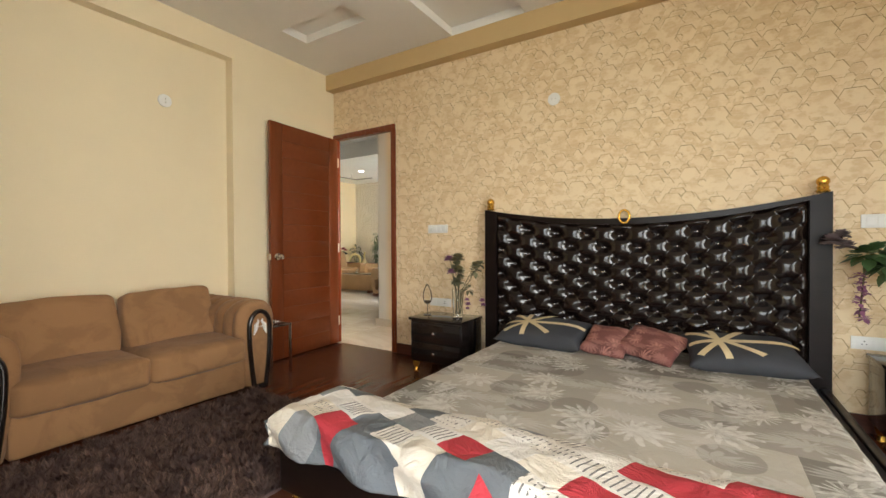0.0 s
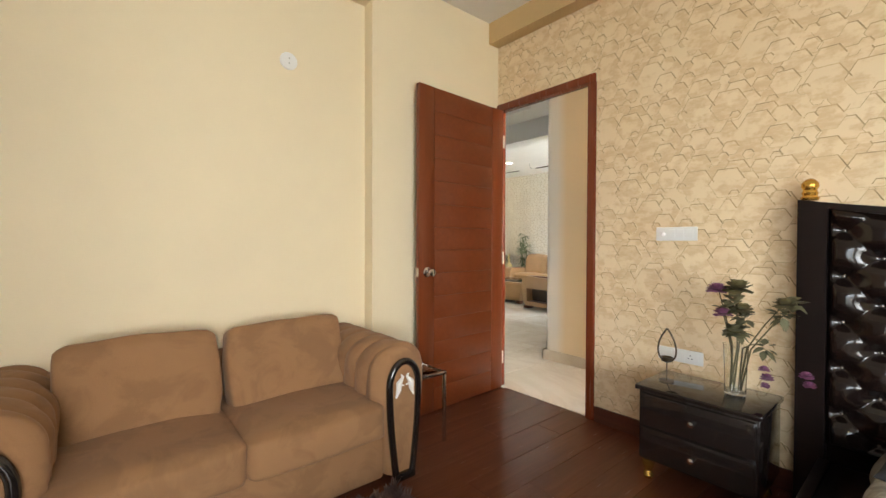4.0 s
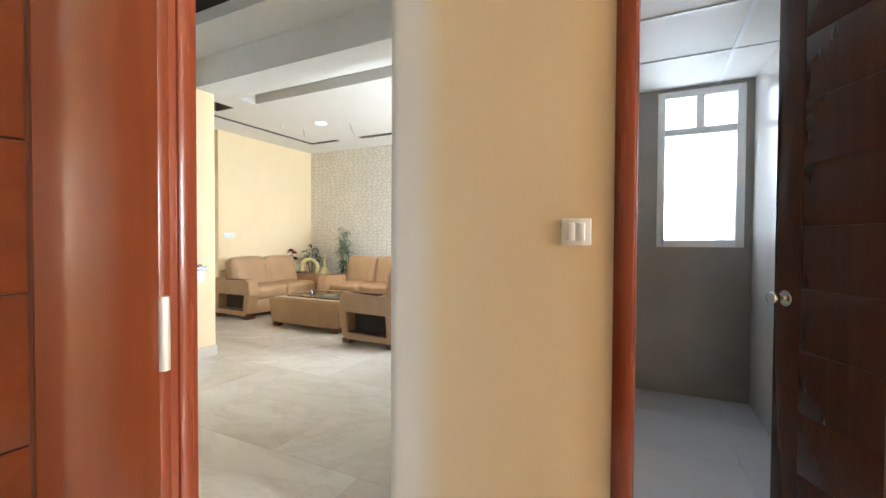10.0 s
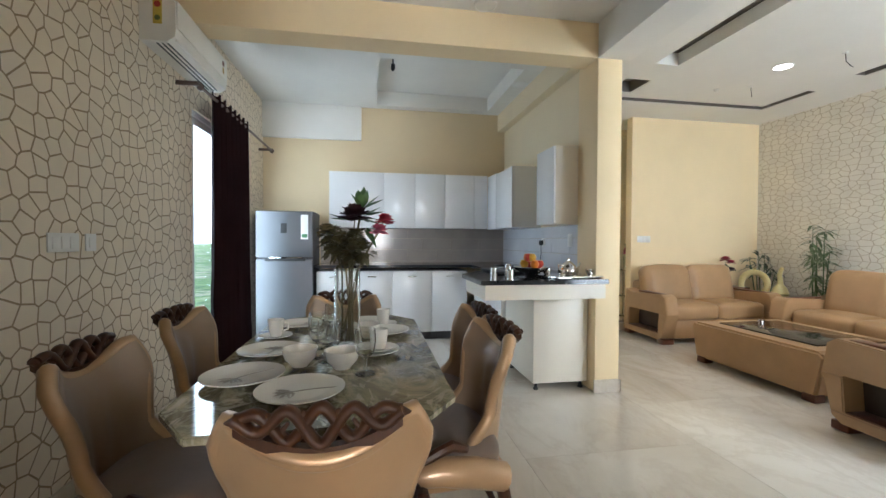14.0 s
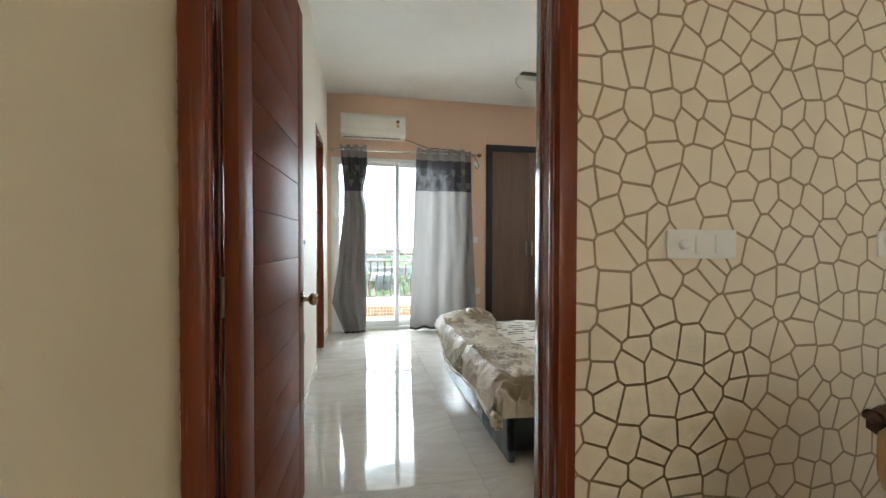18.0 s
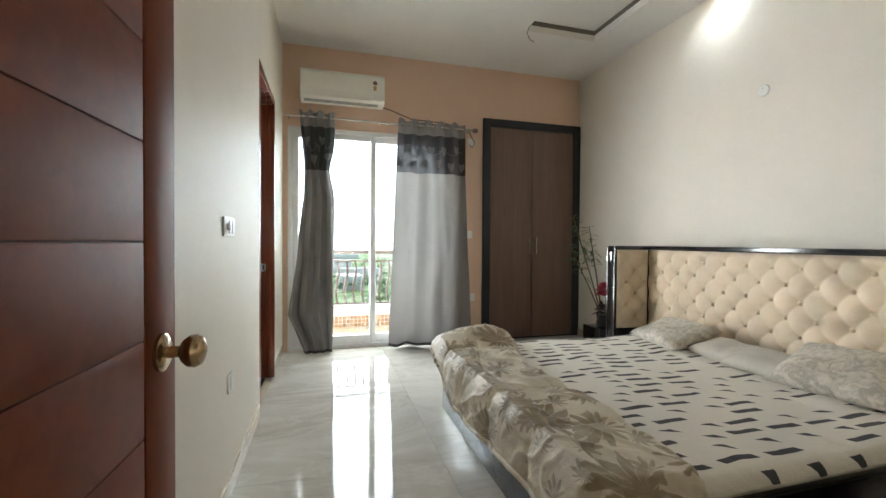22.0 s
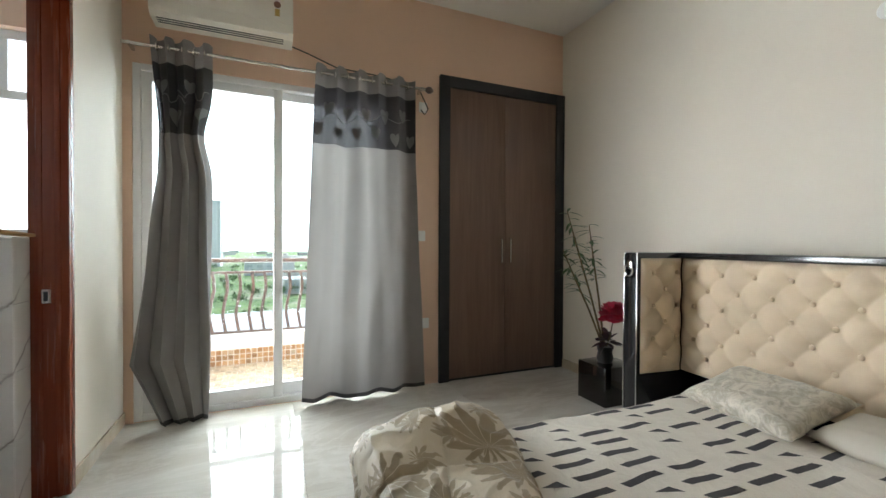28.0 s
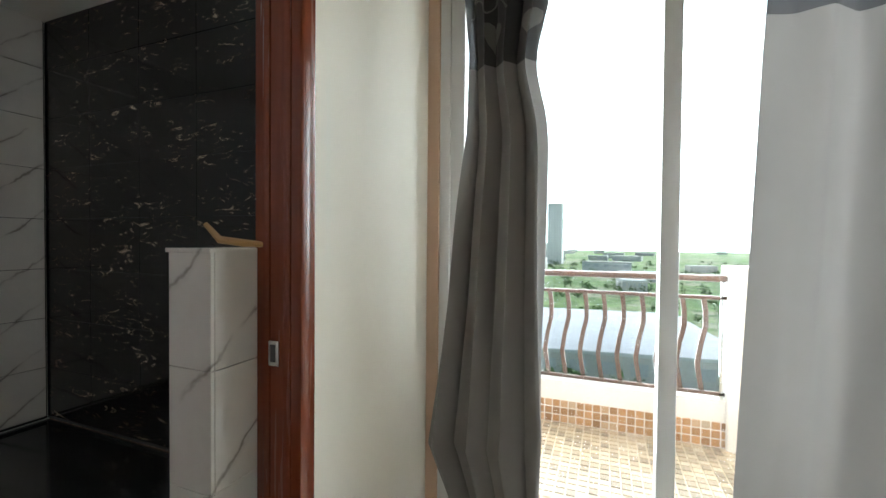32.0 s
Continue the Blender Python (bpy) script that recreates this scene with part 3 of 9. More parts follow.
MAT["fridge"] = plain("brushed silver steel", (0.15, 0.155, 0.165), 0.42, 0.75, 2, 0.05, 220, 0.02)
MAT["fridge_side"] = plain("grey steel side", (0.075, 0.075, 0.08), 0.4, 0.5)
MAT["cream_tuft"] = plain("cream tufted cloth", (0.64, 0.51, 0.36), 0.6, 0, 5, 0.08, 170, 0.2, 0, 0.2)
MAT["grey_wardrobe"] = wood("grey-brown laminate", (0.215, 0.135, 0.098), (0.13, 0.08, 0.06), 0.35, 2, 1.0)
MAT["charcoal"] = plain("charcoal laminate", (0.013, 0.013, 0.016), 0.5, 0, 4, 0.15, 90, 0.05)
MAT["upvc"] = plain("white window profile", (0.82, 0.82, 0.82), 0.3, 0, 3, 0.02, 90, 0.01)
MAT["curtain_grey"] = veil("grey curtain cloth", (0.26, 0.245, 0.235), 0.15)
MAT["curtain_band"] = veil("charcoal sheer band", (0.034, 0.031, 0.033), 0.2, 0.02)
MAT["maroon"] = plain("dark maroon curtain", (0.016, 0.004, 0.005), 0.85, 0, 3, 0.2, 200, 0.2, 0, 0.0, 0.15)
MAT["rail_brown"] = plain("brown painted iron", (0.13, 0.085, 0.07), 0.4, 0.1)
n = Nodes("brown shag")
tuft_shade = n.t.nodes.new("ShaderNodeNewGeometry").outputs["Random Per Island"]
rug_tone = n.noise(9, 4, 0.6)
rug_col = n.ramp(tuft_shade, (0.0, (0.060, 0.034, 0.027)), (0.55, (0.130, 0.076, 0.058)), (1.0, (0.26, 0.165, 0.130)))
rug_col = n.mix(n.ramp(rug_tone, (0.38, 0.0), (0.62, 1.0)), rug_col, (0.085, 0.050, 0.045))
MAT["rug"] = n.done(rug_col, 0.9, 0, rug_tone, 0.4, 0.01)
MAT["leaf"] = plain("artificial leaf", (0.06, 0.12, 0.04), 0.5, 0, 20, 0.35, 60, 0.1)
MAT["leaf_dark"] = plain("dark artificial leaf", (0.035, 0.06, 0.035), 0.5, 0, 20, 0.3, 60, 0.1)
MAT["leaf_dusty"] = plain("dusty green leaf", (0.13, 0.12, 0.06), 0.7, 0, 20, 0.35, 60, 0.1)
MAT["leaf_olive"] = plain("olive brown leaf", (0.078, 0.068, 0.028), 0.65, 0, 12, 0.45, 60, 0.1)
MAT["leaf_pale"] = plain("pale green artificial leaf", (0.11, 0.155, 0.065), 0.5, 0, 20, 0.3, 60, 0.1)
MAT["leaf_dry"] = plain("faded leaf", (0.16, 0.12, 0.05), 0.7, 0, 20, 0.35, 60, 0.1)
MAT["petal_red"] = plain("red petals", (0.42, 0.02, 0.05), 0.6, 0, 20, 0.3, 60, 0.1)
MAT["petal_dark"] = plain("dark maroon petals", (0.035, 0.008, 0.012), 0.6, 0, 20, 0.3, 60, 0.1)
MAT["petal_pink"] = plain("pink petals", (0.55, 0.10, 0.16), 0.6, 0, 20, 0.3, 60, 0.1)
MAT["petal_mauve"] = plain("mauve petals", (0.28, 0.10, 0.20), 0.6, 0, 20, 0.3, 60, 0.1)
MAT["petal_cream"] = plain("cream petals", (0.62, 0.50, 0.26), 0.6, 0, 20, 0.2, 60, 0.1)
MAT["stem"] = plain("stem", (0.10, 0.08, 0.03), 0.6)
MAT["pale_gold"] = plain("pale gold ceramic", (0.66, 0.55, 0.25), 0.3, 0.0, 5, 0.1, 60, 0.03)
MAT["ac_white"] = plain("air conditioner plastic", (0.80, 0.77, 0.70), 0.35, 0, 3, 0.03, 90, 0.01)
MAT["dark"] = plain("dark plastic", (0.02, 0.02, 0.02), 0.4)
MAT["grey_tile"] = plain("grey wall tile", (0.33, 0.315, 0.29), 0.25, 0, 2, 0.12, 60, 0.03)
MAT["pale_tile"] = plain("pale glazed wall tile", (0.60, 0.58, 0.54), 0.16, 0, 2, 0.06, 40, 0.02)
MAT["bath_door"] = wood("dark brown varnished door", (0.085, 0.030, 0.014), (0.045, 0.016, 0.008), 0.22, 2, 1.0, 0.2)
MAT["grey_floor"] = plain("grey bath floor tile", (0.44, 0.445, 0.45), 0.35, 0, 2, 0.08, 60, 0.03)


def glass(name, color=(1, 1, 1), rough=0.0, ior=1.45):
    n = Nodes(name)
    n.p.inputs["Transmission Weight"].default_value = 1.0
    n.p.inputs["IOR"].default_value = ior
    n.p.inputs["Roughness"].default_value = rough
    n.p.inputs["Base Color"].default_value = (*color, 1)
    return n.m


MAT["glass"] = glass("clear glass", (0.97, 0.99, 0.98))
MAT["pane"] = thin_glass("window glass")
MAT["frosted"] = thin_glass("frosted glass", 0.06, 0.85)


def glow(name, color, strength):
    n = Nodes(name)
    n.p.inputs["Base Color"].default_value = (*color, 1)
    n.p.inputs["Emission Color"].default_value = (*color, 1)
    n.p.inputs["Emission Strength"].default_value = strength
    return n.m


MAT["lamp_face"] = glow("lamp face", (1.0, 0.97, 0.92), 14.0)

# ---------- the plan, in metres ----------
YA = 3.284          # bedroom one, papered wall
XS = -3.62          # bedroom one, sofa wall infill
XP = -3.52          # its beam and corner pier, proud
XL = -3.74          # bedroom two, bathroom side
XH = -7.15          # bedroom two, headboard side
YF = -2.16          # bedroom two, balcony side
YD = 2.381          # dining wall, papered
YDI = 2.25          # the same wall inside bedroom two
YH = 4.25           # hall wall with the switch
YW = 9.30           # living room, papered far wall
XY = -9.0           # living room, yellow wall
XK = -9.35          # kitchen back wall
YK = 5.55           # kitchen side wall
ZC = 2.93           # false ceiling of bedroom one, hall, living
Z2 = 3.18           # ceiling of bedroom two
TOP = 3.3

# walls
w = MAT["cream_wall"]
fixed("wall_sofa_side", slab("x", XL, XS, -0.12, YA + 0.05, 0, TOP), [w], "cream painted bedroom wall behind the brown sofa", "wall")
fixed("wall_sofa_pier", slab("x", XS - 0.001, XP, 2.11, YA, 0, 2.72), [w], "cream painted corner pier, proud of the wall", "wall")
fixed("wall_sofa_beam", slab("x", XS - 0.001, XP, -0.05, YA, 2.72, TOP), [w], "cream painted beam over the sofa wall", "wall")
DOOR1 = (-3.545, -2.65, -0.1, 2.30)
fixed("wall_headboard_one", slab("y", YA, YA + 0.05, XS, 2.4, 0, TOP, [DOOR1]), [MAT["hex_paper"]], "sand-coloured relief wallpaper with broken honeycomb lines", "wall")


def cut(poly, axis, at, sign):
    """The part of a flat polygon on one side of a line."""
    out = []
    for p, q in zip(poly, poly[1:] + poly[:1]):
        dp, dq = (p[axis] - at) * sign, (q[axis] - at) * sign
        if dp >= 0:
            out.append(p)
        if dp * dq < 0:
            t = dp / (dp - dq)
            out.append((p[0] + (q[0] - p[0]) * t, p[1] + (q[1] - p[1]) * t))
    return out


def hexagon_relief():
    """Overlapping hexagons like scales: the upper edges stand proud with a printed line, the lower ones sink into the paper. A roll's pattern repeats."""
    rng, motif_ = random.Random(31), []
    RW, RH = 0.52, 0.405
    for j in range(6):
        for i in range(5):
            r = rng.choice((0.028, 0.042, 0.054, 0.064, 0.072, 0.080, 0.088))
            motif_.append(((i + 0.5 * (j % 2) + rng.uniform(-0.36, 0.36)) * RW / 5, (j + rng.uniform(-0.36, 0.36)) * RH / 6, r, rng.uniform(0.0008, 0.0016), rng.random()))
    level = rng.sample(range(len(motif_)), len(motif_))
    vs, fs, mi = [], [], []
    def face(pts, m):
        k = len(vs)
        vs.extend(pts)
        fs.append(tuple(range(k, k + len(pts))))
        mi.append(m)
    for x0, x1, z0, z1 in ((-2.645, 2.39, 0.10, 2.763), (-3.515, -2.645, 2.302, 2.763)):
        for a in range(int((x0 + 4) / RW) - 1, int((x1 + 4) / RW) + 2):
            for b in range(-1, int(z1 / RH) + 2):
                for low, (mx, mz, r, rise, pick) in zip(level, motif_):
                    cx, cz = -4 + a * RW + mx, b * RH + mz
                    if cx + r < x0 or cx - r > x1 or cz + r < z0 or cz - r > z1:
                        continue
                    corner = [(cx + r * math.cos(math.pi / 3 * k), cz + r * 0.98 * math.sin(math.pi / 3 * k)) for k in range(6)]
                    def deep(p, lift=0.0):
                        s = 0.5 + 0.5 * ((p[1] - cz) * 0.88 + (p[0] - cx) * 0.42) / r
                        return (p[0], YA - 0.0006 - 0.00011 * low - rise * max(0.0, s) - lift, p[1])
                    def clipped(poly):
                        for axis, at, sign in ((0, x0, 1), (0, x1, -1), (1, z0, 1), (1, z1, -1)):
                            poly = cut(poly, axis, at, sign) if len(poly) > 2 else poly
                        return poly
                    body = clipped(corner)
                    if len(body) < 3:
                        continue
                    front = [deep(p) for p in body]
                    face(front[::-1], 0)
                    for p, q in zip(front, front[1:] + front[:1]):
                        face([p, q, (q[0], YA - 0.0002, q[2]), (p[0], YA - 0.0002, p[2])], 0)
                    for e, wide, m in ((0, 0.0056, 1), (1, 0.0046, 1 if pick > 0.25 else 2), (2, 0.0040, 1 if pick > 0.6 else 2), (5, 0.0026, 2), (3, 0.0026, 2), (4, 0.0022, 2)):
                        if e in (3, 4, 5) and pick < 0.3:
                            continue
                        p, q = corner[e], corner[(e + 1) % 6]
                        k = 1 - wide / r
                        t = 0.28 * pick if e == 0 else 0.0
                        p = (p[0] + (q[0] - p[0]) * t, p[1] + (q[1] - p[1]) * t)
                        inn = lambda w: (cx + (w[0] - cx) * k, cz + (w[1] - cz) * k)
                        strip = clipped([p, q, inn(q), inn(p)])
                        if len(strip) > 2:
                            face([deep(w, 0.0003) for w in strip][::-1], m)
    me = bpy.data.meshes.new("wallpaper_relief")
    me.from_pydata(vs, [], fs)
    for m in ("hex_paper", "hex_line", "hex_faint"):
        me.materials.append(MAT[m])
    me.polygons.foreach_set("material_index", mi)
    ob = new("wallpaper_relief", me)
    ob.parent = bpy.data.objects["wall_headboard_one"]
    tagged(ob, "raised overlapping hexagons of the sand wallpaper", "", "", "stuff")


hexagon_relief()
fixed("beam_headboard_one", slab("y", YA - 0.11, YA, XP, 2.4, 2.765, TOP), [MAT["beam_tan"]], "tan painted beam above the wallpaper", "wall")
fixed("wall_wardrobe_side_one", slab("y", -0.15, -0.03, XS, -0.88, 0, TOP), [MAT["white_plaster"]], "white wall end beside the sofa", "wall")
fixed("wall_return_one", slab("x", -1.0, -0.88, -1.72, -0.15, -0.1, TOP), [w], "plain cream wall", "wall")
fixed("wall_window_one", slab("y", -1.72, -1.6, -0.88, 2.4, 0, TOP, [(-0.6, 1.4, 0.1, 2.35)]), [w], "plain cream wall with a balcony window", "wall")
fixed("wall_east_one", slab("x", 2.4, 2.52, -1.72, YA + 0.05, 0, TOP, [(-1.45, 0.75, 0.2, 2.5)]), [w], "plain cream wall", "wall")
fixed("floor_bedroom_one", slab("z", -0.12, -0.012, XL + 0.06, 2.52, -1.72, YA + 0.02), [MAT["groove"]], "dark wooden laminate plank floor", "floor")
holes1 = [(-3.11, -2.38, 2.31, 2.575), (-1.92, -1.24, -0.6, YA - 0.115), (0.2, 0.9, -0.6, YA - 0.115)]
fixed("ceiling_bedroom_one", merge(slab("z", ZC, ZC + 0.07, XS, 2.4, -1.6, YA, holes1), slab("z", TOP - 0.1, TOP, XS, 2.4, -1.6, YA)), [MAT["ceiling_white"]], "white false ceiling with recessed trays", "ceiling")
bm = B()
for x0, x1, y0, y1 in holes1:
    merge(bm, slab("z", ZC + 0.072, ZC + 0.082, x0 - 0.06, x1 + 0.06, y0 - 0.06, y1 + 0.06))
fixed("ceiling_tray_one", bm, [MAT["ceiling_white"]], "white inner ceiling of the recessed trays", "ceiling")
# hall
fixed("hall_wall_switch", slab("y", YH, YH + 0.12, -3.555, 1.0, 0, TOP, [(-2.95, -1.90, -0.1, 2.30)]), [MAT["hall_lit_paint"]], "beige painted hall wall with a light switch", "wall")
bm = B()
R0 = 0.06
arc = [(-3.755 + R0 - R0 * math.cos(a), YH + R0 - R0 * math.sin(a)) for a in [math.pi / 2 * k / 8 for k in range(9)]]
prism(bm, arc + [(-3.555, YH), (-3.555, YH + 0.12), (-3.66, YH + 0.12), (-3.66, 6.75), (-3.755, 6.75)], 0, TOP)
fixed("hall_wall_corner", bm, [MAT["hall_lit_paint"]], "rounded wall corner of the hall, its daylight put into the colour", "wall", 60)
# The opening is invented, to go with the hall's fill lamp.
fixed("hall_wall_end", slab("x", 0.9, 1.0, YA + 0.05, YH, 0, TOP, [(3.48, 4.18, 0.9, 2.2)]), [MAT["beige_wall"]], "beige hall end wall", "wall")
# hall bathroom
def bath_panels():
    """A grid ceiling: panels between thin bright strips."""
    bm = slab("z", 2.37, 2.41, -3.60, -1.80, YH + 0.12, 6.62)
    for k in range(1, 3):
        box(bm, (-3.60 + 0.6 * k - 0.012, YH + 0.12, 2.364), (-3.60 + 0.6 * k + 0.012, 6.62, 2.3705), 1)
    for k in range(1, 4):
        box(bm, (-3.60, 6.62 - 0.6 * k - 0.012, 2.3625), (-1.80, 6.62 - 0.6 * k + 0.012, 2.3695), 1)
    return bm


fixed("wall_bath_one_far", slab("y", 6.62, 6.75, -3.66, -1.2, 0, TOP, [(-2.80, -2.23, 1.145, 2.345)]), [MAT["grey_tile"]], "grey tiled bathroom wall with a window", "wall")
for nm, bm in (("wall_bath_one_east", slab("x", -2.18, -2.06, 5.24, 6.62, 0, TOP)), ("wall_bath_one_return", slab("y", 5.24, 5.34, -2.06, -1.70, 0, TOP)), ("wall_bath_one_door_side", slab("x", -1.80, -1.70, YH + 0.12, 5.24, 0, TOP))):
    fixed(nm, bm, [MAT["pale_tile"]], "pale glazed bathroom wall", "wall")
fixed("wall_bath_one_west", slab("x", -3.66, -3.60, YH + 0.12, 6.62, 0, 2.4), [MAT["grey_tile"]], "grey tiled bathroom wall", "wall")
fixed("ceiling_bath_one", bath_panels(), [MAT["ceiling_white"], MAT["upvc"]], "white bathroom ceiling of square panels in metal strips", "ceiling")
fixed("floor_bath_one", slab("z", -0.12, -0.01, -3.66, -1.75, YH + 0.12, 6.75), [MAT["grey_floor"]], "grey bathroom floor tiles", "floor")
# dining, living, kitchen
DOOR2 = (-4.73, -3.745, -0.1, 2.30)
DWIN = (-8.75, -7.25, -0.1, 2.22)
fixed("wall_dining", slab("y", YDI, YD, XK, XL, 0, TOP, [DOOR2, DWIN]), [MAT["poly_paper"]], "beige wallpaper with a bronze net of polygons", "wall")
fixed("wall_kitchen_back", slab("x", XK - 0.12, XK, YDI, YK + 0.13, 0, TOP), [MAT["beige_wall"]], "beige kitchen wall", "wall")
fixed("wall_kitchen_side", slab("y", YK, YK + 0.13, XK, -6.93, 0, TOP), [MAT["cream_wall"]], "cream kitchen side wall", "wall")
fixed("pillar", rbox((-7.15, 5.50, 0), (-6.84, 5.71, TOP), 0.006), [MAT["yellow_wall"]], "pale yellow square pillar at the kitchen counter", "pillar")
fixed("beam_kitchen", slab("x", -7.06, -6.84, YD, 5.5, 2.66, TOP), [MAT["yellow_wall"]], "yellow ceiling beam between kitchen and dining", "beam")
fixed("beam_living", slab("y", 5.50, 5.78, -6.84, -3.66, 2.66, TOP), [MAT["ceiling_white"]], "white ceiling beam between dining and living", "beam")
fixed("beam_kitchen_side", slab("y", YK - 0.1, YK, XK, -7.15, 2.72, TOP), [MAT["cream_wall"]], "cream beam along the kitchen side wall", "beam")
fixed("wall_living_far", slab("y", YW, YW + 0.13, XY - 1.2, -2.3, 0, TOP), [MAT["poly_light"]], "pale wallpaper with a net of polygons", "wall")
fixed("wall_living_yellow", slab("x", XY - 0.12, XY, 7.27, YW, 0, TOP), [MAT["yellow_wall"]], "pale yellow living room wall", "wall")
fixed("wall_living_recess", slab("x", -9.75, -9.63, 5.68, 7.72, 0, TOP), [MAT["cream_wall"]], "cream wall of the passage", "wall")
fixed("wall_living_return", slab("y", 7.60, 7.72, -9.63, XY - 0.12, 0, TOP), [MAT["yellow_wall"]], "yellow wall return", "wall")
fixed("wall_living_east", slab("x", -2.42, -2.30, 6.75, YW + 0.13, 0, TOP, [(7.0, 9.1, 0.1, 2.4)]), [MAT["cream_wall"]], "cream living room wall with a balcony window", "wall")
fixed("floor_hall", merge(slab("z", -0.12, -0.012, -9.75, XL + 0.06, YD, YW), slab("z", -0.12, -0.012, XL + 0.06, 1.0, YA + 0.02, YH + 0.12)), [MAT["skirting_marble"]], "polished beige marble floor", "floor")
slots = [(-7.42, -4.3, 6.43, 6.68), (-8.43, -8.31, 5.9, 8.72), (-8.31, -7.75, 8.60, 8.72), (-7.3, -5.0, 8.60, 8.74), (-8.17, -7.80, 6.38, 6.67)]
bm = slab("z", ZC, ZC + 0.12, XY - 0.75, -2.42, 5.68, YW, slots)
merge(bm, slab("z", ZC, ZC + 0.1, -6.84, XL, YD, 5.5, [(-6.45, -4.6, 3.1, 5.1)]))
merge(bm, slab("z", ZC, ZC + 0.1, XL, 1.0, YA + 0.05, YH))
merge(bm, slab("z", ZC + 0.02, ZC + 0.20, XK, -7.06, YD, YK, [(-9.2, -7.82, 3.80, 5.26)]))
merge(bm, slab("z", TOP - 0.06, TOP, -9.75, XL, YD, YW))
merge(bm, slab("z", TOP - 0.06, TOP, XL, -2.3, 6.75, YW))
fixed("ceiling_living", bm, [MAT["ceiling_white"]], "white false ceiling with narrow dark recesses", "ceiling")
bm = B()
# Every slot has a dark grey back; all but the first, dark grey sides.
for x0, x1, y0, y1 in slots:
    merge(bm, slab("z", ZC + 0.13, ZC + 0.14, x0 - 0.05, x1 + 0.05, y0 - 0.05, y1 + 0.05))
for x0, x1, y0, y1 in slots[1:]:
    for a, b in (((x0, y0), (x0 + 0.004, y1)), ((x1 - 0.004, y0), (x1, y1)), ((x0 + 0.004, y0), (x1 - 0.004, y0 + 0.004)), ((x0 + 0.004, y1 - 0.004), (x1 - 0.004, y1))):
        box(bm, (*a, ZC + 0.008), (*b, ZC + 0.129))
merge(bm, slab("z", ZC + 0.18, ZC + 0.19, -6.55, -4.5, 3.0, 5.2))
fixed("ceiling_recess", bm, [MAT["ceiling_grey"]], "dark grey ceiling recesses", "ceiling")
fixed("kitchen_tray", slab("z", ZC + 0.202, ZC + 0.212, -9.3, -7.72, 3.7, 5.36), [MAT["ceiling_white"]], "white inner ceiling of the kitchen tray", "ceiling")
fixed("kitchen_white_panel", rbox((XK, YD, 2.51), (XK + 0.05, 3.60, ZC + 0.02), 0.004), [MAT["ceiling_white"]], "white boxed panel under the kitchen ceiling", "wall")
# bedroom two
fixed("wall_bed_two_bath_side", slab("x", XL, XL + 0.12, YF, -0.12, 0, TOP, [(-1.37, -0.58, -0.1, 2.30)]), [MAT["offwhite_wall"]], "off-white bedroom wall with the bathroom door", "wall")
fixed("wall_bed_two_skin", slab("x", XL - 0.012, XL - 0.001, -0.58, YDI, 0, Z2), [MAT["offwhite_wall"]], "off-white painted bedroom wall", "wall")
fixed("wall_headboard_two", slab("x", XH - 0.12, XH, YF - 0.12, YDI, 0, TOP), [MAT["offwhite_wall"]], "off-white bedroom wall behind the tufted bed", "wall")
SLIDE = (-5.45, -3.79, 0.0, 2.30)
fixed("wall_balcony", slab("y", YF - 0.12, YF, XH, -0.88, -0.1, TOP, [SLIDE, (-3.42, -2.88, 1.16, 2.40)]), [MAT["peach_wall"]], "peach painted wall with the balcony door", "wall")
fixed("floor_bedroom_two", slab("z", -0.12, -0.012, XH - 0.12, XL + 0.06, YF - 0.12, YD), [MAT["skirting_marble"]], "glossy beige marble tile floor", "floor")
rec2 = (-6.71, -5.96, -1.26, 1.05)
fixed("ceiling_bedroom_two", merge(slab("z", Z2 - 0.06, Z2, XH, XL, YF, YDI, [rec2]), slab("z", TOP - 0.06, TOP, XH, XL, YF, YDI)), [MAT["ceiling_white"]], "white false ceiling with a square recess", "ceiling")
fixed("ceiling_recess_two", slab("z", Z2 + 0.045, Z2 + 0.055, rec2[0] - 0.05, rec2[1] + 0.05, rec2[2] - 0.05, rec2[3] + 0.05), [MAT["ceiling_white"]], "white inner ceiling of the recess", "ceiling")
# A ring of dark grey sides above the recess's edge.
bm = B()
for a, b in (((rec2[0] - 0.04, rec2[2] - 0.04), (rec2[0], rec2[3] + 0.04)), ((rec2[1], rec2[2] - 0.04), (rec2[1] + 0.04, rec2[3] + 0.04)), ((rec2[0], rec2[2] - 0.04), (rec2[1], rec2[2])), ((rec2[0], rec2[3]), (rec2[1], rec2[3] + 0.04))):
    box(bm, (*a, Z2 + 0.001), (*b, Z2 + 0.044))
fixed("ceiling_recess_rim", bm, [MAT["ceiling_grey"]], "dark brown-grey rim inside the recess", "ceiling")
# bathroom two
fixed("wall_bath_two_side", slab("x", -0.999, -0.88, YF, -1.72, -0.1, TOP), [MAT["white_plaster"]], "pale bathroom wall", "wall")
fixed("floor_bath_two", slab("z", -0.12, -0.01, XL + 0.06, -1.0, YF, -0.15), [MAT["granite"]], "black polished bathroom floor", "floor")
fixed("ceiling_bath_two", slab("z", 2.6, 2.65, XL + 0.12, -1.0, YF, -0.15), [MAT["ceiling_white"]], "white bathroom ceiling", "ceiling")

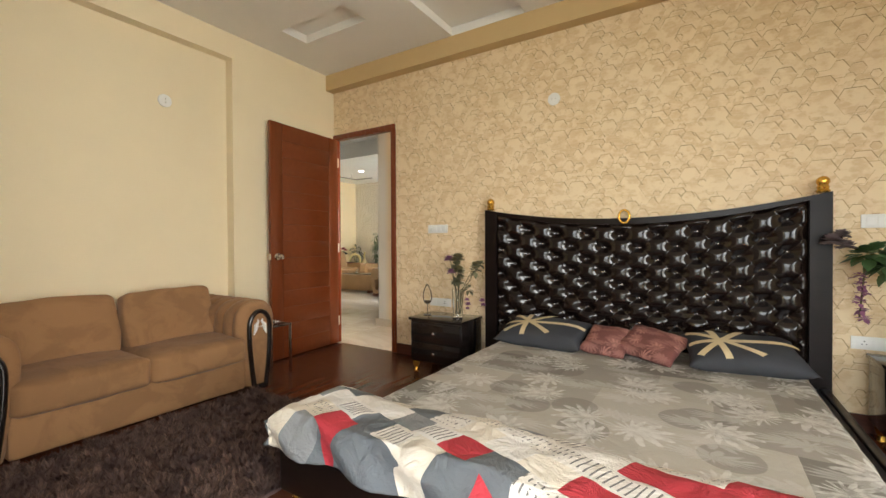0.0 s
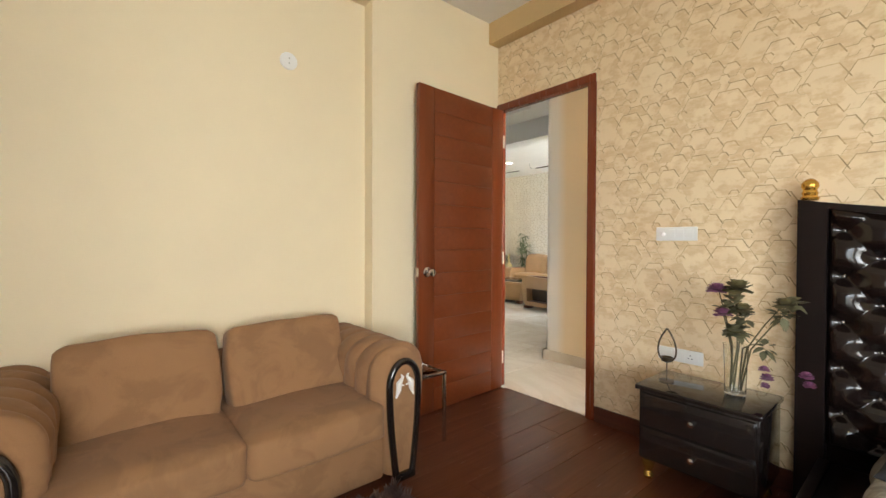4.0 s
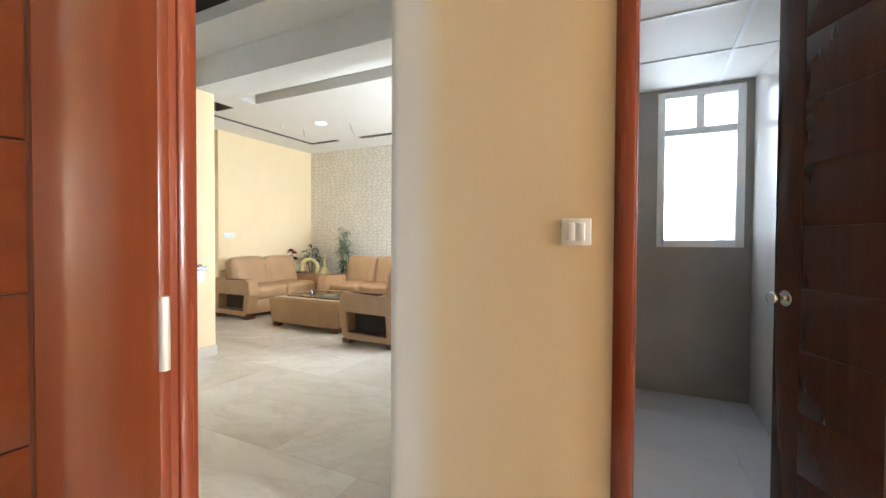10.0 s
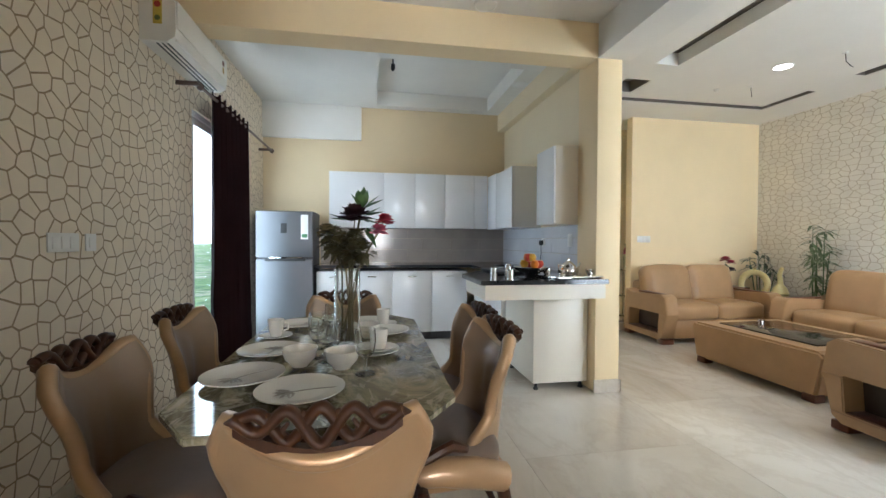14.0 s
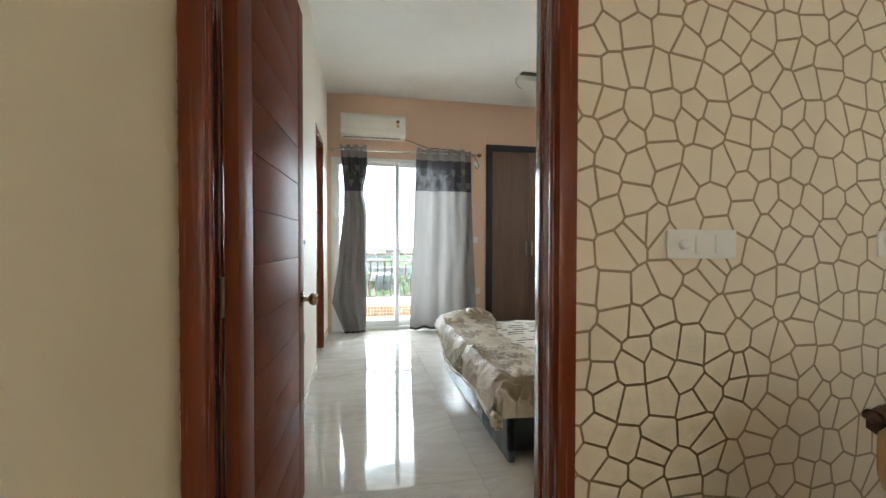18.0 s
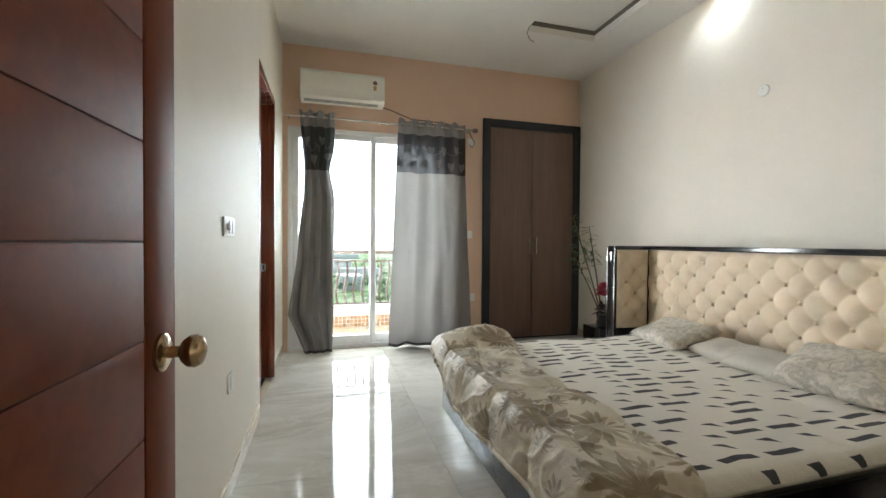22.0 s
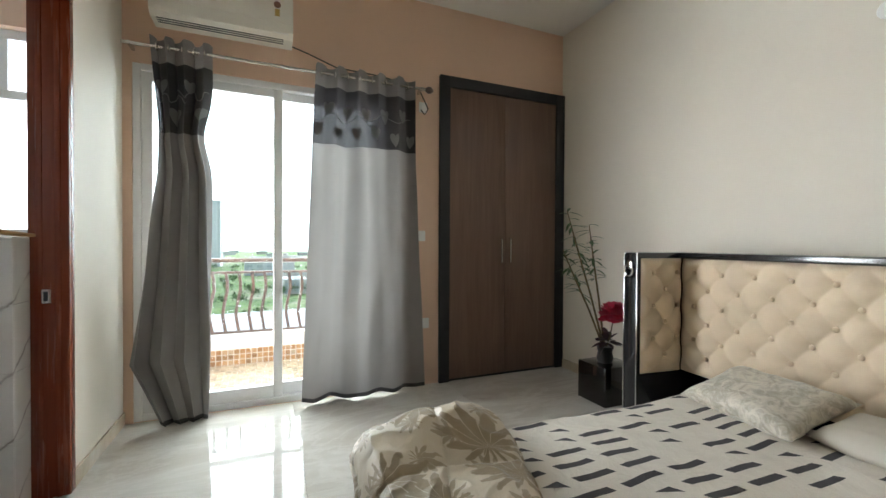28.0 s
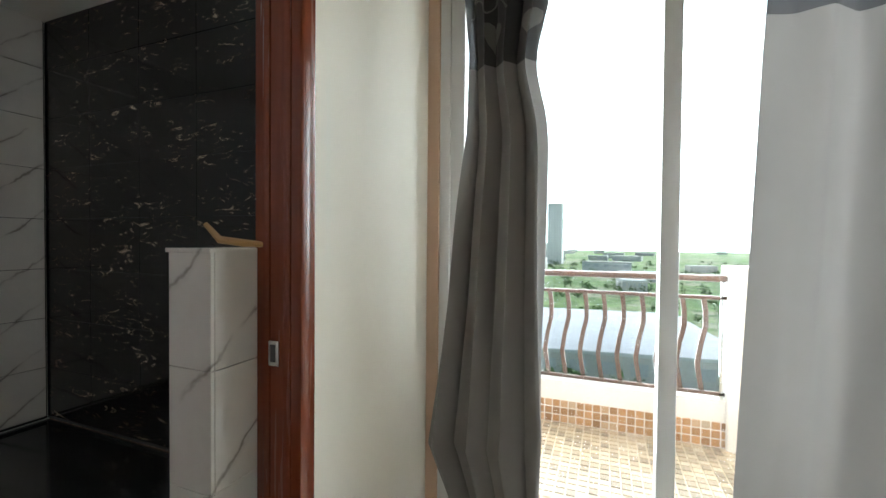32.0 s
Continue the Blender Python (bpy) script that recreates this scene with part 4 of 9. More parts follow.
# ---------- doors, frames, windows ----------
def door_frame(name, label, axis, at0, at1, u0, u1, top, material, face=0.055, proud=0.014):
    """Two jambs and a head lining an opening in a wall from at0 to at1."""
    ob = thing(name, label, "door frame")
    ob["kind"] = "structure"
    lo, hi = at0 - proud, at1 + proud
    def bar(nm, a0, a1, z0, z1):
        bm = rbox((a0, lo, z0), (a1, hi, z1), 0.006) if axis == "y" else rbox((lo, a0, z0), (hi, a1, z1), 0.006)
        for k in (0.28, 0.72):
            c = lo + (hi - lo) * k
            if z1 - z0 > 1:
                a, b = (a0 + 0.003, a1 - 0.003)
                merge(bm, rbox((a - 0.008, c - 0.012, z0), (b + 0.008, c + 0.012, z1), 0.006) if axis == "y" else rbox((c - 0.012, a - 0.008, z0), (c + 0.012, b + 0.008, z1), 0.006))
        part(nm, bm, material, ob)
    bar("jamb", u0, u0 + face, 0, top - face)
    bar("jamb", u1 - face, u1, 0, top - face)
    bar("head", u0, u1, top - face, top)
    return ob


def door_knob(parent, place, side, metal):
    """A round knob on a rose; side is the way it faces along y."""
    bm = lathe(B(), [(0.033, 0), (0.033, 0.006), (0.026, 0.01)], 24)
    m = Matrix.Translation(place) @ Matrix.Rotation(radians(-90 * side), 4, "X")
    rose = part("rose", moved(bm, m), metal, parent, "round metal rose")
    bm = lathe(B(), [(0.011, 0.008), (0.010, 0.03), (0.02, 0.036), (0.028, 0.046), (0.029, 0.056), (0.024, 0.066), (0.012, 0.071), (0.004, 0.072)], 24)
    part("knob", moved(bm, m), metal, parent, "polished round door knob")
    return rose


def door_leaf(name, label, width, height, boards, material, cross, metal, place, rz, stile=0.14, knob_z=0.93, thick=0.036, last=True):
    """A flush leaf of cross boards between two stiles, hinged at its origin and running along +x."""
    ob = thing(name, label, "door", place, rz)
    ob["kind"] = "structure"
    part("core", rbox((0.004, -thick / 2 + 0.004, 0.012), (width - 0.004, thick / 2 - 0.004, height - 0.004), 0.002), MAT["groove"], ob)
    for a, b in ((0, stile), (width - stile, width)):
        part("stile", rbox((a, -thick / 2, 0.01), (b - 0.0, thick / 2, height), 0.003), material, ob)
    step = (height - 0.012) / boards
    for k in range(boards):
        z0 = 0.012 + k * step
        part("board", rbox((stile + 0.004, -thick / 2, z0), (width - stile - 0.004, thick / 2, z0 + step - 0.0022), 0.002), cross, ob)
    for side in (1, -1):
        door_knob(ob, (width - 0.065, side * thick / 2, knob_z), side, metal)
    part("latch_plate", rbox((width - 0.001, -0.011, knob_z - 0.03), (width + 0.002, 0.011, knob_z + 0.03), 0.001), MAT["steel"], ob)
    bm = B()
    for z in (0.25, height * 0.471, height - 0.25):
        tube(bm, [(-0.004, thick / 2 + 0.002, z - 0.05), (-0.004, thick / 2 + 0.002, z + 0.05)], 0.007, 10)
    bronze = metal is MAT["bronze_knob"]
    part("hinge", bm, MAT["hinge"] if bronze else MAT["hinge_pale"], ob, "dark bronze hinge" if bronze else "pale steel hinge")
    return ob


FW = MAT["teak_frame"]
door_frame("door_frame_bedroom_one", "dark red varnished wooden door frame", "y", YA, YA + 0.05, -3.545, -2.65, 2.30, FW)
door_leaf("door_bedroom_one", "open orange-brown varnished wooden bedroom door with a steel knob", 0.87, 2.235, 14, MAT["teak"], MAT["teak_x"], MAT["chrome"], (-3.465, 3.265, 0.004), -87.0, 0.13, 0.975)
door_frame("door_frame_bath_one", "dark red varnished bathroom door frame", "y", YH, YH + 0.12, -2.95, -1.90, 2.30, FW)
door_leaf("door_bath_one", "dark brown bathroom door, open inwards", 0.86, 2.23, 9, MAT["bath_door"], MAT["bath_door"], MAT["chrome"], (-1.98, 4.385, 0.004), 116.0, 0.13, 0.95)
door_frame("door_frame_bedroom_two", "dark red varnished bedroom door frame", "y", YDI, YD, -4.73, -3.745, 2.30, FW)
door_leaf("door_bedroom_two", "open dark orange-brown varnished bedroom door with cross grooves", 0.905, 2.235, 14, MAT["teak_dark"], MAT["teak_dark_x"], MAT["bronze_knob"], (-3.835, 2.315, 0.004), -92.5, 0.12, 0.93)
door_frame("door_frame_bath_two", "dark red varnished bathroom door frame", "x", XL, XL + 0.12, -1.42, -0.58, 2.30, FW)

# ---------- bedroom one ----------
def tufted(w, h, cols, rows, depth, nu, nv, wave=None, crease=1.0, first=0.0, side=0.0):
    """A buttoned pad in the x-z plane facing -y: puffs between staggered buttons. Gives its mesh and the buttons' places."""
    a, b = w / cols, h / rows
    def height(x, z):
        u, v = (x - side) / a + (z - first) / b, (x - side) / a - (z - first) / b
        p, q = abs(math.sin(math.pi * u)), abs(math.sin(math.pi * v))
        k = (p * q) ** 0.40
        du, dv = u - round(u), v - round(v)
        dx, dz = (du + dv) / 2 * a, (du - dv) / 2 * b
        pit = 1 - math.exp(-(dx / (0.23 * a)) ** 2 - (dz / (0.17 * b)) ** 2)
        k = (0.35 + 0.25 * crease) * k * pit ** 0.5 + (0.65 - 0.25 * crease) * pit
        e = min(x, w - x, z, h - z) / 0.03
        return depth * k * min(1.0, max(e, 0.0)) ** 0.5
    def f(u, v):
        x, z = u * w, v * h
        top = wave(x / w) if wave else 0.0
        return Vector((x, -height(x, z), z + top * (z / h)))
    bm = surface(f, nu, nv)
    places = []
    n = int(rows * 2 + cols * 2) + 2
    for i in range(-n, n):
        for j in range(-n, n):
            x, z = (i + j) / 2 * a + side, (i - j) / 2 * b + first
            if 0.04 * a < x < w - 0.03 and 0.03 < z < h - 0.02:
                places.append((x, z + (wave(x / w) * (z / h) if wave else 0.0)))
    return bm, places


def button(r, n=10):
    return lathe(B(), [(r * 0.75, 0.0), (r, 0.3 * r), (r * 0.85, 0.75 * r), (r * 0.3, r)], n)


def finial(bm, at):
    return lathe(bm, [(0.03, 0), (0.034, 0.012), (0.026, 0.022), (0.03, 0.034), (0.024, 0.046), (0.032, 0.062), (0.03, 0.078), (0.018, 0.092), (0.006, 0.098)], 20, at)


def patch_cloth():
    """Cotton quilt printed with cream, slate and red patches and rows of dark strokes."""
    n = Nodes("patchwork quilt cotton")
    s = n.node("SeparateXYZ")
    n.t.links.new(n.scaled(1, 1, 1, None, (0, 0, 0.35)), s.inputs[0])
    zz = n.math("MULTIPLY", n.noise(5, 2), 0.02)
    y0 = n.math("DIVIDE", n.math("ADD", s.outputs["Y"], zz), 0.118)
    iy = n.math("FLOOR", y0)
    x0 = n.math("ADD", n.math("DIVIDE", s.outputs["X"], 0.150), n.math("MULTIPLY", n.math("FRACT", n.math("MULTIPLY", iy, 0.37)), 1.0))
    ix = n.math("FLOOR", x0)
    fx, fy = n.math("FRACT", x0), n.math("FRACT", y0)
    cell = n.node("CombineXYZ", X=ix, Y=iy)
    w = n.t.nodes.new("ShaderNodeTexWhiteNoise")
    w.noise_dimensions = "2D"
    n.t.links.new(cell.outputs[0], w.inputs["Vector"])
    c = n.node("SeparateColor", Color=w.outputs["Color"])
    ramp = n.t.nodes.new("ShaderNodeValToRGB")
    n.t.links.new(c.outputs[0], ramp.inputs[0])
    ramp.color_ramp.interpolation = "CONSTANT"
    e = ramp.color_ramp.elements
    stops = [(0.0, (0.72, 0.68, 0.62)), (0.28, (0.13, 0.145, 0.16)), (0.46, (0.72, 0.66, 0.56)), (0.66, (0.24, 0.25, 0.26)), (0.75, (0.46, 0.035, 0.05)), (0.87, (0.76, 0.73, 0.69))]
    while len(e) < len(stops):
        e.new(0.5)
    for q, (p, k) in zip(e, stops):
        q.position, q.color = p, (*k, 1)
    pale = n.math("SUBTRACT", 1.0, n.math("ADD", n.math("MULTIPLY", n.math("GREATER_THAN", c.outputs[0], 0.28), n.math("LESS_THAN", c.outputs[0], 0.52)), n.math("MULTIPLY", n.math("GREATER_THAN", c.outputs[0], 0.66), n.math("LESS_THAN", c.outputs[0], 0.89))))
    lines = n.math("LESS_THAN", n.math("FRACT", n.math("MULTIPLY", fx, 7.0)), 0.28)
    lines = n.math("MULTIPLY", lines, n.math("MULTIPLY", n.math("GREATER_THAN", fy, 0.14), n.math("LESS_THAN", fy, 0.86)))
    dash = n.math("MULTIPLY", n.math("LESS_THAN", n.math("FRACT", n.math("MULTIPLY", fy, 3.0)), 0.6), n.math("GREATER_THAN", n.noise(60, 1), 0.46))
    two = n.math("GREATER_THAN", c.outputs[2], 0.5)
    stroke = n.math("MULTIPLY", lines, n.math("MAXIMUM", two, dash))
    stroke = n.math("MULTIPLY", n.math("MULTIPLY", stroke, pale), n.math("GREATER_THAN", c.outputs[1], 0.42))
    col = n.mix(n.math("MULTIPLY", stroke, 0.85), ramp.outputs[0], (0.07, 0.07, 0.075))
    h = n.math("ADD", n.noise(11, 5, 0.6, None, 1.0), n.math("MULTIPLY", n.noise(240, 2), 0.08))
    return n.done(col, 0.85, 0, h, 0.9, 0.026)


def leaf_cloth(name, scale, ground, ink, spots=(0.50, 0.58), patches=True):
    """Printed cotton with large faded squares and leafy sprays."""
    n = Nodes(name)
    v = n.flat("X", "Y")
    base = n.mix(n.noise(6, 4), dim(ground, 0.9), dim(ground, 1.1))
    if patches:
        br = n.t.nodes.new("ShaderNodeTexBrick")
        br.inputs["Scale"].default_value = 1.0
        br.inputs["Brick Width"].default_value, br.inputs["Row Height"].default_value, br.inputs["Mortar Size"].default_value = 0.46, 0.36, 0.0
        br.inputs["Color1"].default_value, br.inputs["Color2"].default_value = (*dim(ground, 0.55), 1), (*dim(ground, 1.45), 1)
        n.t.links.new(v, br.inputs["Vector"])
        base = br.outputs["Color"]
    spray = motif(n, v, scale, 13, 0.26, 0.30, 1.0)
    fern = motif(n, n.scaled(1, 2.6, 1, v, (0, 0, 0.5), (4, 2, 0)), scale * 0.8, 17, 0.24, 0.34, 1.0)
    disc = n.ramp(n.voronoi(scale * 0.7, "F1", n.scaled(1, 1, 1, v, (0, 0, 0), (8, 1, 0)), 1.0), (0.24, 1.0), (0.25, 0.0))
    col = n.mix(n.math("MULTIPLY", disc, 0.5), base, dim(ground, 0.5))
    col = n.mix(n.math("MULTIPLY", fern, 0.45), col, dim(ink, 0.85))
    col = n.mix(n.math("MULTIPLY", n.math("MULTIPLY", spray, n.ramp(n.noise(30, 3), (0.35, 0.3), (0.6, 1.0))), 0.8), col, ink)
    return n.done(col, 0.8, 0, n.math("ADD", n.noise(10, 5, 0.6, None, 0.8), n.math("MULTIPLY", n.noise(260, 2), 0.08)), 0.4, 0.014)


MAT["quilt"] = patch_cloth()
MAT["grey_sheet"] = leaf_cloth("grey printed sheet", 3.6, (0.30, 0.275, 0.235), (0.62, 0.60, 0.56))
MAT["slate_pillow"] = plain("slate pillow cotton", (0.032, 0.034, 0.040), 0.85, 0, 6, 0.15, 200, 0.3)
MAT["cream_band"] = plain("cream printed band", (0.62, 0.50, 0.30), 0.85, 0, 6, 0.1, 200, 0.3)
MAT["rust_pillow"] = leaf_cloth("rust cushion cloth", 8.0, (0.15, 0.05, 0.042), (0.42, 0.20, 0.16), (0.45, 0.6), False)

HX0, HX1, HY = -1.60, 0.585, 3.20
bed1 = thing("double_bed", "black lacquered double bed with a glossy tufted leather headboard", "bed", ((HX0 + HX1) / 2, 3.24, 0))
W1 = (HX1 - HX0) / 2


def sag(s):
    return 0.11 * (2 * s - 1) ** 2


tw = 2 * W1 - 0.20
bm, spots1 = tufted(tw, 0.93, 8.645, 5.28, 0.055, 250, 150, sag, 0.6, 0.139, 0.05)
moved(bm, Matrix.Translation((-tw / 2, -0.045, 0.30)))
pad1 = part("headboard_pad", bm, MAT["black_leather"], bed1, "glossy black tufted leather pad", 80)
bt = button(0.007)
gem = part("button", moved(bt, Matrix.Rotation(radians(90), 4, "X")), plain("smoky crystal", (0.22, 0.20, 0.18), 0.12, 0.7), pad1, "small crystal button")
gem.location = (spots1[0][0] - tw / 2, -0.046, 0.30 + spots1[0][1])
for x, z in spots1[1:]:
    g = gem.copy()
    scene.collection.objects.link(g)
    g.location = (x - tw / 2, -0.046, 0.30 + z)
bm = B()
N = 24
outer = [(-W1 + 2 * W1 * k / N, 1.265 + sag(k / N) * 1.0) for k in range(N + 1)]
inner = [(p[0] * (1 - 0.10 / W1), p[1] - 0.045) for p in outer]
prism(bm, [(-W1, 0.0)] + outer + [(W1, 0.0), (W1 - 0.10, 0.0)] + inner[::-1] + [(-W1 + 0.10, 0.0)], -0.075, 0.02, "y")
part("headboard_frame", bm, MAT["black_wood"], bed1, "black lacquered frame with a dipped top rail")
part("headboard_back", rbox((-W1 + 0.05, 0.0, 0.05), (W1 - 0.05, 0.03, 1.26), 0.004), MAT["black_wood"], bed1)
for x in (-W1 + 0.035, W1 - 0.035):
    part("finial", finial(B(), (x, -0.03, 1.372)), MAT["gold"], bed1, "turned gold finial")
bm = tube(B(), [(0.034 * math.cos(a), -0.085, 1.275 + 0.045 * math.sin(a)) for a in [2 * math.pi * k / 28 for k in range(29)]], 0.009, 10, False)
part("ring_ornament", bm, MAT["gold"], bed1, "gold ring set in the top rail")
for a, b, nm in (((-1.01, -2.115, 0.08), (-0.97, -0.08, 0.25), "side_rail"), ((1.04, -2.115, 0.08), (1.08, -0.08, 0.25), "side_rail"), ((-1.01, -2.154, 0.08), (1.08, -2.115, 0.25), "foot_rail"), ((-0.969, -2.114, 0.19), (1.039, -0.08, 0.243), "platform")):
    part(nm, rbox(a, b, 0.008), MAT["black_wood"], bed1)
for x in (-0.93, 0.99):
    bm = lathe(B(), [(0.02, 0.0), (0.03, 0.02), (0.022, 0.05), (0.034, 0.085), (0.03, 0.082)], 16, (x, -2.12, 0))
    part("foot", bm, MAT["gold"], bed1, "turned gold foot")
part("mattress", rbox((-0.80, -2.11, 0.245), (0.925, -0.08, 0.362), 0.04, 3), MAT["grey_sheet"], bed1)


def drape(x0, x1, y0, y1, z, drop, nu, nv, wave, seed, sides=(1, 1, 1, 1), soft=0.05, flutter=0.02):
    """A cloth lying on a block and hanging down its sides: low x, high x, low y, high y."""
    lx0, lx1 = x0 - drop * sides[0], x1 + drop * sides[1]
    ly0, ly1 = y0 - drop * sides[2], y1 + drop * sides[3]
    def f(u, v):
        a, b = lx0 + (lx1 - lx0) * u, ly0 + (ly1 - ly0) * v
        fall = 0.0
        ex, ey = max(x0 - a, a - x1, 0.0), max(y0 - b, b - y1, 0.0)
        x, y = min(max(a, x0), x1), min(max(b, y0), y1)
        fall = max(ex, ey)
        k = soft * (1 - math.exp(-fall / soft)) if fall else 0.0
        x += math.copysign(min(k, ex), a - (x0 + x1) / 2) if ex else 0.0
        y += math.copysign(min(k, ey), b - (y0 + y1) / 2) if ey else 0.0
        p = Vector((a * 2.2, b * 2.2, seed))
        q = noise.noise(p) + 0.5 * noise.noise(p * 2.3) + 0.36 * noise.noise(p * 5.1) + 0.18 * noise.noise(p * 10.3)
        fold = math.sin((a + 1.7 * b) * 16 + 3 * noise.noise(p * 0.8)) * flutter * min(1.0, fall / 0.08)
        return Vector((x + (fold if ex else 0), y + (fold if ey else 0), z + wave * q - max(0.0, fall - 0.35 * k)))
    return surface(f, nu, nv)


tagged(part("bed_sheet", drape(-1.30, 0.41, 1.14, 3.12, 0.374, 0.11, 90, 80, 0.006, 3.0, (1, 1, 0, 0), 0.05, 0.008), MAT["grey_sheet"], None, "", 85), "grey printed cotton bed sheet with pale leaf sprays", "sheet")
bm = drape(-1.51, 0.44, 1.10, 1.50, 0.408, 0.16, 170, 80, 0.020, 9.0, (0.75, 1, 1, 0), 0.055)
for vtx in bm.verts:
    s = min(1.0, max(0.0, (vtx.co.y - 1.36) / 0.16))
    vtx.co.z -= 0.045 * s * s
quilt = part("quilt", bm, MAT["quilt"], None, "", 85)
tagged(quilt, "crumpled patchwork quilt in white, slate and red at the bed's foot", "quilt")
so = quilt.modifiers.new("thickness", "SOLIDIFY")
so.thickness, so.offset = 0.02, -1


def pillow(name, label, size, place, rot, material, seed):
    bm = pillow_shape(*size, 26, 0.014, seed)
    ob = part(name, bm, material, None, "", 80)
    ob.matrix_basis = pose(*place, *rot)
    return tagged(ob, label, "pillow")


def banded_pillow(place, rot, size, seed):
    ob = thing("pillow", "slate grey pillow with crossing cream bands", "pillow", place)
    ob.matrix_basis = pose(*place, *rot)
    part("cover", pillow_shape(*size, 26, 0.008, seed), MAT["slate_pillow"], ob, "", 80)
    for ang, off in ((8, 0.0), (62, -0.10), (-52, -0.10), (95, -0.12)):
        def f(u, v):
            a = radians(ang)
            t, s = (u - 0.5) * 0.95, (v - 0.5) * 0.035
            x, y = off + t * math.cos(a) * size[0] - s * math.sin(a), t * math.sin(a) * size[1] * 0.9 + s * math.cos(a)
            x, y = max(-0.46 * size[0], min(0.46 * size[0], x)), max(-0.44 * size[1], min(0.44 * size[1], y))
            nx, ny = abs(2 * x / size[0]), abs(2 * y / size[1])
            z = size[2] / 2 * max(0.0, (1 - (nx * 1.02) ** 4) * (1 - (ny * 1.02) ** 4)) ** 0.55 + 0.008
            return Vector((x, y, z))
        part("band", surface(f, 24, 2), MAT["cream_band"], ob, "cream printed band")
    return ob


banded_pillow((-1.00, 2.90, 0.452), (14, 0, -4), (0.62, 0.40, 0.14), 1)
banded_pillow((0.15, 2.91, 0.452), (14, 0, 10), (0.58, 0.40, 0.14), 2)
pillow("cushion", "rust-red patterned square cushion", (0.28, 0.32, 0.10), (-0.57, 2.87, 0.45), (20, 4, -4), MAT["rust_pillow"], 3)
pillow("cushion", "rust-red patterned square cushion", (0.36, 0.32, 0.10), (-0.31, 2.88, 0.455), (20, 8, -18), MAT["rust_pillow"], 4)


# sofa
def sofa_arm(ob, y0, y1, depth, h, mirror):
    """A rolled arm, quilted all round and soft at its front edge, with an inset dark horseshoe panel."""
    c = (y0 + y1) / 2
    r = (y1 - y0) / 2
    R = r + 0.032
    zc = h - R + 0.02
    def outline(v):
        if v < 0.3:
            k = v / 0.3
            return -(r * 0.74 + (R - r * 0.74) * math.sin(k * math.pi / 2)), 0.03 + (zc - 0.03) * k
        if v > 0.7:
            k = (1 - v) / 0.3
            return (r * 0.74 + (R - r * 0.74) * math.sin(k * math.pi / 2)), 0.03 + (zc - 0.03) * k
        a = math.pi * (v - 0.3) / 0.4
        return -R * math.cos(a), zc + R * math.sin(a)
    def f(u, v):
        y, z = outline(v)
        th = min(1.0, u / 0.14) * math.pi / 2
        puff = 1.0 + 0.20 * (abs(math.sin(math.pi * (6 * u + 2.6 * v))) ** 0.42 * (0.72 + 0.28 * abs(math.sin(math.pi * (3 * u - 5 * v))) ** 0.4)) * min(1.0, u / 0.14)
        x = -0.055 * (1 - math.cos(th)) - max(0.0, u - 0.14) / 0.86 * (depth - 0.055)
        return Vector((x, c + y * (0.60 + 0.40 * math.sin(th)) * puff, z * (0.88 + 0.12 * math.sin(th)) + 0.012 * (puff - 1) * 6 * (0.3 < v < 0.7)))
    part("arm_roll", surface(f, 110, 90), MAT["suede"], ob, "quilted suede arm roll", 80)
    shape = [(c + y * 0.64, z * 0.89) for y, z in [outline(k / 30) for k in range(31)]]
    part("arm_panel", prism(B(), shape, -0.010, 0.010, "x"), MAT["suede"], ob, "brown suede arm panel")
    t = tube(B(), [(0.010, a, b) for a, b in shape], 0.018, 10)
    part("arm_trim", t, MAT["black_gloss"], ob, "black lacquered horseshoe trim")
    t = rbox((-0.0, c - r * 0.60, 0.0), (0.03, c + r * 0.60, 0.04), 0.008)
    part("arm_foot", t, MAT["black_gloss"], ob)
    t = B()
    for s in (-1, 1):
        zc = h - r - 0.075
        tube(t, [(0.017, c + s * 0.014, zc + 0.045), (0.019, c + s * 0.036, zc + 0.018), (0.018, c + s * 0.038, zc - 0.014), (0.017, c + s * 0.052, zc - 0.05)], [0.007, 0.015, 0.013, 0.004], 8)
        tube(t, [(0.017, c + s * 0.012, zc + 0.045), (0.018, c + s * 0.022, zc + 0.062)], [0.008, 0.004], 8)
        tube(t, [(0.017, c + s * 0.034, zc + 0.012), (0.017, c + s * 0.006, zc + 0.006)], [0.007, 0.003], 6)
    part("emblem", t, MAT["white_plastic"], ob, "white carved emblem")


sofa1 = thing("sofa", "brown suede two-seat sofa with quilted rolled arms", "sofa", (-2.90, 0, 0))
for y0, y1, m in ((0.365, 0.585, 1), (1.825, 2.025, -1)):
    sofa_arm(sofa1, y0, y1, 0.70, 0.64, m)
part("base", rbox((-0.68, 0.58, 0.02), (-0.02, 1.83, 0.25), 0.02), MAT["suede"], sofa1)
for y0, y1 in ((0.59, 1.20), (1.205, 1.82)):
    bm = block(0.64, y1 - y0 - 0.004, 0.17, 0.028, 18, 0.022, 0.010, y0)
    part("seat_cushion", moved(bm, Matrix.Translation((-0.30, (y0 + y1) / 2, 0.318))), MAT["suede"], sofa1, "", 80)
    bm = block(0.15, y1 - y0 - 0.05, 0.40, 0.026, 18, 0.016, 0.012, y0 + 5)
    part("back_cushion", moved(bm, pose(-0.49, (y0 + y1) / 2 + 0.01, 0.555, 0, -17, 0)), MAT["suede"], sofa1, "", 80)
part("back", rbox((-0.71, 0.56, 0.05), (-0.60, 1.85, 0.63), 0.05, 3), MAT["suede"], sofa1)

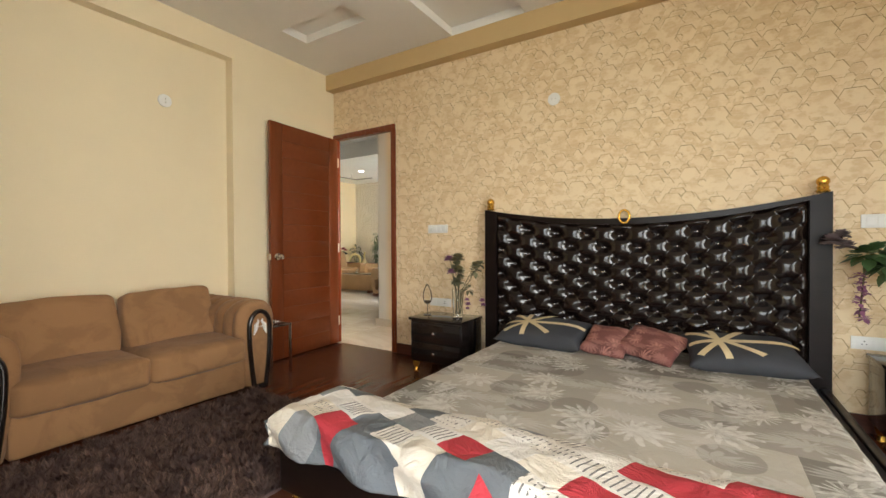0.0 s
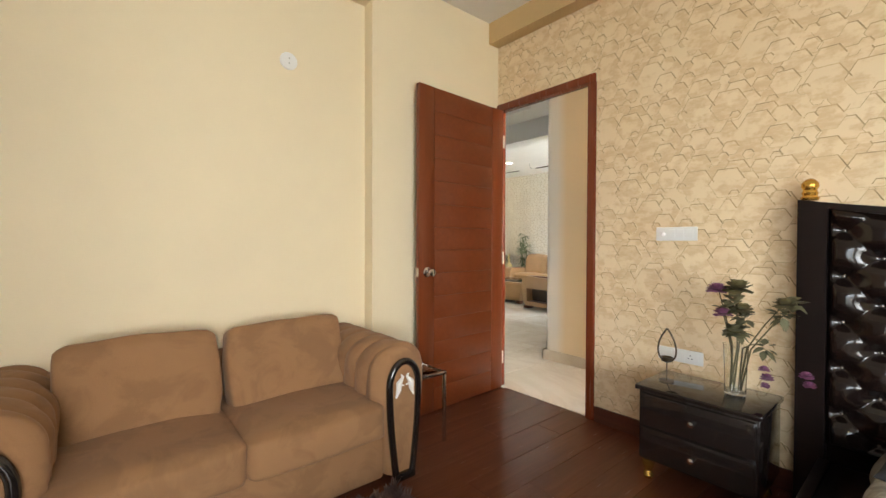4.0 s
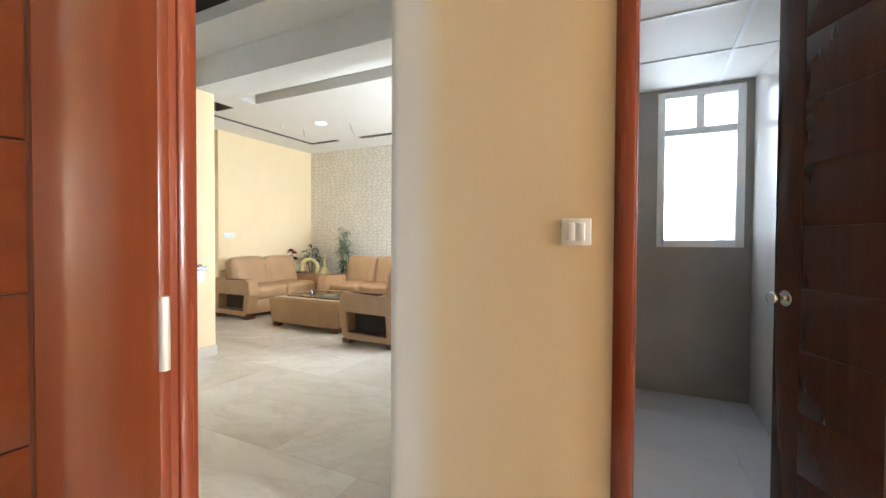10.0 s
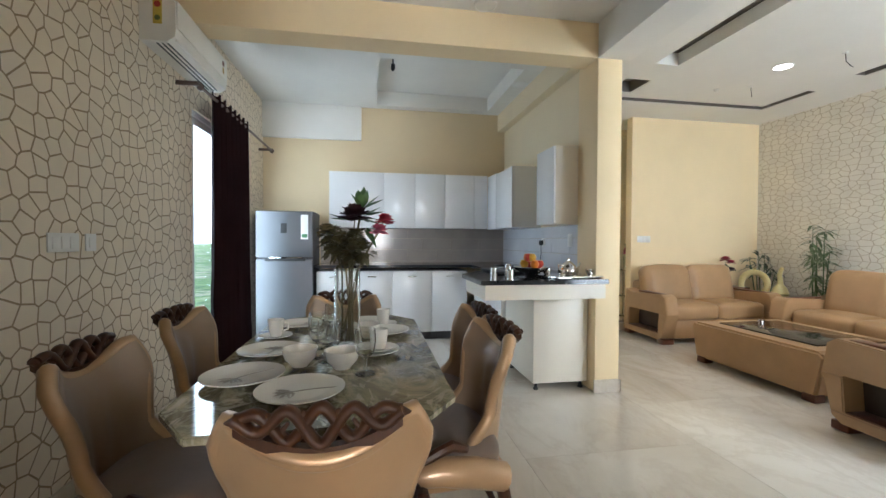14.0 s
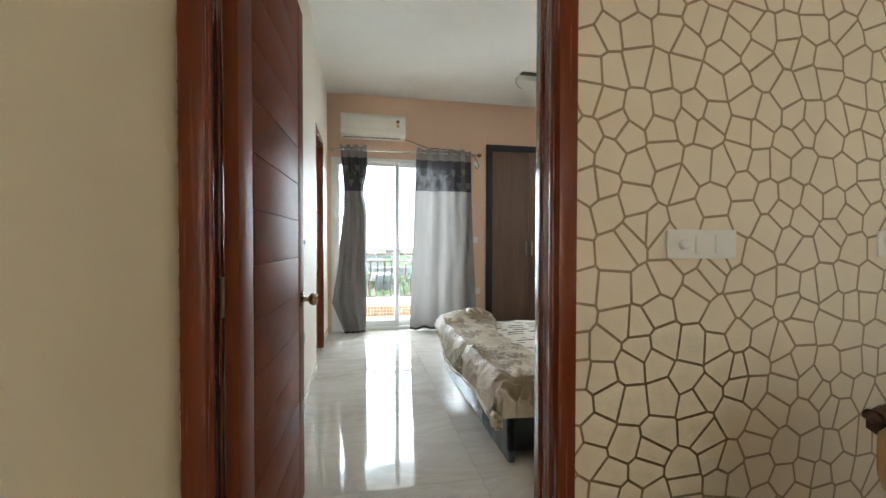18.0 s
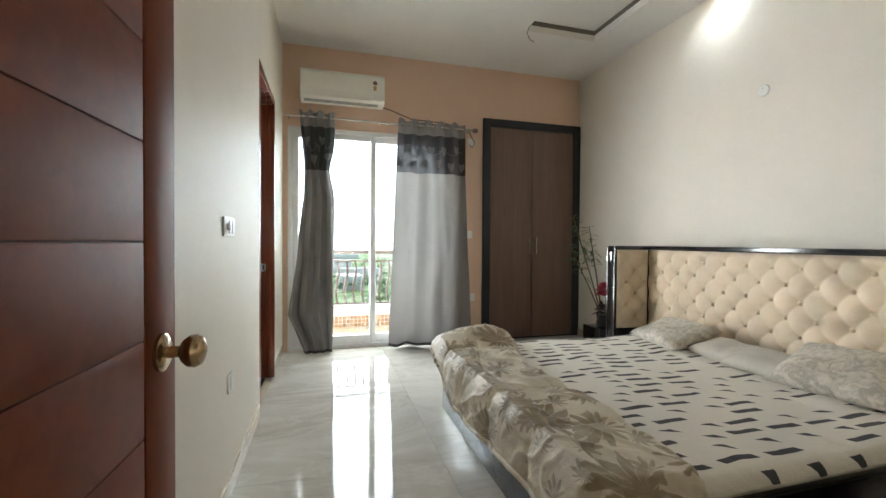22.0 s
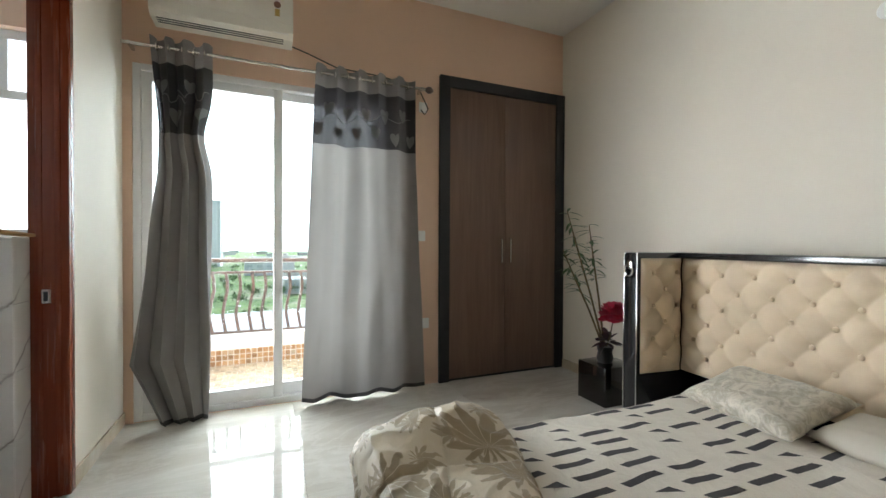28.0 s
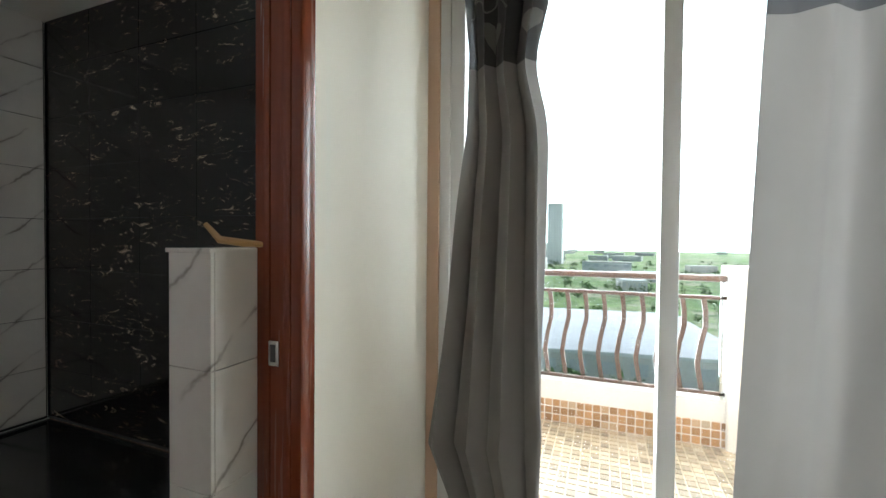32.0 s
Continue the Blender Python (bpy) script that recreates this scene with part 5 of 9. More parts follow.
rug = thing("shag_rug", "dark brown long-pile rug beside the sofa", "rug", (0, 0, 0))
part("rug_base", rbox((-2.84, 0.40, 0.0), (-1.62, 1.84, 0.018), 0.006), MAT["rug"], rug)
rngr = random.Random(5)
vs, fs = [], []
for _ in range(34000):
    x, y = rngr.uniform(-2.84, -1.62), rngr.uniform(0.40, 1.84)
    lump = math.sin(17 * x + 5 * math.sin(11 * y)) + math.sin(19 * y + 4 * math.sin(13 * x))
    a, h = 3.1 * lump + rngr.gauss(0, 0.6), rngr.uniform(0.02, 0.04) + 0.008 * lump
    l, wd = rngr.uniform(0.015, 0.045), rngr.uniform(0.003, 0.009)
    i = len(vs)
    dx, dy = math.cos(a), math.sin(a)
    vs += [(x - dy * wd, y + dx * wd, 0.016), (x + dy * wd, y - dx * wd, 0.016), (x + dx * l, y + dy * l, 0.016 + h)]
    fs.append((i, i + 1, i + 2))
me = bpy.data.meshes.new("pile")
me.from_pydata(vs, [], fs)
me.materials.append(MAT["rug"])
pile = new("pile", me)
pile.parent = rug
pile["kind"] = "stuff"


def nightstand(name, label, w, d, h, place, rz, knobs, feet):
    ob = thing(name, label, "nightstand", place, rz)
    z0 = 0.10 if feet else 0.02
    part("carcass", rbox((-w / 2, -d + 0.02, z0), (w / 2, 0, h - 0.025), 0.006), MAT["black_gloss"], ob)
    part("top", rbox((-w / 2 - 0.012, -d - 0.005, h - 0.025), (w / 2 + 0.012, 0.0, h), 0.006), MAT["black_gloss"], ob)
    n = 2
    hh = (h - 0.035 - z0) / n
    for k in range(n):
        dr = part("drawer", rbox((-w / 2 + 0.012, -d, z0 + 0.008 + k * hh), (w / 2 - 0.012, -d + 0.022, z0 + (k + 1) * hh - 0.004), 0.006), MAT["black_gloss"], ob)
        t = lathe(B(), [(0.006, 0), (0.007, 0.008), (0.014, 0.014), (0.013, 0.022), (0.004, 0.026)], 12)
        part("knob", moved(t, Matrix.Translation((0, -d, z0 + (k + 0.5) * hh)) @ Matrix.Rotation(radians(90), 4, "X")), MAT["chrome"], dr, "faceted crystal knob")
    if feet:
        for x in (-w / 2 + 0.04, w / 2 - 0.04):
            for y in (-d + 0.04, -0.05):
                part("foot", lathe(B(), [(0.016, 0), (0.024, 0.015), (0.016, 0.04), (0.03, 0.075), (0.03, 0.10)], 16, (x, y, 0)), MAT["gold"], ob, "turned gold foot")
    return ob


nightstand("nightstand", "black lacquered two-drawer nightstand with gold feet", 0.50, 0.36, 0.47, (-1.905, 3.20, 0), 0, True, True)
nightstand("nightstand", "black lacquered nightstand with gold feet", 0.50, 0.36, 0.47, (0.99, 3.20, 0), 0, True, True)


def plate_switch(name, label, axis, place, w, h, gang, side, dial=False):
    """A white wall plate with rockers; axis is the wall's normal, side the way it faces."""
    ob = thing(name, label, "switch", place)
    rot = {("y", -1): 0, ("y", 1): 180, ("x", 1): 90, ("x", -1): -90}[(axis, side)]
    ob.matrix_basis = pose(*place, 0, 0, rot)
    part("plate", rbox((-w / 2, -0.009, -h / 2), (w / 2, 0, h / 2), 0.004), MAT["white_plastic"], ob)
    step = (w - 0.03) / max(gang, 1)
    for k in range(gang):
        x = -w / 2 + 0.015 + (k + 0.5) * step
        if dial and k == 0:
            t = lathe(B(), [(0.016, 0), (0.015, 0.012), (0.010, 0.016)], 16)
            part("dial", moved(t, Matrix.Translation((x, -0.009, 0)) @ Matrix.Rotation(radians(90), 4, "X")), MAT["white_plastic"], ob)
        else:
            part("rocker", rbox((x - step * 0.40, -0.013, -h * 0.33), (x + step * 0.40, -0.008, h * 0.33), 0.003), MAT["white_plastic"], ob)
    return ob


def socket_holes(ob, xs):
    t = B()
    for x in xs:
        for dx, dz in ((-0.009, -0.006), (0.009, -0.006), (0, 0.011)):
            tube(t, [(x + dx, -0.0125, dz), (x + dx, -0.0145, dz)], 0.0032, 8)
    part("socket_hole", t, MAT["dark"], ob)


plate_switch("switch_plate", "white switch plate with a dimmer dial on sand wallpaper", "y", (-2.148, YA, 1.232), 0.219, 0.078, 4, -1, True)
s = plate_switch("socket_plate", "white socket plate on sand wallpaper", "y", (-2.12, YA, 0.545), 0.235, 0.075, 3, -1)
socket_holes(s, (0.055,))
plate_switch("switch_plate", "white switch plate beside the black headboard", "y", (0.79, YA, 1.205), 0.13, 0.078, 2, -1)
s = plate_switch("socket_plate", "white socket plate beside the black headboard", "y", (0.77, YA, 0.51), 0.17, 0.075, 2, -1)
socket_holes(s, (-0.03,))


def round_cover(place, axis, side, r=0.05):
    t = lathe(B(), [(r, 0), (r, 0.006), (r * 0.9, 0.011), (r * 0.3, 0.013)], 28)
    rot = Matrix.Rotation(radians(90 if side < 0 else -90), 4, "X") if axis == "y" else Matrix.Rotation(radians(90 if side > 0 else -90), 4, "Y")
    ob = thing("wall_box_cover", "round white junction box cover on the wall", "cover", place)
    part("disc", moved(t, rot), MAT["white_plastic"], ob)
    t = B()
    for s in (-1, 1):
        lathe(t, [(0.004, 0.012), (0.004, 0.015)], 8, (s * 0.014, 0, 0))
    part("screw", moved(t, rot), MAT["steel"], ob)
    return ob


round_cover((-1.043, YA, 2.237), "y", -1)
round_cover((XS, 1.614, 2.225), "x", 1)
round_cover((XH, 0.08, 2.22), "x", 1, 0.04)

# flowers
def petals(bm, at, r, n, rng, layers=3, tilt=0.3):
    """A rose-like head of curved petals."""
    layers += 1
    at = Vector(at)
    for L in range(layers):
        k = n - L
        rr = r * (1 - 0.13 * L)
        for i in range(max(k, 3)):
            a = 2 * math.pi * (i + 0.5 * L) / max(k, 3) + rng.uniform(-0.2, 0.2)
            up = -0.45 + 0.42 * L + rng.uniform(-0.15, 0.15)
            d = Vector((math.cos(a), math.sin(a), 0))
            s = Vector((-d.y, d.x, 0))
            pts = []
            for t in (0.0, 0.5, 1.0):
                q = at + d * rr * t * math.cos(up) + Vector((0, 0, rr * (t * math.sin(up) + 0.18 * t * t)))
                wdt = rr * (0.18, 0.52, 0.30)[int(t * 2)]
                pts.append((q - s * wdt, q + Vector((0, 0, -rr * 0.08)), q + s * wdt))
            vv = [[bm.verts.new(p) for p in row] for row in pts]
            for a0, b0 in zip(vv, vv[1:]):
                for j in range(2):
                    bm.faces.new((a0[j], a0[j + 1], b0[j + 1], b0[j]))
    return bm


def leaf(bm, base, tip, width, droop=0.0):
    base, tip = Vector(base), Vector(tip)
    d = tip - base
    s = d.cross(Vector((0, 0, 1)))
    s = (s.normalized() if s.length > 1e-4 else Vector((1, 0, 0))) * width
    rows = []
    for t, k in ((0.0, 0.12), (0.3, 0.9), (0.62, 0.8), (1.0, 0.04)):
        q = base + d * t + Vector((0, 0, -droop * t * t))
        rows.append([bm.verts.new(q - s * k), bm.verts.new(q + Vector((0, 0, -width * 0.3 * k))), bm.verts.new(q + s * k)])
    for a, b in zip(rows, rows[1:]):
        for j in range(2):
            bm.faces.new((a[j], a[j + 1], b[j + 1], b[j]))
    return bm


def leaf_cluster(bm, at, r, n, rng, size):
    at = Vector(at)
    for _ in range(int(n * 2.2)):
        d = Vector((rng.gauss(0, 1), rng.gauss(0, 1), rng.gauss(0.2, 0.8))).normalized()
        o = at + d * r * rng.uniform(0.1, 0.75)
        leaf(bm, o, o + d * size * rng.uniform(0.7, 1.2) + Vector((0, 0, 0.1 * size)), size * rng.uniform(0.34, 0.52), size * 0.35)
    return bm


def glass_vase(ob, r, h, flare=1.0, wall=0.004):
    prof = [(0.0005, 0.0), (r * 0.95, 0.0), (r, 0.01), (r * (1 + 0.4 * (flare - 1)), h * 0.5), (r * flare, h), (r * flare - wall, h), (r * (1 + 0.4 * (flare - 1)) - wall, h * 0.5), (r - wall, 0.018), (0.0005, 0.016)]
    return part("glass", lathe(B(), prof, 28), MAT["glass"], ob, "clear glass vase")


def bouquet(name, label, place, r, h, flare, stems, leaves, blooms, seed, foliage="leaf_dry", leaf_n=26, size=0.05):
    """A glass vase of artificial flowers: stems go from the base to each head."""
    rng = random.Random(seed)
    ob = thing(name, label, "flower vase", place)
    glass_vase(ob, r, h, flare)
    for i, (x, y, z) in enumerate(stems):
        a = 2 * math.pi * i / len(stems)
        b = Vector((0.5 * r * math.cos(a + 3), 0.5 * r * math.sin(a + 3), 0.03))
        m = Vector((0.55 * r * math.cos(a) * 0.4 + x * 0.3, y * 0.3, h * 0.95))
        part("stem", tube(B(), [b, m, ((m + Vector((x, y, z))) / 2 + Vector((0, 0, 0.01))), (x, y, z)], [0.004, 0.0035, 0.003, 0.002], 6), MAT["stem"], ob)
    for x, y, z, rr, n in leaves:
        part("foliage", leaf_cluster(B(), (x, y, z), rr, n, rng, size), MAT[foliage], ob, "", 80)
    for x, y, z, rr, mat in blooms:
        part("bloom", petals(B(), (x, y, z), rr, 9, rng, 4), MAT[mat], ob, "", 80)
    return ob


MAT["petal_olive"] = plain("faded olive petals", (0.17, 0.14, 0.055), 0.7, 0, 20, 0.35, 60, 0.1)
bouquet("flower_vase", "clear glass vase with faded mauve and olive artificial flowers", (-1.79, 3.03, 0.47), 0.042, 0.24, 1.2,
        [(-0.07, -0.01, 0.49), (0.0, 0.0, 0.50), (-0.05, -0.02, 0.39), (0.17, -0.01, 0.44), (0.22, 0.0, 0.46), (0.10, -0.02, 0.26), (0.02, 0.0, 0.34)],
        [(0.0, 0, 0.43, 0.045, 12), (0.0, -0.01, 0.31, 0.055, 14), (0.17, -0.01, 0.40, 0.035, 7), (0.21, 0, 0.45, 0.035, 7), (0.03, 0, 0.37, 0.04, 9), (0.11, -0.02, 0.25, 0.03, 5), (-0.03, -0.01, 0.40, 0.04, 8)],
        [(-0.075, -0.02, 0.495, 0.048, "petal_mauve"), (-0.045, -0.03, 0.385, 0.044, "petal_mauve"), (0.005, -0.01, 0.505, 0.066, "petal_olive"), (0.03, -0.02, 0.41, 0.048, "petal_olive"), (0.18, -0.02, 0.45, 0.048, "petal_olive"), (0.0, -0.02, 0.30, 0.055, "leaf_dusty"), (0.12, -0.06, 0.165, 0.024, "petal_mauve"), (0.13, -0.06, 0.13, 0.028, "petal_mauve"), (0.125, -0.06, 0.095, 0.02, "petal_mauve"), (0.26, -0.06, 0.17, 0.027, "petal_mauve"), (0.27, -0.06, 0.135, 0.024, "petal_mauve")], 3, "leaf_dusty", 26, 0.045)
ob = thing("wall_vase_flowers", "artificial grey rose and green trailing sprays by the headboard", "flowers", (0.70, 3.10, 0))
rng = random.Random(8)
grey_petal = plain("grey mauve petals", (0.20, 0.15, 0.15), 0.7, 0, 20, 0.3)
for dx, dz, r_ in ((-0.13, 1.10, 0.065), (-0.10, 1.13, 0.05), (-0.08, 1.07, 0.05)):
    part("bloom", petals(B(), (dx, -0.02, dz), r_, 10, rng, 4), grey_petal, ob, "", 80)
part("foliage", leaf_cluster(B(), (0.02, 0, 1.02), 0.09, 22, rng, 0.075), MAT["leaf"], ob, "", 80)
part("foliage", leaf_cluster(B(), (0.10, 0, 0.97), 0.08, 18, rng, 0.075), MAT["leaf"], ob, "", 80)
for k in range(6):
    part("spray", leaf_cluster(B(), (-0.02 + 0.008 * (k % 3), 0, 0.90 - 0.045 * k), 0.028 - 0.002 * k, 9, rng, 0.028), MAT["petal_mauve"], ob, "", 80)
part("stem", tube(B(), [(0.2, 0.0, 0.47), (0.2, 0.0, 0.75), (0.12, 0, 0.98), (-0.10, 0, 1.08)], 0.006, 8), MAT["stem"], ob)
part("stem", tube(B(), [(0.08, 0.0, 1.0), (0.0, 0.0, 0.95), (-0.02, 0, 0.68)], 0.004, 8), MAT["stem"], ob)
part("vase", lathe(B(), [(0.05, 0), (0.065, 0.05), (0.05, 0.2), (0.04, 0.26), (0.052, 0.3)], 20, (0.22, 0.0, 0.47)), MAT["black_gloss"], ob)
ob = thing("candle_holder", "thin dark metal drop-shaped tealight holder", "candle holder", (-2.08, 3.00, 0.47))
dark_metal = plain("dark bronze wire", (0.10, 0.075, 0.05), 0.35, 0.9)
part("base", lathe(B(), [(0.035, 0), (0.035, 0.005), (0.006, 0.008)], 20), dark_metal, ob)
part("rod", tube(B(), [(0, 0, 0.005), (0, 0, 0.10)], 0.003, 8), dark_metal, ob)
part("drop", tube(B(), [(0.055 * math.sin(a) * (math.sin(a / 2) ** 0.8), 0, 0.185 + 0.085 * math.cos(a)) for a in [2 * math.pi * k / 32 for k in range(33)]], 0.0045, 8, False), dark_metal, ob)
part("cup", lathe(B(), [(0.005, 0.095), (0.026, 0.105), (0.03, 0.125), (0.026, 0.125), (0.012, 0.108)], 20), dark_metal, ob)
ob = thing("side_stand", "small square dark metal side stand beside the sofa", "side table", (-3.19, 2.20, 0))
bm = B()
for x in (-0.13, 0.13):
    for y in (-0.13, 0.13):
        part("leg", rbox((x - 0.009, y - 0.009, 0), (x + 0.009, y + 0.009, 0.42), 0.002), MAT["steel"], ob)
for a, b in (((-0.14, -0.14, 0.40), (0.14, -0.122, 0.42)), ((-0.14, 0.122, 0.40), (0.14, 0.14, 0.42)), ((-0.14, -0.12, 0.40), (-0.122, 0.12, 0.42)), ((0.122, -0.12, 0.40), (0.14, 0.12, 0.42))):
    part("rail", rbox(a, b, 0.002), MAT["steel"], ob)
part("top", rbox((-0.13, -0.13, 0.402), (0.13, 0.13, 0.412), 0.002), MAT["glass"], ob)
# skirting
fixed("baseboard_sofa_side", slab("x", XS, XS + 0.014, -0.03, 2.11, 0, 0.10), [MAT["skirting_dark"]], "dark wooden skirting", "skirting")
fixed("baseboard_pier", slab("x", XP, XP + 0.014, 2.11, YA, 0, 0.10), [MAT["skirting_dark"]], "dark wooden skirting", "skirting")
fixed("baseboard_headboard", slab("y", YA - 0.014, YA, -2.64, 2.4, 0, 0.10), [MAT["skirting_dark"]], "dark wooden skirting", "skirting")

# ---------- dining ----------
def onyx():
    n = Nodes("veined green-grey stone top")
    v = n.scaled(1.6, 3.0, 1.0, None, (0, 0, 0.9))
    a = n.noise(1.6, 8, 0.65, v, 2.2)
    b = n.noise(3.2, 6, 0.6, v, 3.0)
    col = n.ramp(a, (0.28, (0.06, 0.055, 0.04)), (0.45, (0.15, 0.135, 0.08)), (0.56, (0.34, 0.31, 0.20)), (0.70, (0.10, 0.105, 0.07)))
    col = n.mix(n.math("MULTIPLY", n.ramp(b, (0.52, 0.0), (0.60, 1.0)), 0.6), col, (0.50, 0.46, 0.36))
    return n.done(col, 0.07, 0, n.noise(30, 3), 0.02, 0.002)


MAT["onyx"] = onyx()
TX0, TX1, TY0, TY1, TZ = -6.30, -4.80, 3.20, 3.98, 0.76
table = thing("dining_table", "six-seat dining table with a veined stone top", "table", ((TX0 + TX1) / 2, (TY0 + TY1) / 2, 0))
hx, hy = (TX1 - TX0) / 2, (TY1 - TY0) / 2
shape = [(-hx + 0.16, -hy), (hx - 0.16, -hy), (hx, -hy + 0.12), (hx, hy - 0.12), (hx - 0.16, hy), (-hx + 0.16, hy), (-hx, hy - 0.12), (-hx, -hy + 0.12)]
bm = prism(B(), shape, TZ - 0.022, TZ)
bmesh.ops.bevel(bm, geom=bm.edges[:], offset=0.004, segments=2, affect="EDGES")
part("tabletop", bm, MAT["onyx"], table, "polished veined grey-green stone top")
part("apron", prism(B(), [(p[0] * 0.88, p[1] * 0.82) for p in shape], TZ - 0.09, TZ - 0.023), MAT["carved"], table)
for x in (-0.42, 0.42):
    part("pedestal", lathe(B(), [(0.16, 0), (0.17, 0.04), (0.09, 0.10), (0.07, 0.30), (0.11, 0.50), (0.12, 0.62), (0.16, 0.67)], 24, (x, 0, 0)), MAT["gold_leather"], table)


def carve_loops(bm, w, low, high, y):
    """The pierced carving of a chair's crest: two bands woven into five loops over a thin lower rail."""
    n = 60
    for s in (-1, 1):
        pts = []
        for j in range(n + 1):
            x = (-0.5 + j / n) * w
            lo, hi = low(x) + 0.006, high(x)
            swing = math.cos(5 * math.pi * x / w) * (0.86 + 0.14 * abs(math.cos(5 * math.pi * x / w)))
            pts.append((x, y + s * 0.002, (lo + hi) / 2 + s * swing * (hi - lo) * 0.42))
        merge(bm, tube(B(), pts, 0.0125, 8), Matrix.Translation((0, y, 0)) @ Matrix.Diagonal((1, 1.35, 1, 1)) @ Matrix.Translation((0, -y, 0)))
    for s in (-1, 1):
        for cx, dz, r in ((0.034, -0.020, 0.011), (0.098, -0.016, 0.012)):
            t = lathe(B(), [(0.001, -r), (r * 0.7, -r * 0.7), (r, 0), (r * 0.7, r * 0.7), (0.001, r)], 10)
            merge(bm, t, Matrix.Translation((s * cx, y, high(cx) + dz)))
        merge(bm, tube(B(), [(s * 0.066, y, low(0.066)), (s * 0.072, y, (low(0.07) + high(0.07)) / 2 - 0.006), (s * 0.060, y, high(0.06) - 0.03)], [0.009, 0.007, 0.004], 8))
        merge(bm, tube(B(), [(s * (w / 2 - 0.012), y, low(w / 2) + 0.006), (s * (w / 2 + 0.004), y, high(w / 2) - 0.008), (s * (w / 2 - 0.012), y, high(w / 2) + 0.002)], [0.014, 0.015, 0.009], 8))
    xs = [(-0.5 + j / 16) * w for j in range(17)]
    prism(bm, [(x, low(x) - 0.016) for x in xs] + [(x, low(x) + 0.008) for x in xs[::-1]], y - 0.012, y + 0.012, "y")
    return bm


def dining_chair():
    """A winged dining chair facing +y: seat at the origin's +y side, back at y = 0."""
    ob = thing("dining_chair", "gold-beige leather dining chair with a carved wooden crest", "chair", (0, 0, 0), 0, "dining chairs")
    W, H, HALF = 0.50, 0.872, 0.210
    def top(a):
        a = abs(a)
        return -0.094 * max(0.0, math.cos(math.pi / 2 * min(1.0, a / 0.86))) ** 0.62 - 0.080 * max(0.0, (a - 0.70) / 0.30) ** 2
    def shell(u, v, out):
        a = (u - 0.5) * 2
        k = max(0.0, (v - 0.62) / 0.38)
        z = 0.38 + (H - 0.38) * v + top(a) * k ** 1.3
        w = HALF * (1.02 - 0.26 * math.sin(math.pi * min(1.0, v / 0.92)) ** 2 * (1 - v) * 1.6 + 0.06 * (1 - v) ** 2)
        wing = abs(a) ** 2.3 * (0.070 + 0.21 * max(0.0, 1 - v / 0.38) ** 1.5)
        lean = -0.055 * v * v
        off = -0.030 if out else 0.016
        return Vector((a * w * (1.0 if out else 0.94), lean + wing + off, z))
    part("back_shell", surface(lambda u, v: shell(u, v, True), 32, 24), MAT["gold_leather"], ob, "gold-beige leather outer back", 85)
    part("back_pad", surface(lambda u, v: shell(u, v, False) + Vector((0, (0.012 * math.sin(math.pi * u) + 0.0035 * math.sin(math.pi * u) * math.cos(6 * math.pi * (u - 0.5) * (1.25 - 0.5 * v))) * math.sin(math.pi * v), 0)), 32, 24), MAT["taupe_satin"], ob, "taupe satin padded inner back", 85)
    def mid(u, v):
        return shell(u, v, True) * 0.5 + shell(u, v, False) * 0.5
    rim = [mid(0, k / 16) for k in range(17)] + [mid(k / 32, 1) for k in range(1, 32)] + [mid(1, 1 - k / 16) for k in range(17)]
    part("piping", tube(B(), rim, 0.0225, 10), MAT["gold_leather"], ob, "gold leather padded edge", 80)
    CW = 0.315
    part("crest", carve_loops(B(), CW, lambda x: H + top(x / HALF) + 0.020, lambda x: H + 0.016 - 0.7 * x * x, -0.060), MAT["carved"], ob, "pierced carved wooden crest", 80)
    bm = cushion(W * 0.94, 0.46, 0.13, 0.38, 16)
    part("seat", moved(bm, Matrix.Translation((0, 0.24, 0.43))), MAT["chair_velvet"], ob, "", 80)
    part("seat_frame", rbox((-W * 0.45, 0.0, 0.32), (W * 0.45, 0.45, 0.41), 0.035, 3), MAT["gold_leather"], ob)
    for s in (-1, 1):
        arm = [(s * 0.222, 0.16, 0.475), (s * 0.235, 0.22, 0.50), (s * 0.240, 0.27, 0.485), (s * 0.236, 0.33, 0.45), (s * 0.225, 0.42, 0.435)]
        part("wing_trim", tube(B(), arm, [0.012, 0.021, 0.019, 0.016, 0.010], 8), MAT["carved"], ob, "dark wooden scroll trim")
        part("wing", tube(B(), [(s * 0.215, 0.02, 0.36), (s * 0.235, 0.14, 0.40), (s * 0.238, 0.26, 0.42), (s * 0.228, 0.40, 0.40)], [0.05, 0.055, 0.05, 0.03], 12), MAT["gold_leather"], ob, "gold leather low side wing")
        part("leg", tube(B(), [(s * 0.20, 0.42, 0.34), (s * 0.215, 0.45, 0.24), (s * 0.205, 0.44, 0.12), (s * 0.215, 0.46, 0.0)], [0.030, 0.032, 0.018, 0.016], 10), MAT["carved"], ob)
        part("leg", tube(B(), [(s * 0.19, 0.02, 0.33), (s * 0.20, -0.02, 0.16), (s * 0.21, -0.10, 0.0)], [0.026, 0.022, 0.014], 10), MAT["carved"], ob)
    return ob


chair = dining_chair()
chair.matrix_basis = pose(-4.68, 3.645, 0, 0, 0, 90)
for x, y, rz in ((-5.26, 2.89, 0), (-5.95, 2.87, 0), (-5.43, 4.215, 180), (-5.84, 4.245, 180), (-6.46, 3.57, -90)):
    copy_thing(chair, pose(x, y, 0, 0, 0, rz + {0: -2, 180: 4}.get(rz, 0)))

china = plain("glazed china with a fine sprig", (0.80, 0.78, 0.72), 0.1, 0, 2, 0.02, 60, 0)


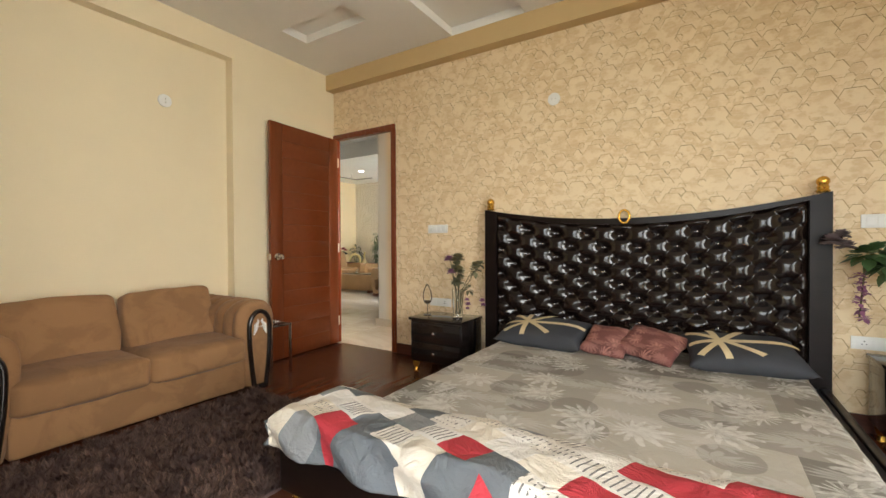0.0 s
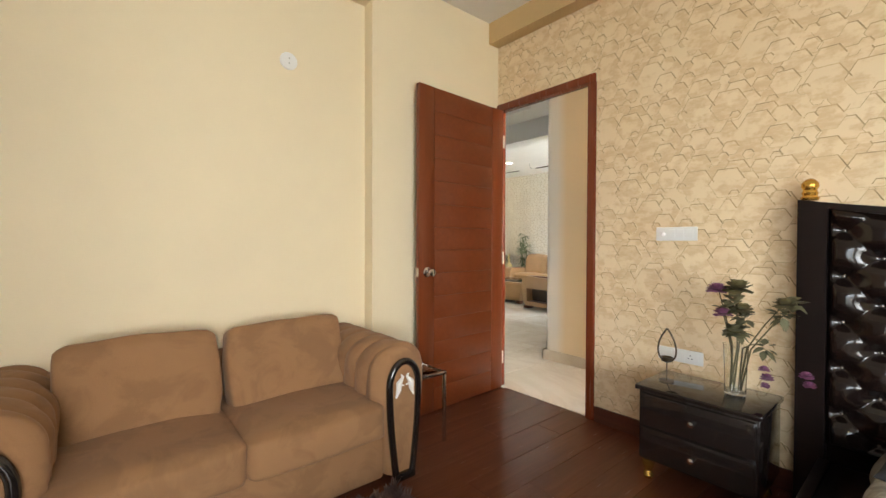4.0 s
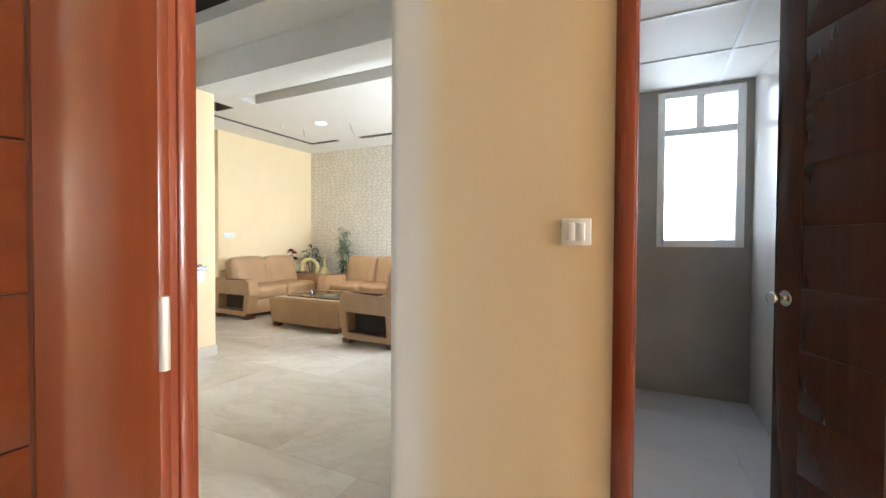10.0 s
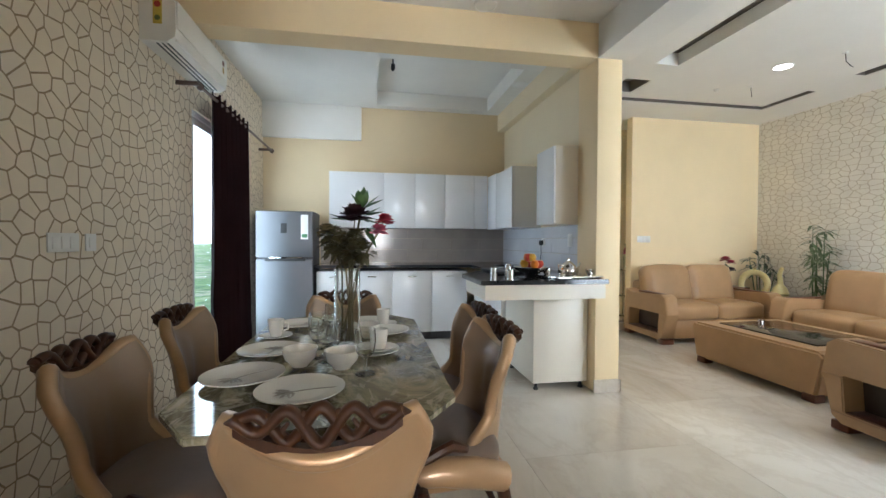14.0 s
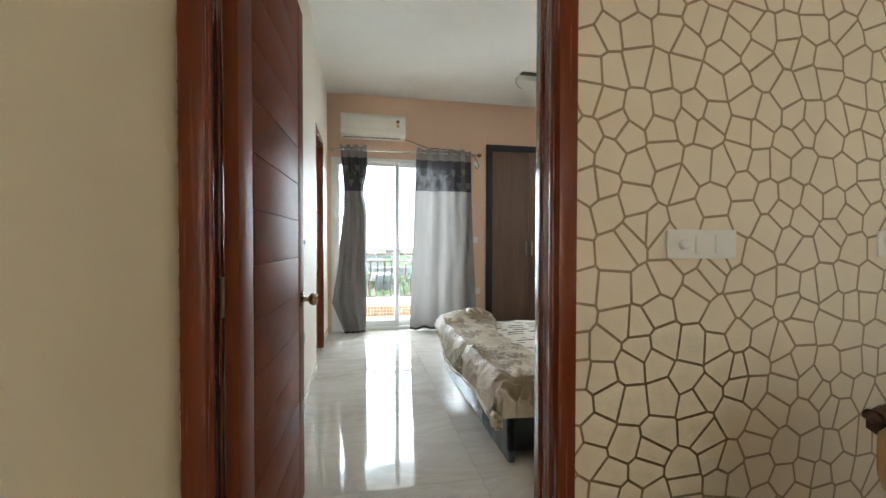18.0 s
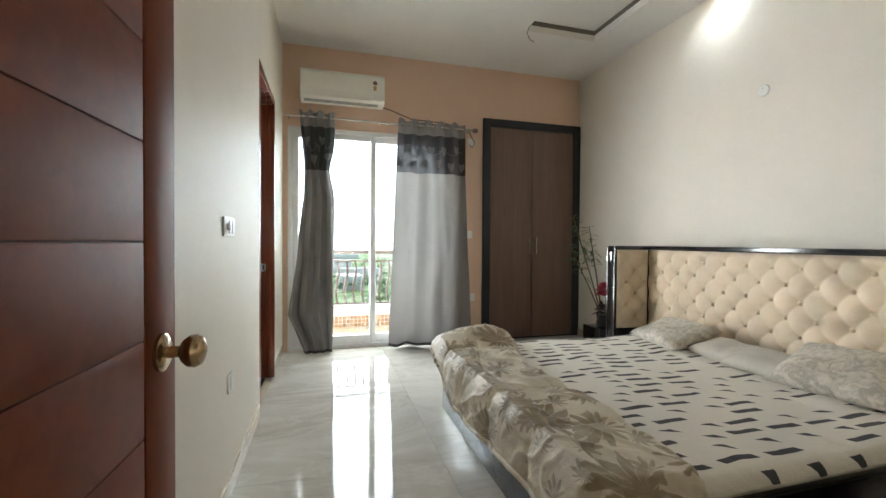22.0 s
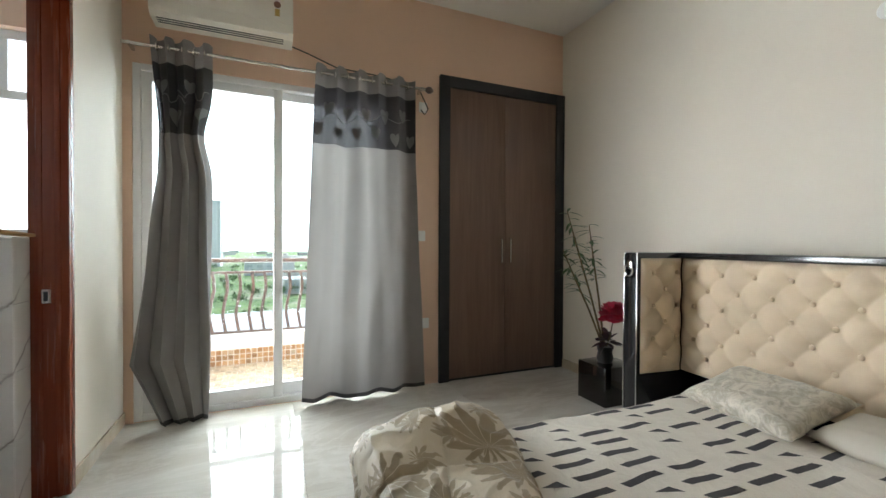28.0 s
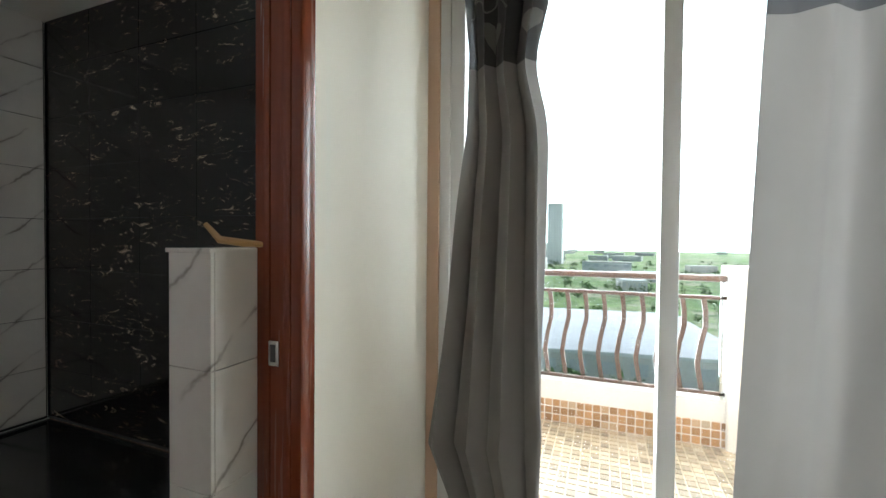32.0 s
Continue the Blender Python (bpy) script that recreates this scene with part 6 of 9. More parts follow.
def dinner_plate(place, r):
    ob = thing("dinner_plate", "white china plate with a fine grey sprig", "plate", place, random.uniform(0, 360), "table settings")
    part("plate", lathe(B(), [(0.0005, 0.004), (r * 0.55, 0.004), (r * 0.62, 0.008), (r, 0.020), (r, 0.023), (r * 0.62, 0.012), (r * 0.5, 0.009), (0.0005, 0.009)], 40), china, ob)
    t = tube(B(), [(-r * 0.8, 0.0, 0.0165), (-r * 0.3, -r * 0.12, 0.0105), (r * 0.2, 0.0, 0.0105), (r * 0.5, r * 0.1, 0.011)], 0.0012, 5)
    for k in range(5):
        a = 0.5 * k - 0.4
        leaf(t, (r * 0.2, 0, 0.0108), (r * 0.2 + r * 0.45 * math.cos(a), r * 0.45 * math.sin(a), 0.012), 0.012)
    part("sprig", t, plain("grey print", (0.32, 0.29, 0.25), 0.4), ob, "thin grey printed sprig")
    return ob


def bowl(place, r, h):
    ob = thing("bowl", "small white china soup bowl", "bowl", place, 0, "table settings")
    part("bowl", lathe(B(), [(r * 0.45, 0), (r * 0.5, 0.006), (r * 0.85, h * 0.45), (r, h), (r - 0.004, h), (r * 0.8, h * 0.45), (r * 0.4, 0.012), (0.0005, 0.010)], 32), china, ob)
    return ob


def cup(place):
    ob = thing("cup", "white china cup on a saucer", "cup", place, random.uniform(0, 360), "table settings")
    part("saucer", lathe(B(), [(0.0005, 0.003), (0.04, 0.003), (0.072, 0.012), (0.072, 0.015), (0.04, 0.007), (0.0005, 0.007)], 28), china, ob)
    part("cup", lathe(B(), [(0.024, 0.008), (0.03, 0.03), (0.036, 0.085), (0.033, 0.085), (0.026, 0.03), (0.0005, 0.014)], 24), china, ob)
    part("handle", tube(B(), [(0.034, 0, 0.07), (0.055, 0, 0.062), (0.052, 0, 0.035), (0.031, 0, 0.03)], 0.004, 8), china, ob)
    return ob


def tumbler(place, r, h):
    ob = thing("drinking_glass", "clear stemmed drinking glass", "glass", place, 0, "table settings")
    part("glass", lathe(B(), [(0.0005, 0), (r * 0.9, 0), (r * 0.9, 0.004), (0.006, 0.009), (0.006, h * 0.35), (r * 0.8, h * 0.48), (r, h * 0.75), (r * 0.92, h), (r * 0.92 - 0.002, h), (r - 0.002, h * 0.75), (r * 0.75, h * 0.5), (0.0005, h * 0.43)], 24), MAT["glass"], ob)
    return ob


for x, y, r in ((-5.19, 3.34, 0.125), (-5.03, 3.54, 0.125), (-5.50, 3.35, 0.12), (-6.02, 3.38, 0.12), (-5.80, 3.80, 0.12), (-5.44, 3.75, 0.10), (-6.05, 3.72, 0.11)):
    dinner_plate((x, y, TZ), r)
for x, y in ((-5.32, 3.49), (-5.27, 3.64), (-5.72, 3.72)):
    bowl((x, y, TZ), 0.062, 0.065)
for x, y in ((-5.78, 3.31), (-6.00, 3.80), (-5.45, 3.77)):
    cup((x, y, TZ + (0.012 if x > -5.6 else 0.0)))
for x, y in ((-5.19, 3.72), (-5.42, 3.54), (-5.78, 3.56), (-5.55, 3.52), (-5.36, 3.58)):
    tumbler((x, y, TZ), 0.036, 0.15)
bouquet("flower_vase", "tall clear glass vase with dark maroon and red artificial roses", (-5.56, 3.64, TZ), 0.053, 0.33, 1.0,
        [(0.0, 0.03, 0.53), (0.0, -0.07, 0.47), (0.02, 0.13, 0.48), (-0.02, 0.15, 0.53), (-0.02, -0.02, 0.44), (0.02, 0.05, 0.40)],
        [(0.0, -0.07, 0.465, 0.055, 26), (0.03, -0.03, 0.42, 0.055, 28), (-0.04, 0.0, 0.44, 0.06, 30), (0.0, 0.03, 0.46, 0.06, 28), (0.02, 0.06, 0.40, 0.05, 22), (-0.03, -0.06, 0.40, 0.045, 18), (0.0, 0.0, 0.365, 0.04, 24), (0.03, 0.02, 0.40, 0.06, 30), (-0.02, -0.05, 0.44, 0.06, 30)],
        [(0.01, 0.03, 0.555, 0.072, "petal_dark"), (-0.01, 0.155, 0.535, 0.045, "petal_red"), (0.02, 0.13, 0.49, 0.045, "petal_pink"), (0.0, -0.085, 0.49, 0.045, "leaf_dry")], 11, "leaf_olive", 26, 0.036)
ob = thing("rose_leaves", "dark green artificial rose leaves", "leaves", (-5.56, 3.64, TZ))
lv = B()
for by, bz, ty, tz, w_ in ((0.06, 0.58, 0.075, 0.675, 0.024), (0.06, 0.58, 0.02, 0.645, 0.022), (0.065, 0.58, 0.14, 0.64, 0.024), (0.07, 0.55, 0.145, 0.59, 0.026), (0.05, 0.54, 0.12, 0.54, 0.028), (0.0, 0.53, -0.075, 0.56, 0.022), (0.05, 0.60, 0.05, 0.66, 0.02), (0.08, 0.50, 0.11, 0.44, 0.024)):
    for k in (-1, 1):
        leaf(lv, (0.012 * k, by, bz), (0.035 * k, ty + 0.008 * k, tz - 0.012 * k), w_, 0.012)
part("foliage", lv, MAT["leaf"], ob, "", 80)
part("stem", tube(B(), [(0.01, 0.01, 0.03), (0.0, 0.02, 0.36), (0.0, 0.06, 0.60)], 0.004, 6), MAT["stem"], ob)


def air_conditioner(name, label, place, rz, w=0.84, h=0.29, d=0.20):
    """A wall unit: back at y = 0, facing -y."""
    ob = thing(name, label, "air conditioner", place, rz)
    prof = [(0, 0), (-d * 0.75, 0), (-d * 0.97, h * 0.10), (-d, h * 0.28), (-d * 0.98, h * 0.80), (-d * 0.80, h), (0, h)]
    bm = prism(B(), prof, -w / 2, w / 2, "x")
    part("body", bm, MAT["ac_white"], ob, "", 25)
    part("front_panel", rbox((-w / 2 + 0.01, -d - 0.006, h * 0.30), (w / 2 - 0.01, -d + 0.004, h * 0.86), 0.004), MAT["ac_white"], ob)
    part("louvre", rbox((-w / 2 + 0.03, -d * 0.96 - 0.004, h * 0.055), (w / 2 - 0.13, -d * 0.90, h * 0.22), 0.003), MAT["ac_white"], ob)
    t = B()
    for k in range(3):
        box(t, (-w / 2 + 0.03, -d * 0.75 + 0.03 * k, -0.002), (w / 2 - 0.06, -d * 0.75 + 0.03 * k + 0.012, 0.0))
    part("vent_slot", t, MAT["dark"], ob)
    part("display", rbox((w / 2 - 0.12, -d * 0.955, h * 0.07), (w / 2 - 0.03, -d * 0.90, h * 0.2), 0.002), MAT["white_plastic"], ob)
    t = lathe(B(), [(0.022, 0), (0.022, 0.002)], 20)
    part("rating_sticker", moved(t, Matrix.Translation((w / 2 - 0.10, -d - 0.006, h * 0.68)) @ Matrix.Rotation(radians(90), 4, "X")), plain("brown print", (0.18, 0.08, 0.05), 0.5), ob, "round brown energy sticker")
    part("rating_sticker", rbox((w / 2 - 0.115, -d - 0.008, h * 0.42), (w / 2 - 0.085, -d - 0.006, h * 0.58), 0.0005), plain("ochre print", (0.45, 0.30, 0.08), 0.5), ob)
    return ob


dining_ac = air_conditioner("air_conditioner", "cream wall-mounted air conditioner on polygon wallpaper", (-6.97, YD, 2.39), 180, 0.88)
end_label = part("energy_label", rbox((-0.442, -0.125, 0.10), (-0.4395, -0.075, 0.245), 0.0005), plain("yellow label print", (0.55, 0.42, 0.06), 0.5), dining_ac, "yellow energy label with a red crest")
for y, z, r, c in ((-0.10, 0.215, 0.019, (0.35, 0.03, 0.02)), (-0.10, 0.135, 0.016, (0.10, 0.14, 0.03))):
    part("label_mark", moved(lathe(B(), [(0.0005, 0.001), (r, 0.001), (r, 0.0)], 16), Matrix.Translation((-0.442, y, z)) @ Matrix.Rotation(radians(-90), 4, "Y")), plain("label mark", c, 0.5), end_label)
air_conditioner("air_conditioner", "cream wall-mounted air conditioner over the balcony door", (-4.33, YF, 2.54), 180, 0.82)


# sliding windows
def sliding_window(name, label, x0, x1, z0, z1, y, mid, depth=0.10, sash=0.06):
    ob = thing(name, label, "window")
    ob["kind"] = "structure"
    f = 0.045
    def bar(nm, a, b):
        return part(nm, rbox(a, b, 0.004), MAT["upvc"], ob)
    bar("frame", (x0, y - depth / 2, z0), (x0 + f, y + depth / 2, z1))
    bar("frame", (x1 - f, y - depth / 2, z0), (x1, y + depth / 2, z1))
    bar("frame", (x0 + f, y - depth / 2, z1 - f), (x1 - f, y + depth / 2, z1))
    bar("frame", (x0 + f, y - depth / 2, z0), (x1 - f, y + depth / 2, z0 + f))
    for k, (a, b) in enumerate(((x0 + f, mid + sash / 2), (mid - sash / 2, x1 - f))):
        yy = y + (0.022 if k else -0.022)
        for p, q in (((a, yy - 0.018, z0 + f), (a + sash, yy + 0.018, z1 - f)), ((b - sash, yy - 0.018, z0 + f), (b, yy + 0.018, z1 - f)), ((a + sash, yy - 0.018, z1 - f - sash), (b - sash, yy + 0.018, z1 - f)), ((a + sash, yy - 0.018, z0 + f), (b - sash, yy + 0.018, z0 + f + sash + 0.03))):
            bar("sash", p, q)
        pane = part("pane", rbox((a + sash - 0.005, yy - 0.003, z0 + f + sash), (b - sash + 0.005, yy + 0.003, z1 - f - sash), 0.0005), MAT["pane"], ob)
        pane.visible_shadow = False
    return ob


sliding_window("window_dining", "white sliding balcony door of the dining area", -8.75, -7.25, 0.0, 2.22, 2.315, -8.0)


def curtain(name, label, x0, x1, z0, z1, y, material, folds, depth=0.04, shape=None, twist=0.0, band=None, seed=0, soft=0.0, layers=1):
    """A hanging cloth in folds along x. shape(v) gives the two edges at height share v; twist slants the folds; a soft cloth spreads out below its pleated head."""
    ob = thing(name, label, "curtain")
    def f(u, v):
        a, b = shape(v) if shape else (x0, x1)
        x = a + (b - a) * u
        q = noise.noise(Vector((u * 3, v * 2, seed)))
        s = folds * 2 * math.pi * u + seed + 0.9 * q + twist * (1 - v) ** 1.5
        head = max(0.0, (v - 0.72) / 0.28)
        calm = 1 - soft * (1 - head)
        amp = depth * (0.55 + 0.45 * (1 - v)) * (1 + 0.5 * noise.noise(Vector((u * 5, seed, v)))) * calm
        low = soft * depth * (0.7 * math.sin(u * 9.3 + seed * 2 + 0.6 * q + 0.8 * v) + 0.55 * math.sin(u * 21 + seed + 1.2 * v + 1.5 * noise.noise(Vector((u * 2, v * 3, seed + 4))))) * (1 - head)
        wr = 0.006 * noise.noise(Vector((u * 14 + 3 * v, v * 9, seed))) * (1 - v)
        hem = (0.010 * math.sin(s) + 0.022 * noise.noise(Vector((u * 4, seed, 0)))) * (1 - v) ** 3
        return Vector((x + 0.25 * amp * math.sin(2 * s), y + amp * math.sin(s) + low + wr, z0 + (z1 - z0) * v + hem + 0.016 * math.cos(s) * head ** 6))
    cuts = [(0.0, 1.0, material, "cloth")] if not band else [(0.0, 0.012, band[2], "hem"), (0.012, band[0], material, "cloth"), (band[0], band[1], band[2], "band"), (band[1], 1.0, material, "header")]
    for v0, v1, m, nm in cuts:
        n = max(3, int(60 * (v1 - v0)))
        for k in range(layers):
            part(nm if k == 0 else "back_fold", surface(lambda u, v: f(0.03 * k + (1 - 0.06 * k) * u, v0 + (v1 - v0) * v) + Vector((0, -0.03 * k, 0.0)), max(60, int(folds * 14)), n), m, ob, "", 85)
    return ob, f


curtain("curtain", "dark maroon full-length curtain", -8.17, -7.30, 0.06, 2.36, 2.52, MAT["maroon"], 7, 0.045)
ob = thing("curtain_rod", "dark metal curtain rod with round ends", "curtain rod")
part("rod", tube(B(), [(-9.2, 2.52, 2.31), (-7.05, 2.52, 2.31)], 0.012, 12), MAT["rail_brown"], ob)
for x in (-9.2, -7.05):
    part("end_knob", lathe(B(), [(0.008, -0.03), (0.024, -0.014), (0.026, 0.01), (0.01, 0.028)], 14, (x, 2.52, 2.31)), MAT["rail_brown"], ob)
    part("bracket", rbox((x + 0.05, YD, 2.295), (x + 0.065, 2.53, 2.325), 0.002), MAT["rail_brown"], ob)
plate_switch("switch_plate", "white switch plate on polygon wallpaper by the bedroom door", "y", (-5.135, YD, 1.19), 0.235, 0.085, 3, 1, True)
s = plate_switch("socket_plate", "white socket plate on polygon wallpaper", "y", (-5.90, YD, 1.19), 0.19, 0.085, 3, 1)
plate_switch("switch_plate", "small white switch on polygon wallpaper", "y", (-6.08, YD, 1.19), 0.075, 0.085, 1, 1)
plate_switch("switch_plate", "small white light switch on the beige hall wall", "y", (-3.056, YH, 1.213), 0.088, 0.082, 2, -1)
round_cover((-5.55, YD, 2.15), "y", 1, 0.04)

# ---------- kitchen ----------
KX = -8.78
fr = thing("refrigerator", "silver two-door refrigerator beside the kitchen wall", "refrigerator", (-8.72, 2.76, 0))
part("body", rbox((-0.62, -0.31, 0.03), (-0.06, 0.31, 1.545), 0.01), MAT["fridge_side"], fr, "dark grey steel sides")
part("door", rbox((-0.058, -0.31, 0.05), (0.0, 0.31, 0.995), 0.014, 3), MAT["fridge"], fr)
fz = part("door", rbox((-0.058, -0.31, 1.01), (0.0, 0.31, 1.54), 0.014, 3), MAT["fridge"], fr)
part("handle_lip", rbox((-0.02, -0.16, 1.004), (0.009, 0.19, 1.016), 0.003), MAT["chrome"], fr, "chrome strip over the handle")
part("handle_recess", rbox((-0.02, -0.21, 0.970), (0.007, 0.23, 1.004), 0.004), MAT["dark"], fr, "black recessed handle")
part("display", rbox((-0.004, -0.04, 1.29), (0.003, 0.025, 1.40), 0.002), MAT["dark"], fz, "small black display panel")
part("sticker", rbox((0.0, 0.18, 1.22), (0.002, 0.26, 1.50), 0.0005), MAT["white_plastic"], fz, "white energy sticker")
part("sticker", rbox((0.0015, 0.19, 1.24), (0.003, 0.25, 1.28), 0.0005), plain("green print", (0.10, 0.25, 0.12), 0.5), fz)

base_run = [(3.10, 3.50), (3.50, 3.98), (3.98, 4.46), (4.46, 4.90)]
for y0, y1 in base_run:
    ob = thing("base_cabinet", "white gloss kitchen base cabinet", "cabinet", (KX, (y0 + y1) / 2, 0), 0, "kitchen base cabinets")
    w2 = (y1 - y0) / 2
    part("carcass", rbox((-0.55, -w2, 0.10), (-0.02, w2, 0.845), 0.002), MAT["white_laminate"], ob)
    part("plinth", rbox((-0.50, -w2, 0.0), (-0.07, w2, 0.10), 0.002), MAT["dark"], ob, "black plinth")
    d = part("door", rbox((-0.018, -w2 + 0.002, 0.105), (0.0, w2 - 0.002, 0.84), 0.002), MAT["white_laminate"], ob)
    part("handle", rbox((0.0, -0.05, 0.775), (0.016, 0.05, 0.785), 0.003), MAT["steel"], d, "steel bar handle")
for x0, x1 in ((-8.74, -8.2), (-8.2, -7.66)):
    ob = thing("base_cabinet", "white gloss kitchen base cabinet", "cabinet", ((x0 + x1) / 2, 4.98, 0), 0, "kitchen base cabinets")
    w2 = (x1 - x0) / 2
    part("carcass", rbox((-w2, 0.02, 0.10), (w2, 0.55, 0.845), 0.002), MAT["white_laminate"], ob)
    part("plinth", rbox((-w2, 0.07, 0.0), (w2, 0.5, 0.10), 0.002), MAT["dark"], ob)
    d = part("door", rbox((-w2 + 0.002, 0.0, 0.105), (w2 - 0.002, 0.018, 0.84), 0.002), MAT["white_laminate"], ob)
    part("handle", rbox((-0.05, -0.016, 0.775), (0.05, 0.0, 0.785), 0.003), MAT["steel"], d)
pen = thing("peninsula_cabinet", "cream laminate kitchen counter end unit on small feet", "cabinet", (-7.0, 5.26, 0))
part("carcass", rbox((-0.64, -0.24, 0.06), (0.06, 0.23, 0.76), 0.003), MAT["cream_laminate"], pen)
for x in (-0.56, 0.02):
    for y in (-0.2, 0.19):
        part("foot", lathe(B(), [(0.02, 0), (0.022, 0.01), (0.013, 0.02), (0.013, 0.06)], 12, (x, y, 0)), MAT["dark"], pen)
bm = prism(B(), [(-6.70, 4.52), (-6.70, YK - 0.02), (XK, YK - 0.001), (XK, 3.08), (KX + 0.03, 3.08), (KX + 0.03, 4.93), (-7.9, 4.93), (-7.35, 4.52)], 0.885, 0.92)
tagged(part("worktop", bm, MAT["granite"]), "black granite kitchen worktop with a breakfast end", "worktop")
bm = prism(B(), [(-6.73, 4.56), (-6.73, YK - 0.03), (-7.60, YK - 0.03), (-7.60, 4.94), (-7.36, 4.56)], 0.77, 0.884)
tagged(part("counter_fascia", bm, MAT["cream_laminate"]), "cream panel under the black worktop", "panel")
wy = [3.22, 3.885, 4.273, 4.658, 5.041, 5.22]
for y0, y1 in zip(wy, wy[1:]):
    ob = thing("wall_cabinet", "white gloss kitchen wall cabinet", "cabinet", (-9.02, (y0 + y1) / 2, 1.37), 0, "kitchen wall cabinets")
    w2 = (y1 - y0) / 2
    part("carcass", rbox((-0.33, -w2, 0), (-0.02, w2, 0.69), 0.002), MAT["white_laminate"], ob)
    part("door", rbox((-0.018, -w2 + 0.002, 0.002), (0.0, w2 - 0.002, 0.688), 0.002), MAT["white_laminate"], ob)
for x0, x1, z1, dpt in ((-9.02, -8.66, 0.68, 0.33), (-8.66, -8.06, 0.66, 0.33), (-7.53, -7.152, 0.675, 0.27)):
    ob = thing("wall_cabinet", "white gloss kitchen wall cabinet by the pillar" if x1 > -7.9 else "white gloss corner wall cabinet", "cabinet", ((x0 + x1) / 2, YK, 1.36), 0, "kitchen wall cabinets")
    w2 = (x1 - x0) / 2
    part("carcass", rbox((-w2, -dpt + 0.02, 0), (w2, 0, z1), 0.002), MAT["cream_laminate"] if x1 > -7.5 else MAT["white_laminate"], ob)
    part("door", rbox((-w2 + 0.002, -dpt, 0.002), (w2 - 0.002, -dpt + 0.018, z1 - 0.002), 0.002), MAT["white_laminate"], ob)
tile_grey = plain("grey glazed wall tile", (0.42, 0.385, 0.35), 0.12, 0, 3, 0.1, 40, 0.03)
tile_white = plain("white glazed wall tile", (0.72, 0.72, 0.74), 0.12, 0, 3, 0.05, 40, 0.03)
bs = fixed("backsplash", rbox((XK, 3.08, 0.92), (XK + 0.006, YK, 1.38), 0.001), MAT["skirting_marble"], "grey tiled kitchen backsplash", "wall")
for r in range(4):
    for c in range(8):
        y0 = 2.832 + 0.394 * c + (0.197 if r % 2 else 0)
        y1 = min(y0 + 0.391, YK - 0.002)
        y0 = max(y0, 3.085)
        z0, z1 = max(0.922, 0.796 + 0.149 * r), min(0.942 + 0.149 * r, 1.378)
        if y1 - y0 > 0.02:
            part("tile", rbox((XK + 0.004, y0, z0), (XK + 0.012, y1, z1), 0.002, 1), tile_grey, bs)
bs2 = fixed("backsplash_side", rbox((XK, YK - 0.006, 0.92), (-7.16, YK, 1.36), 0.001), MAT["skirting_marble"], "white tiled kitchen side wall", "wall")
for r in range(4):
    for c in range(7):
        x0 = XK + 0.02 + 0.394 * c - (0.197 if r % 2 else 0)
        x1 = min(x0 + 0.391, -7.17)
        x0 = max(x0, XK + 0.02)
        z0, z1 = max(0.922, 0.796 + 0.149 * r), min(0.942 + 0.149 * r, 1.358)
        if x1 - x0 > 0.02:
            part("tile", rbox((x0, YK - 0.012, z0), (x1, YK - 0.004, z1), 0.002, 1), tile_white, bs2)
# worktop things
ob = thing("gas_hob", "black gas hob with steel rings on the worktop", "hob", (-7.56, 5.02, 0.92))
part("hob_plate", rbox((-0.28, -0.2, 0), (0.28, 0.2, 0.02), 0.006), MAT["dark"], ob)
for x in (-0.14, 0.14):
    part("burner", lathe(B(), [(0.06, 0.02), (0.06, 0.035), (0.03, 0.045)], 16, (x, 0, 0)), MAT["steel"], ob)
    part("grate", tube(B(), [(x + 0.09 * math.cos(a), 0.09 * math.sin(a), 0.05) for a in [2 * math.pi * k / 16 for k in range(17)]], 0.005, 6, False), MAT["dark"], ob)
for x, y, h, r in ((-7.10, 4.86, 0.085, 0.032), (-7.22, 4.90, 0.10, 0.03), (-7.15, 4.75, 0.07, 0.028), (-6.98, 4.84, 0.065, 0.03)):
    ob = thing("steel_jar", "small polished steel jar on the worktop", "jar", (x, y, 0.92), 0, "steel jars")
    part("body", lathe(B(), [(r, 0), (r, h * 0.8), (r * 0.9, h * 0.82)], 16), MAT["chrome"], ob)
    part("lid", lathe(B(), [(r * 1.03, h * 0.82), (r, h * 0.9), (r * 0.2, h * 0.95), (0.008, h)], 16), MAT["chrome"], ob)
ob = thing("fruit_bowl", "silver bowl of artificial oranges and apples", "fruit bowl", (-7.07, 5.05, 0.92))
part("bowl", lathe(B(), [(0.05, 0), (0.06, 0.02), (0.13, 0.05), (0.15, 0.075), (0.145, 0.075), (0.12, 0.055), (0.04, 0.025)], 28), MAT["chrome"], ob)
rng = random.Random(4)
for i in range(9):
    a = i * 0.75
    rr = 0.07 if i < 6 else 0.03
    c = ((0.75, 0.22, 0.02), (0.55, 0.06, 0.03), (0.70, 0.40, 0.05))[i % 3]
    t = lathe(B(), [(0.004, -0.036), (0.024, -0.030), (0.038, 0.0), (0.026, 0.029), (0.006, 0.033)], 16, (rr * math.cos(a), rr * math.sin(a), 0.10 if i < 6 else 0.155))
    part("fruit", t, plain("fruit skin", c, 0.35, 0, 30, 0.12, 60, 0.08), ob)
ob = thing("tea_set", "silver tea set on a tray", "tea set", (-6.93, 5.31, 0.92), 12)
part("tray", rbox((-0.16, -0.22, 0), (0.16, 0.22, 0.018), 0.008), MAT["chrome"], ob)
part("teapot", lathe(B(), [(0.04, 0.018), (0.065, 0.05), (0.06, 0.09), (0.035, 0.115), (0.03, 0.12), (0.012, 0.135), (0.012, 0.15), (0.003, 0.156)], 24), MAT["chrome"], ob)
